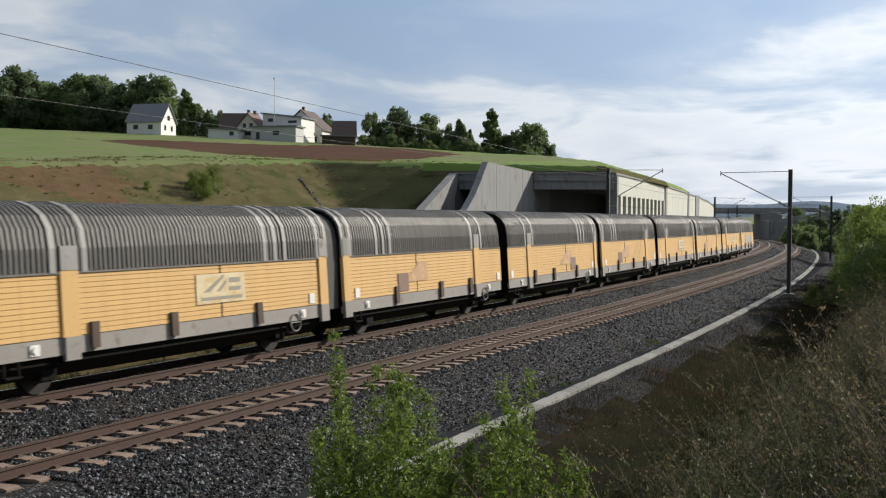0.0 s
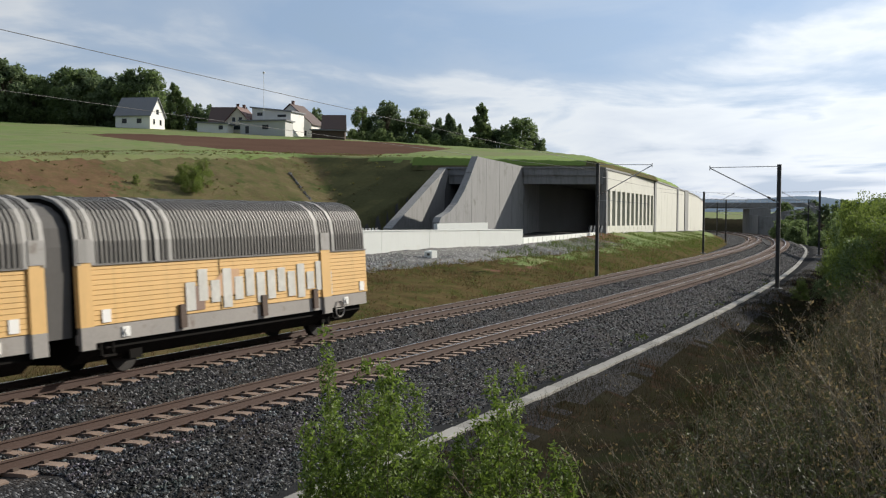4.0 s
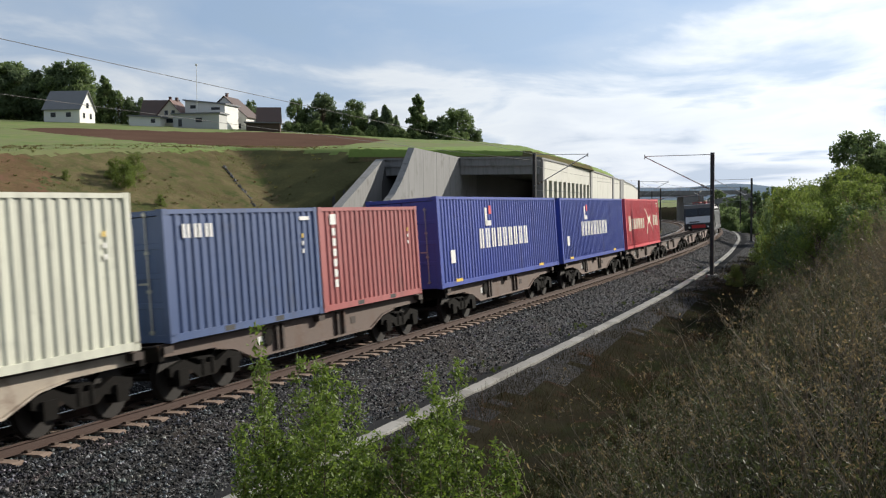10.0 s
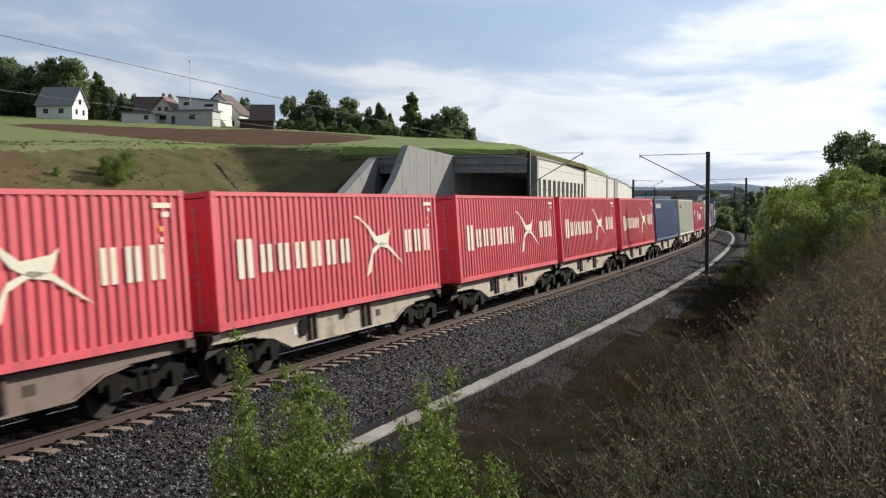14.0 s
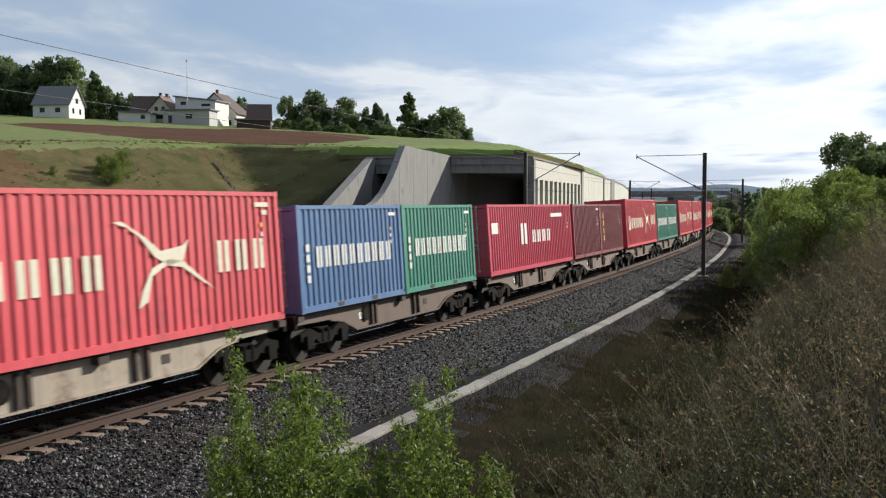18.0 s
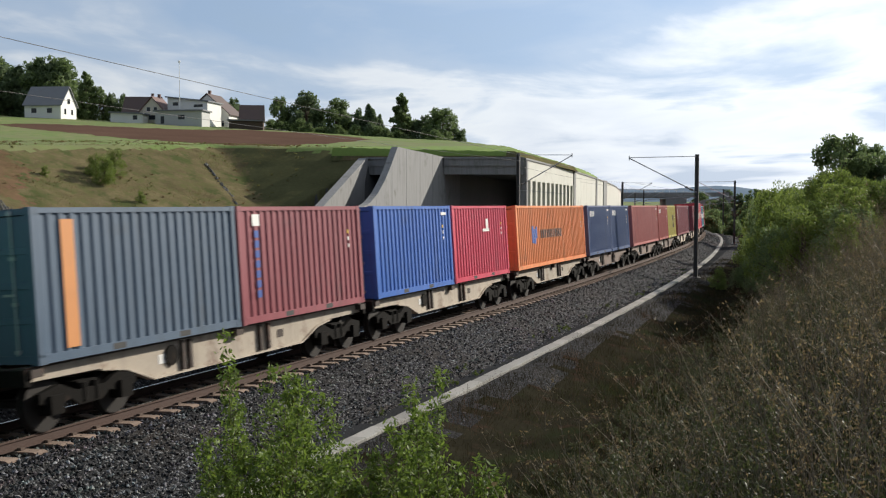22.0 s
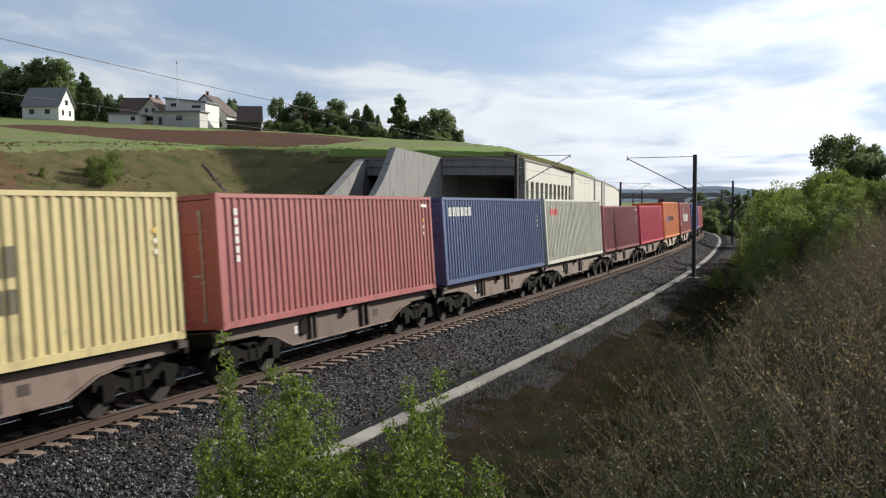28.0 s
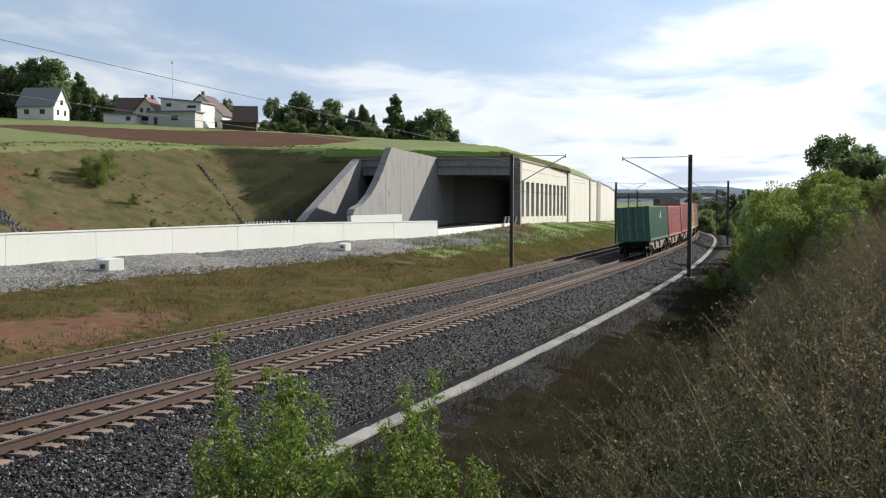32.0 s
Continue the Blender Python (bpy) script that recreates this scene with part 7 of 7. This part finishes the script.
# ---- saplings in front of the camera ----
STEM = material("sapling_stem", (0.09, 0.07, 0.04), 0.8, vary=0.3)
DRY_STEM = material("dry_stalk", (0.185, 0.158, 0.118), 0.9, vary=0.4, scale=1.5, grain=10)
DRY_LEAF = leaf_material("dry_weed_leaves", (0.142, 0.124, 0.085), 0.95, 0.3)
GRASS_BLADE = leaf_material("grass_blades", (0.075, 0.07, 0.028), 0.5, 0.08)
GRASS_BROWN = leaf_material("brown_grass_blades", (0.085, 0.058, 0.032), 0.5, 0.05)
# Verge blades carry the same shade in their colour as the soil.
VERGE_BLADE = leaf_material("shade_dark_verge_blades", (0.022, 0.02, 0.011), 0.5, 0.03)
VERGE_GREEN = leaf_material("shade_dark_green_blades", (0.036, 0.044, 0.017), 0.5, 0.05)
TAN_BLADE = leaf_material("straw_blades", (0.13, 0.1, 0.05), 0.4, 0.08)
WEED_GREEN = leaf_material("dull_weed_leaves", (0.046, 0.062, 0.03), 0.9, 0.5)
GRASS_GREEN = leaf_material("green_grass_blades", (0.09, 0.13, 0.035), 0.45, 0.1)
SLOPE_BLADE = leaf_material("faded_slope_blades", (0.15, 0.135, 0.066), 0.5, 0.08)
SLOPE_GREEN = leaf_material("soft_green_slope_blades", (0.13, 0.15, 0.06), 0.5, 0.08)


def sapling(depth, bearing, tip_z, spread, leaves, seed, leaf=0.026):
    """A young birch-like shoot: thin stem, ascending twigs, small bright leaves."""
    rnd = np.random.default_rng(seed)
    x, y = bearing * depth, depth
    z0 = land_z(x, y)
    h = tip_z - z0
    ob = thing("sapling", "bright green leafy sapling growing on the bank", "sapling", group="saplings on the bank", at=Matrix.Translation((x, y, z0)))
    bend = rnd.normal(0, 0.07, 2)
    mid = lambda t: np.array((bend[0] * t * t * 1.5, bend[1] * t * t * 1.5, h * t))
    st = Shape()
    rings = [tuple(mid(i / 8) + np.array((math.cos(k * 1.2566), math.sin(k * 1.2566), 0)) * 0.014 * (1.02 - i / 8)) for i in range(9) for k in range(5)]
    st.add(rings, [(i * 5 + k, i * 5 + (k + 1) % 5, i * 5 + 5 + (k + 1) % 5, i * 5 + 5 + k) for i in range(8) for k in range(5)])
    part("stem", st, STEM, ob, "thin brown stem")
    tw = Shape()
    ends = []
    for i in range(34):
        t = 0.22 + 0.77 * (i + rnd.random()) / 34
        a = rnd.uniform(0, 6.28)
        r = spread * (1.1 - t) * rnd.uniform(0.3, 1.3) + 0.03
        p = mid(t)
        q = p + np.array((math.cos(a) * r, math.sin(a) * r, r * rnd.uniform(0.5, 1.2)))
        tw.tube(p, q, 0.004, 4, 0.002)
        ends.append((p, q))
    part("twig_tangle", tw, STEM, ob, kind="stuff")
    vs, fs = [], []
    for k in range(leaves):
        p, q = ends[k % len(ends)]
        f = rnd.uniform(0.1, 1.08)
        c = p + (q - p) * f + rnd.normal(0, 0.035, 3)
        a = rnd.normal(0, 1, 3)
        a /= np.linalg.norm(a)
        b = np.cross(a, rnd.normal(0, 1, 3))
        b /= np.linalg.norm(b)
        w = leaf * rnd.uniform(0.6, 1.3)
        o = len(vs)
        vs += [tuple(c - a * w), tuple(c + b * w * 0.36 - a * w * 0.2), tuple(c + a * w), tuple(c - b * w * 0.36 - a * w * 0.2)]
        fs.append((o, o + 1, o + 2, o + 3))
    part("foliage", Shape().add(vs, fs), LEAF_BIRCH, ob, "small bright green leaves")


def tip(y_share, depth):
    return EYE[2] - (y_share - 344) / 1900 * depth


def build_saplings():
    rnd = random.Random(12)
    shoots = [(410, 600, 0.12), (418, 652, 0.22), (445, 660, 0.24), (470, 668, 0.26), (498, 676, 0.24), (524, 684, 0.22), (543, 705, 0.2), (402, 735, 0.3), (440, 740, 0.34), (480, 745, 0.34), (520, 752, 0.3), (425, 800, 0.36), (470, 815, 0.36), (515, 820, 0.36), (400, 830, 0.3),
              (748, 648, 0.09), (740, 690, 0.13), (728, 730, 0.2), (700, 768, 0.26), (752, 762, 0.2), (775, 785, 0.18), (725, 795, 0.28), (640, 800, 0.26), (680, 815, 0.32), (600, 830, 0.24), (760, 825, 0.32), (800, 838, 0.24), (640, 852, 0.34), (700, 855, 0.36), (575, 790, 0.16), (836, 838, 0.12), (868, 852, 0.12), (345, 770, 0.09), (372, 800, 0.12), (335, 845, 0.12), (560, 850, 0.32)]
    for i, (px, py, sp) in enumerate(shoots):
        d = 8.3 + rnd.uniform(-0.9, 1.0)
        sapling(d, (px - 784) / 1900, tip(py, d), sp * 1.15, int(620 + 3700 * sp), 100 + i)


build_saplings()


# ---- shrubs along the bank ----
def build_shrubs():
    rnd = random.Random(31)
    kinds = [tree(2.6, 2.8, 41, LEAF_FRESH, "fresh green shrub on the railway bank", 7000, 0.05, 0.02, "bush", "shrub", "shrub"),
             tree(3.2, 2.6, 42, LEAF_FRESH, "tall fresh green shrub on the railway bank", 7000, 0.052, 0.04, "bush", "shrub", "shrub"),
             tree(2.2, 3.0, 43, LEAF_MID, "spreading dark green shrub on the railway bank", 6500, 0.05, 0.02, "bush", "shrub", "shrub")]
    for k, ob in enumerate(kinds):
        p = beside(58 + 4 * k, 10.5 + k)
        ob.matrix_basis = Matrix.Translation((p.x, p.y, land_z(p.x, p.y) - 0.1))
    for i in range(120):
        s = 26 + 130 * (i / 120) ** 1.25 + rnd.uniform(-1.5, 1.5)
        l = rnd.uniform(8.0, 18.5) if s > 38 else rnd.uniform(12.5, 19)
        p = beside(s, l)
        plant(kinds[rnd.choice((0, 0, 1, 1, 2))], p.x, p.y, rnd.uniform(0.65, 1.25), rnd.uniform(0, 6.28))
    for x, y, sc in ((15.8, 62.5, 0.5), (16.4, 58.0, 0.42), (17.8, 64.0, 0.7), (19.6, 66.8, 0.85), (18.4, 60.5, 0.7), (20.6, 63.0, 0.9), (22.6, 78.0, 0.75), (23.3, 73.0, 0.95), (20.5, 57.5, 0.85), (17.5, 54.5, 0.5), (24.2, 84.0, 0.8), (25.5, 92.0, 0.8), (23.0, 66.0, 1.0), (19.0, 52.0, 0.6), (21.5, 54.0, 0.8)):
        plant(kinds[rnd.choice((0, 1, 2))], x, y, sc, rnd.uniform(0, 6.28))
    # the tall hedge on the crest of the bank: bearing, distance, top above the eye
    for b, d, up_ in ((0.287, 86, 0.1), (0.292, 80, 0.5), (0.3, 76, 0.75), (0.302, 68, 0.75), (0.316, 66, 0.55), (0.33, 62, 0.6), (0.345, 58, 0.75), (0.36, 55, 0.85), (0.372, 52, 0.85), (0.384, 50, 0.6),
                      (0.3, 62, -0.3), (0.315, 58, -0.2), (0.335, 54, 0.0), (0.35, 50, 0.1), (0.366, 47, 0.15), (0.305, 60, -1.0), (0.31, 53, -0.8), (0.33, 48, -0.5), (0.398, 49, 0.1), (0.41, 47, -0.2)):
        x, y = b * d, d
        full = max(0.4, (EYE[2] + up_ - land_z(x, y)) / 2.75)
        wide = min(full, 1.2)
        plant(kinds[rnd.choice((0, 0, 1, 2))], x, y, wide, rnd.uniform(0, 6.28), tall=full / wide)
    # low bushes on the cutting slope
    for px, py, d, sc in ((172, 300, 108, 1.1), (190, 285, 112, 1.0), (155, 292, 109, 0.9), (235, 320, 106, 0.5), (270, 345, 101, 0.5), (300, 360, 100, 0.4), (65, 300, 104, 0.4)):
        x, y = (px - 784) / 1900 * d, d
        plant(kinds[0], x, y, sc, rnd.uniform(0, 6.28))


build_shrubs()


# ---- weeds and grass ----
def blades(name, label, spots, mat, seed, cat="grass"):
    """Thin upright blades; spots: (x, y, z, height, width)."""
    rnd = np.random.default_rng(seed)
    P = np.array(spots)
    n = len(P)
    a = rnd.uniform(0, 6.28, n)
    lean = rnd.normal(0, 0.55, (n, 2)) * P[:, 3:4]
    dx, dy = np.cos(a) * P[:, 4] / 2, np.sin(a) * P[:, 4] / 2
    v0 = np.stack([P[:, 0] - dx, P[:, 1] - dy, P[:, 2] - 0.03], 1)
    v1 = np.stack([P[:, 0] + dx, P[:, 1] + dy, P[:, 2] - 0.03], 1)
    v2 = np.stack([P[:, 0] + lean[:, 0], P[:, 1] + lean[:, 1], P[:, 2] + P[:, 3]], 1)
    V = np.stack([v0, v1, v2], 1).reshape(-1, 3)
    me = bpy.data.meshes.new(name)
    me.from_pydata(V.tolist(), [], np.arange(3 * n).reshape(-1, 3).tolist())
    me.materials.append(mat)
    thing(name, label, cat, kind="stuff", data=me)


def scatter(n, s0, s1, l0, l1, h0, h1, w0, w1, seed, power=1.0, mask=None):
    rnd = np.random.default_rng(seed)
    s = s0 + (s1 - s0) * rnd.random(n) ** power
    l = rnd.uniform(l0, l1, n)
    x = np.interp(s, LINE_S, LINE_X) + l * np.cos(np.interp(s, LINE_S, LINE_H))
    y = np.interp(s, LINE_S, LINE_Y) - l * np.sin(np.interp(s, LINE_S, LINE_H))
    z = land(x, y)
    clump = 0.55 + 0.45 * np.sin(x * 1.3 + 2 * np.sin(y * 0.9)) * np.sin(y * 1.1 + np.sin(x * 0.7))
    keep = rnd.random(n) < np.clip(clump + 0.25, 0.1, 1)
    far_enough = np.hypot(x, y) > 2.4
    keep &= far_enough
    if mask is not None:
        keep &= mask(s, l)
    return np.stack([x, y, z, rnd.uniform(h0, h1, n) * (0.6 + 0.5 * clump), rnd.uniform(w0, w1, n) * 1.0], 1)[keep]


def patchy(seed, share, size):
    """A mask that keeps uneven patches of ground, about size metres across."""
    r = np.random.default_rng(seed)
    ph = r.uniform(0, 6.28, 8)

    def keep(s, l):
        f = 2.0 / size
        v = np.sin(s * f + ph[0] + 1.7 * np.sin(l * f * 0.8 + ph[1])) + np.sin(l * f * 1.3 + ph[2] + 1.5 * np.sin(s * f * 0.7 + ph[3])) + 0.7 * np.sin((s + l) * f * 2.3 + ph[4])
        return v + r.normal(0, 0.5, np.shape(s)) > (1 - 2 * share) * 2.0
    return keep


def low_bank(s, l):
    return (-l - 7.4) / (-road_edge(s) - 7.4) < 0.63 + 0.03 * np.sin(s * 1.3)


def bare(s, l):
    return ((np.abs((-l - 7.4) / (-road_edge(s) - 7.4) - 0.26 - 0.02 * np.sin(s * 1.1)) < 0.045) & (s > 8) & (s < 18))


def both(*tests):
    def keep(s, l):
        out = np.ones(np.shape(s), bool)
        for f in tests:
            out &= f(s, l)
        return out
    return keep


def not_bare(s, l):
    return ~bare(s, l)


blades("verge_grass", "short brown grass beside the trough, coloured dark for the verge's shade", scatter(70000, -14, 75, 4.75, 11.5, 0.1, 0.36, 0.006, 0.016, 61, 1.5), VERGE_BLADE, 1)
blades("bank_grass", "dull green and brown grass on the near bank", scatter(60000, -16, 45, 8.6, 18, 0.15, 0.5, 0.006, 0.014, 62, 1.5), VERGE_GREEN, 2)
blades("far_bank_grass", "rough olive grass on the bank beyond the tracks", scatter(46000, -2, 100, -21.5, -8.2, 0.05, 0.22, 0.012, 0.035, 63, 1.0, both(low_bank, not_bare, patchy(5, 0.6, 3.0))), GRASS_BLADE, 3)
blades("far_bank_brown_grass", "brown dry grass on the bank beyond the tracks", scatter(34000, -2, 100, -21.5, -8.0, 0.05, 0.22, 0.012, 0.035, 64, 1.0, both(low_bank, not_bare, patchy(6, 0.4, 2.4))), GRASS_BROWN, 4)
blades("far_bank_straw", "pale straw tufts on the bank beyond the tracks", scatter(30000, -2, 100, -21.5, -8.0, 0.05, 0.2, 0.012, 0.035, 68, 1.0, both(low_bank, not_bare, patchy(7, 0.35, 2.0))), TAN_BLADE, 8)
blades("far_bank_green_tufts", "green grass tufts on the bank beyond the tracks", scatter(30000, 0, 100, -21.5, -8.0, 0.06, 0.24, 0.012, 0.035, 69, 0.8, both(low_bank, not_bare, patchy(8, 0.28, 2.6))), GRASS_GREEN, 9)
blades("green_bank_grass", "fresh green grass below the gallery", scatter(30000, 58, 180, -19, -9.0, 0.12, 0.4, 0.03, 0.07, 65, 1.0, both(lambda s, l: l > road_edge(s), patchy(9, 0.7, 4.0))), GRASS_GREEN, 5)
blades("slope_grass", "tufted thin grass on the cutting slope", scatter(44000, 20, 118, -82, -40, 0.04, 0.13, 0.03, 0.08, 66, 1.0, both(lambda s, l: l < cut_edge(s), patchy(10, 0.5, 5.0))), SLOPE_BLADE, 6)
blades("slope_straw", "dry straw-coloured grass on the cutting slope", scatter(34000, 20, 118, -82, -40, 0.04, 0.13, 0.03, 0.08, 70, 1.0, both(lambda s, l: l < cut_edge(s), patchy(11, 0.42, 4.0))), TAN_BLADE, 10)
blades("slope_green_tufts", "green weed patches on the cutting slope", scatter(30000, 20, 118, -82, -40, 0.05, 0.18, 0.04, 0.1, 71, 1.0, both(lambda s, l: l < cut_edge(s), patchy(12, 0.26, 6.0))), SLOPE_GREEN, 11)


def quad_mesh(name, quads, mat):
    me = bpy.data.meshes.new(name)
    q = np.asarray(quads).reshape(-1, 3)
    me.from_pydata(q.tolist(), [], np.arange(len(q)).reshape(-1, 4).tolist())
    me.materials.append(mat)
    return me


def strips(rnd, u, v, w):
    """Thin ribbons from u to v."""
    a = rnd.uniform(0, 6.28, len(u))
    side = np.stack([np.cos(a), np.sin(a), 0 * a], 1) * w
    return np.stack([u - side, u + side, v + side * 0.4, v - side * 0.4], 1)


def unit(v):
    return v / (np.linalg.norm(v, axis=-1, keepdims=True) + 1e-9)


def weed_field(name, label, spots, stem, leaf_mat, seed, twigs, leaves, leaf, reach, rise, bend):
    """Branching weeds: a bent stalk, ascending twigs, and many small leaves or seed heads along them."""
    rnd = np.random.default_rng(seed)
    base, h = spots[:, :3], spots[:, 3]
    n = len(h)
    tilt_ = np.stack([rnd.normal(bend, 0.24, n) * h, rnd.normal(0, 0.22, n) * h, h], 1)
    knee = base + tilt_ * np.array((0.3, 0.3, 0.55))
    top = base + tilt_
    quads = [strips(rnd, base, knee, 0.005), strips(rnd, knee, top, 0.0035)]
    t = rnd.uniform(0.15, 1.0, (n, twigs))
    low = t < 0.55
    u = np.where(low[..., None], base[:, None] + (knee - base)[:, None] * (t / 0.55)[..., None], knee[:, None] + (top - knee)[:, None] * ((t - 0.55) / 0.45)[..., None])
    a = rnd.uniform(0, 6.28, (n, twigs))
    r = rnd.uniform(0.3, 1.0, (n, twigs)) * (1.15 - 0.7 * t) * reach * (0.5 + 0.5 * h[:, None])
    v = u + np.stack([np.cos(a) * r, np.sin(a) * r, r * rnd.uniform(0.3, 1.0, (n, twigs)) * rise], -1)
    u, v = u.reshape(-1, 3), v.reshape(-1, 3)
    quads.append(strips(rnd, u, v, 0.0022))
    k = np.repeat(np.arange(len(u)), leaves)
    f = rnd.uniform(0.1, 1.1, len(k))[:, None]
    c = u[k] + (v[k] - u[k]) * f + rnd.normal(0, 0.018, (len(k), 3))
    d1 = unit(rnd.normal(0, 1, (len(k), 3)) + np.array((0, 0, 0.5)))
    d2 = unit(np.cross(d1, rnd.normal(0, 1, (len(k), 3))))
    w = leaf * rnd.uniform(0.5, 1.5, (len(k), 1))
    ob = thing(name, label, "weeds", kind="stuff", data=quad_mesh(name, np.concatenate(quads), stem))
    part("leaves", quad_mesh("leaves", np.stack([c - d1 * w, c + d2 * w * 0.4, c + d1 * w, c - d2 * w * 0.4], 1), leaf_mat), None, ob, kind="stuff")
    return ob


def bank_spots(n, s0, s1, l0, l1, h0, h1, seed, power, keep=None):
    p = scatter(n, s0, s1, l0, l1, h0, h1, 0.01, 0.01, seed, power, keep)
    near = (np.hypot(p[:, 0], p[:, 1]) < 3.6) | (p[:, 1] < 1.5) | ((p[:, 1] < 10) & (p[:, 0] / np.maximum(p[:, 1], 0.1) < 0.1))
    p = p[~near]
    s, l, _ = to_line(p[:, 0], p[:, 1])
    p[:, 3] *= np.clip((l - 7.9) / 3.0, 0.25, 1.0)
    return p


VERGE_FUZZ = leaf_material("faded_verge_blades", (0.085, 0.056, 0.042), 0.5, 0.05)
blades("verge_fuzz", "faded brown grass heads on the verge", scatter(16000, -10, 70, 5.2, 9.5, 0.2, 0.5, 0.005, 0.011, 91, 1.3, patchy(31, 0.4, 2.4)), VERGE_FUZZ, 21)
blades("verge_green_grass", "dark green grass patches on the verge", scatter(26000, -12, 50, 6.4, 10.5, 0.12, 0.42, 0.005, 0.012, 92, 1.5, patchy(32, 0.5, 2.8)), VERGE_GREEN, 22)
weed_field("dry_weeds", "tall dry brown weeds with thin branching stalks", bank_spots(2600, -17, 46, 11.0, 19.5, 0.9, 1.8, 81, 1.3), DRY_STEM, DRY_LEAF, 1, 10, 5, 0.012, 0.34, 1.3, -0.25)
weed_field("tall_dry_weeds", "head-high grey-brown weeds along the crest of the bank", bank_spots(1700, -12, 40, 13.2, 21, 1.2, 2.3, 84, 1.2), DRY_STEM, DRY_LEAF, 4, 16, 7, 0.013, 0.4, 1.5, -0.12)
weed_field("green_weeds", "low dull green leafy weeds on the near bank", bank_spots(7600, -17, 42, 8.2, 19, 0.4, 1.0, 82, 1.6, patchy(21, 0.75, 2.2)), DRY_STEM, WEED_GREEN, 2, 9, 10, 0.019, 0.3, 0.9, -0.1)
weed_field("brown_weeds", "knee-high brown fuzzy weeds on the near bank", bank_spots(2200, -10, 48, 9.6, 19, 0.5, 1.2, 83, 1.2, patchy(22, 0.5, 2.6)), DRY_STEM, DRY_LEAF, 3, 9, 6, 0.013, 0.3, 1.1, -0.2)


def tussocks(name, label, n, area, h, mat, seed, keep, leaf, reach):
    """Low clumps of rank grass and herbs."""
    p = scatter(n, *area, *h, 0.01, 0.01, seed, 1.0, keep)
    return weed_field(name, label, p, mat, mat, seed, 7, 11, leaf, reach, 0.7, 0.0)


OLIVE_LEAF = leaf_material("olive_tussock_leaves", (0.15, 0.16, 0.068), 0.5, 0.08)
BROWN_LEAF = leaf_material("brown_tussock_leaves", (0.16, 0.122, 0.072), 0.5, 0.08)
BANK_AREA, SLOPE_AREA = (-2, 100, -21.5, -8.4), (22, 112, -80, -42)
on_bank = both(low_bank, not_bare)
on_slope = lambda s, l: l < cut_edge(s) - 1
tussocks("olive_tussocks", "olive green grass tussocks on the bank beyond the tracks", 1900, BANK_AREA, (0.1, 0.34), OLIVE_LEAF, 201, both(on_bank, patchy(41, 0.5, 2.5)), 0.024, 0.34)
tussocks("brown_tussocks", "brown withered tussocks on the bank beyond the tracks", 2300, BANK_AREA, (0.1, 0.4), BROWN_LEAF, 202, both(on_bank, patchy(42, 0.55, 2.5)), 0.024, 0.36)
tussocks("slope_tussocks", "olive weeds scattered over the cutting slope", 700, SLOPE_AREA, (0.06, 0.16), OLIVE_LEAF, 203, both(on_slope, patchy(43, 0.42, 7.0)), 0.05, 0.7)
tussocks("slope_brown_tussocks", "brown withered weeds over the cutting slope", 500, SLOPE_AREA, (0.05, 0.14), BROWN_LEAF, 204, both(on_slope, patchy(44, 0.45, 6.0)), 0.05, 0.65)
tussocks("track_weeds", "small green weeds on the ballast shoulder beside the trough", 260, (0, 60, 2.6, 4.0), (0.06, 0.2), GRASS_GREEN, 205, patchy(45, 0.3, 3.0), 0.02, 0.16)

# ---- the two trains, and how they run ----
GOODS = []          # (thing, distance of its middle behind the reference)
loco = locomotive()
GOODS.append((loco, 49.2, 5.0, 0.0))
wagon_kinds = [skeleton_wagon("empty pale brown skeleton container wagon with rusty deck"), skeleton_wagon("pale worn skeleton wagon carrying containers", FRAME_PALE, False),
               skeleton_wagon("grimy brown skeleton wagon carrying containers", FRAME, False)]
used = set()
spots = [32.3, 19.1, 5.9]
group = []
for mid, length, height, color, label, style in LOAD:
    box = container(length, height, color, label, marks_for(style, length, height))
    if style == "sail":
        sail_emblem(box, length, height)
    GOODS.append((box, mid, 4.75, FLOOR_Z))
    group.append((mid, length))
i = 0
while i < len(group):
    mid, length = group[i]
    if length < 7 and i + 1 < len(group) and group[i + 1][1] < 7 and mid - group[i + 1][0] < 7:
        spots.append((mid + group[i + 1][0]) / 2)
        i += 2
    elif length < 7:
        spots.append(mid - 3.1)
        i += 1
    else:
        spots.append(mid)
        i += 1
for k, mid in enumerate(spots):
    kind_ = 0 if k < 3 else (1 if -490 < mid < -345 or -306 < mid < -275 or -165 < mid < -60 else 2)
    w = copy_thing(wagon_kinds[kind_], Matrix.Identity(4)) if kind_ in used else wagon_kinds[kind_]
    used.add(kind_)
    GOODS.append((w, mid, 4.75, 0.0))

CARS = []
protos = {}
for k in range(14):
    key = (k in (1, 3, 7), k == 0, k % 2 == 0)
    if key not in protos:
        protos[key] = w = car_wagon(*key)
    else:
        w = copy_thing(protos[key], Matrix.Identity(4))
    CARS.append((w, 98.65 - 13.03 * (k + 0.5)))


def goods_run(t):
    return 27.213 * (t - 8) + 0.0219 * (t - 8) ** 2


def motions():
    for ob, mid, half, up_ in GOODS:
        lift_ = Matrix.Translation((0, 0, up_))
        walk(ob, [(t, rail_pose(mid + goods_run(t), False, half) @ lift_) for t in range(33)])
    for ob, mid in CARS:
        walk(ob, [(t, rail_pose(mid - 22.08 * t, True, 4.0, True)) for t in range(33)])


motions()
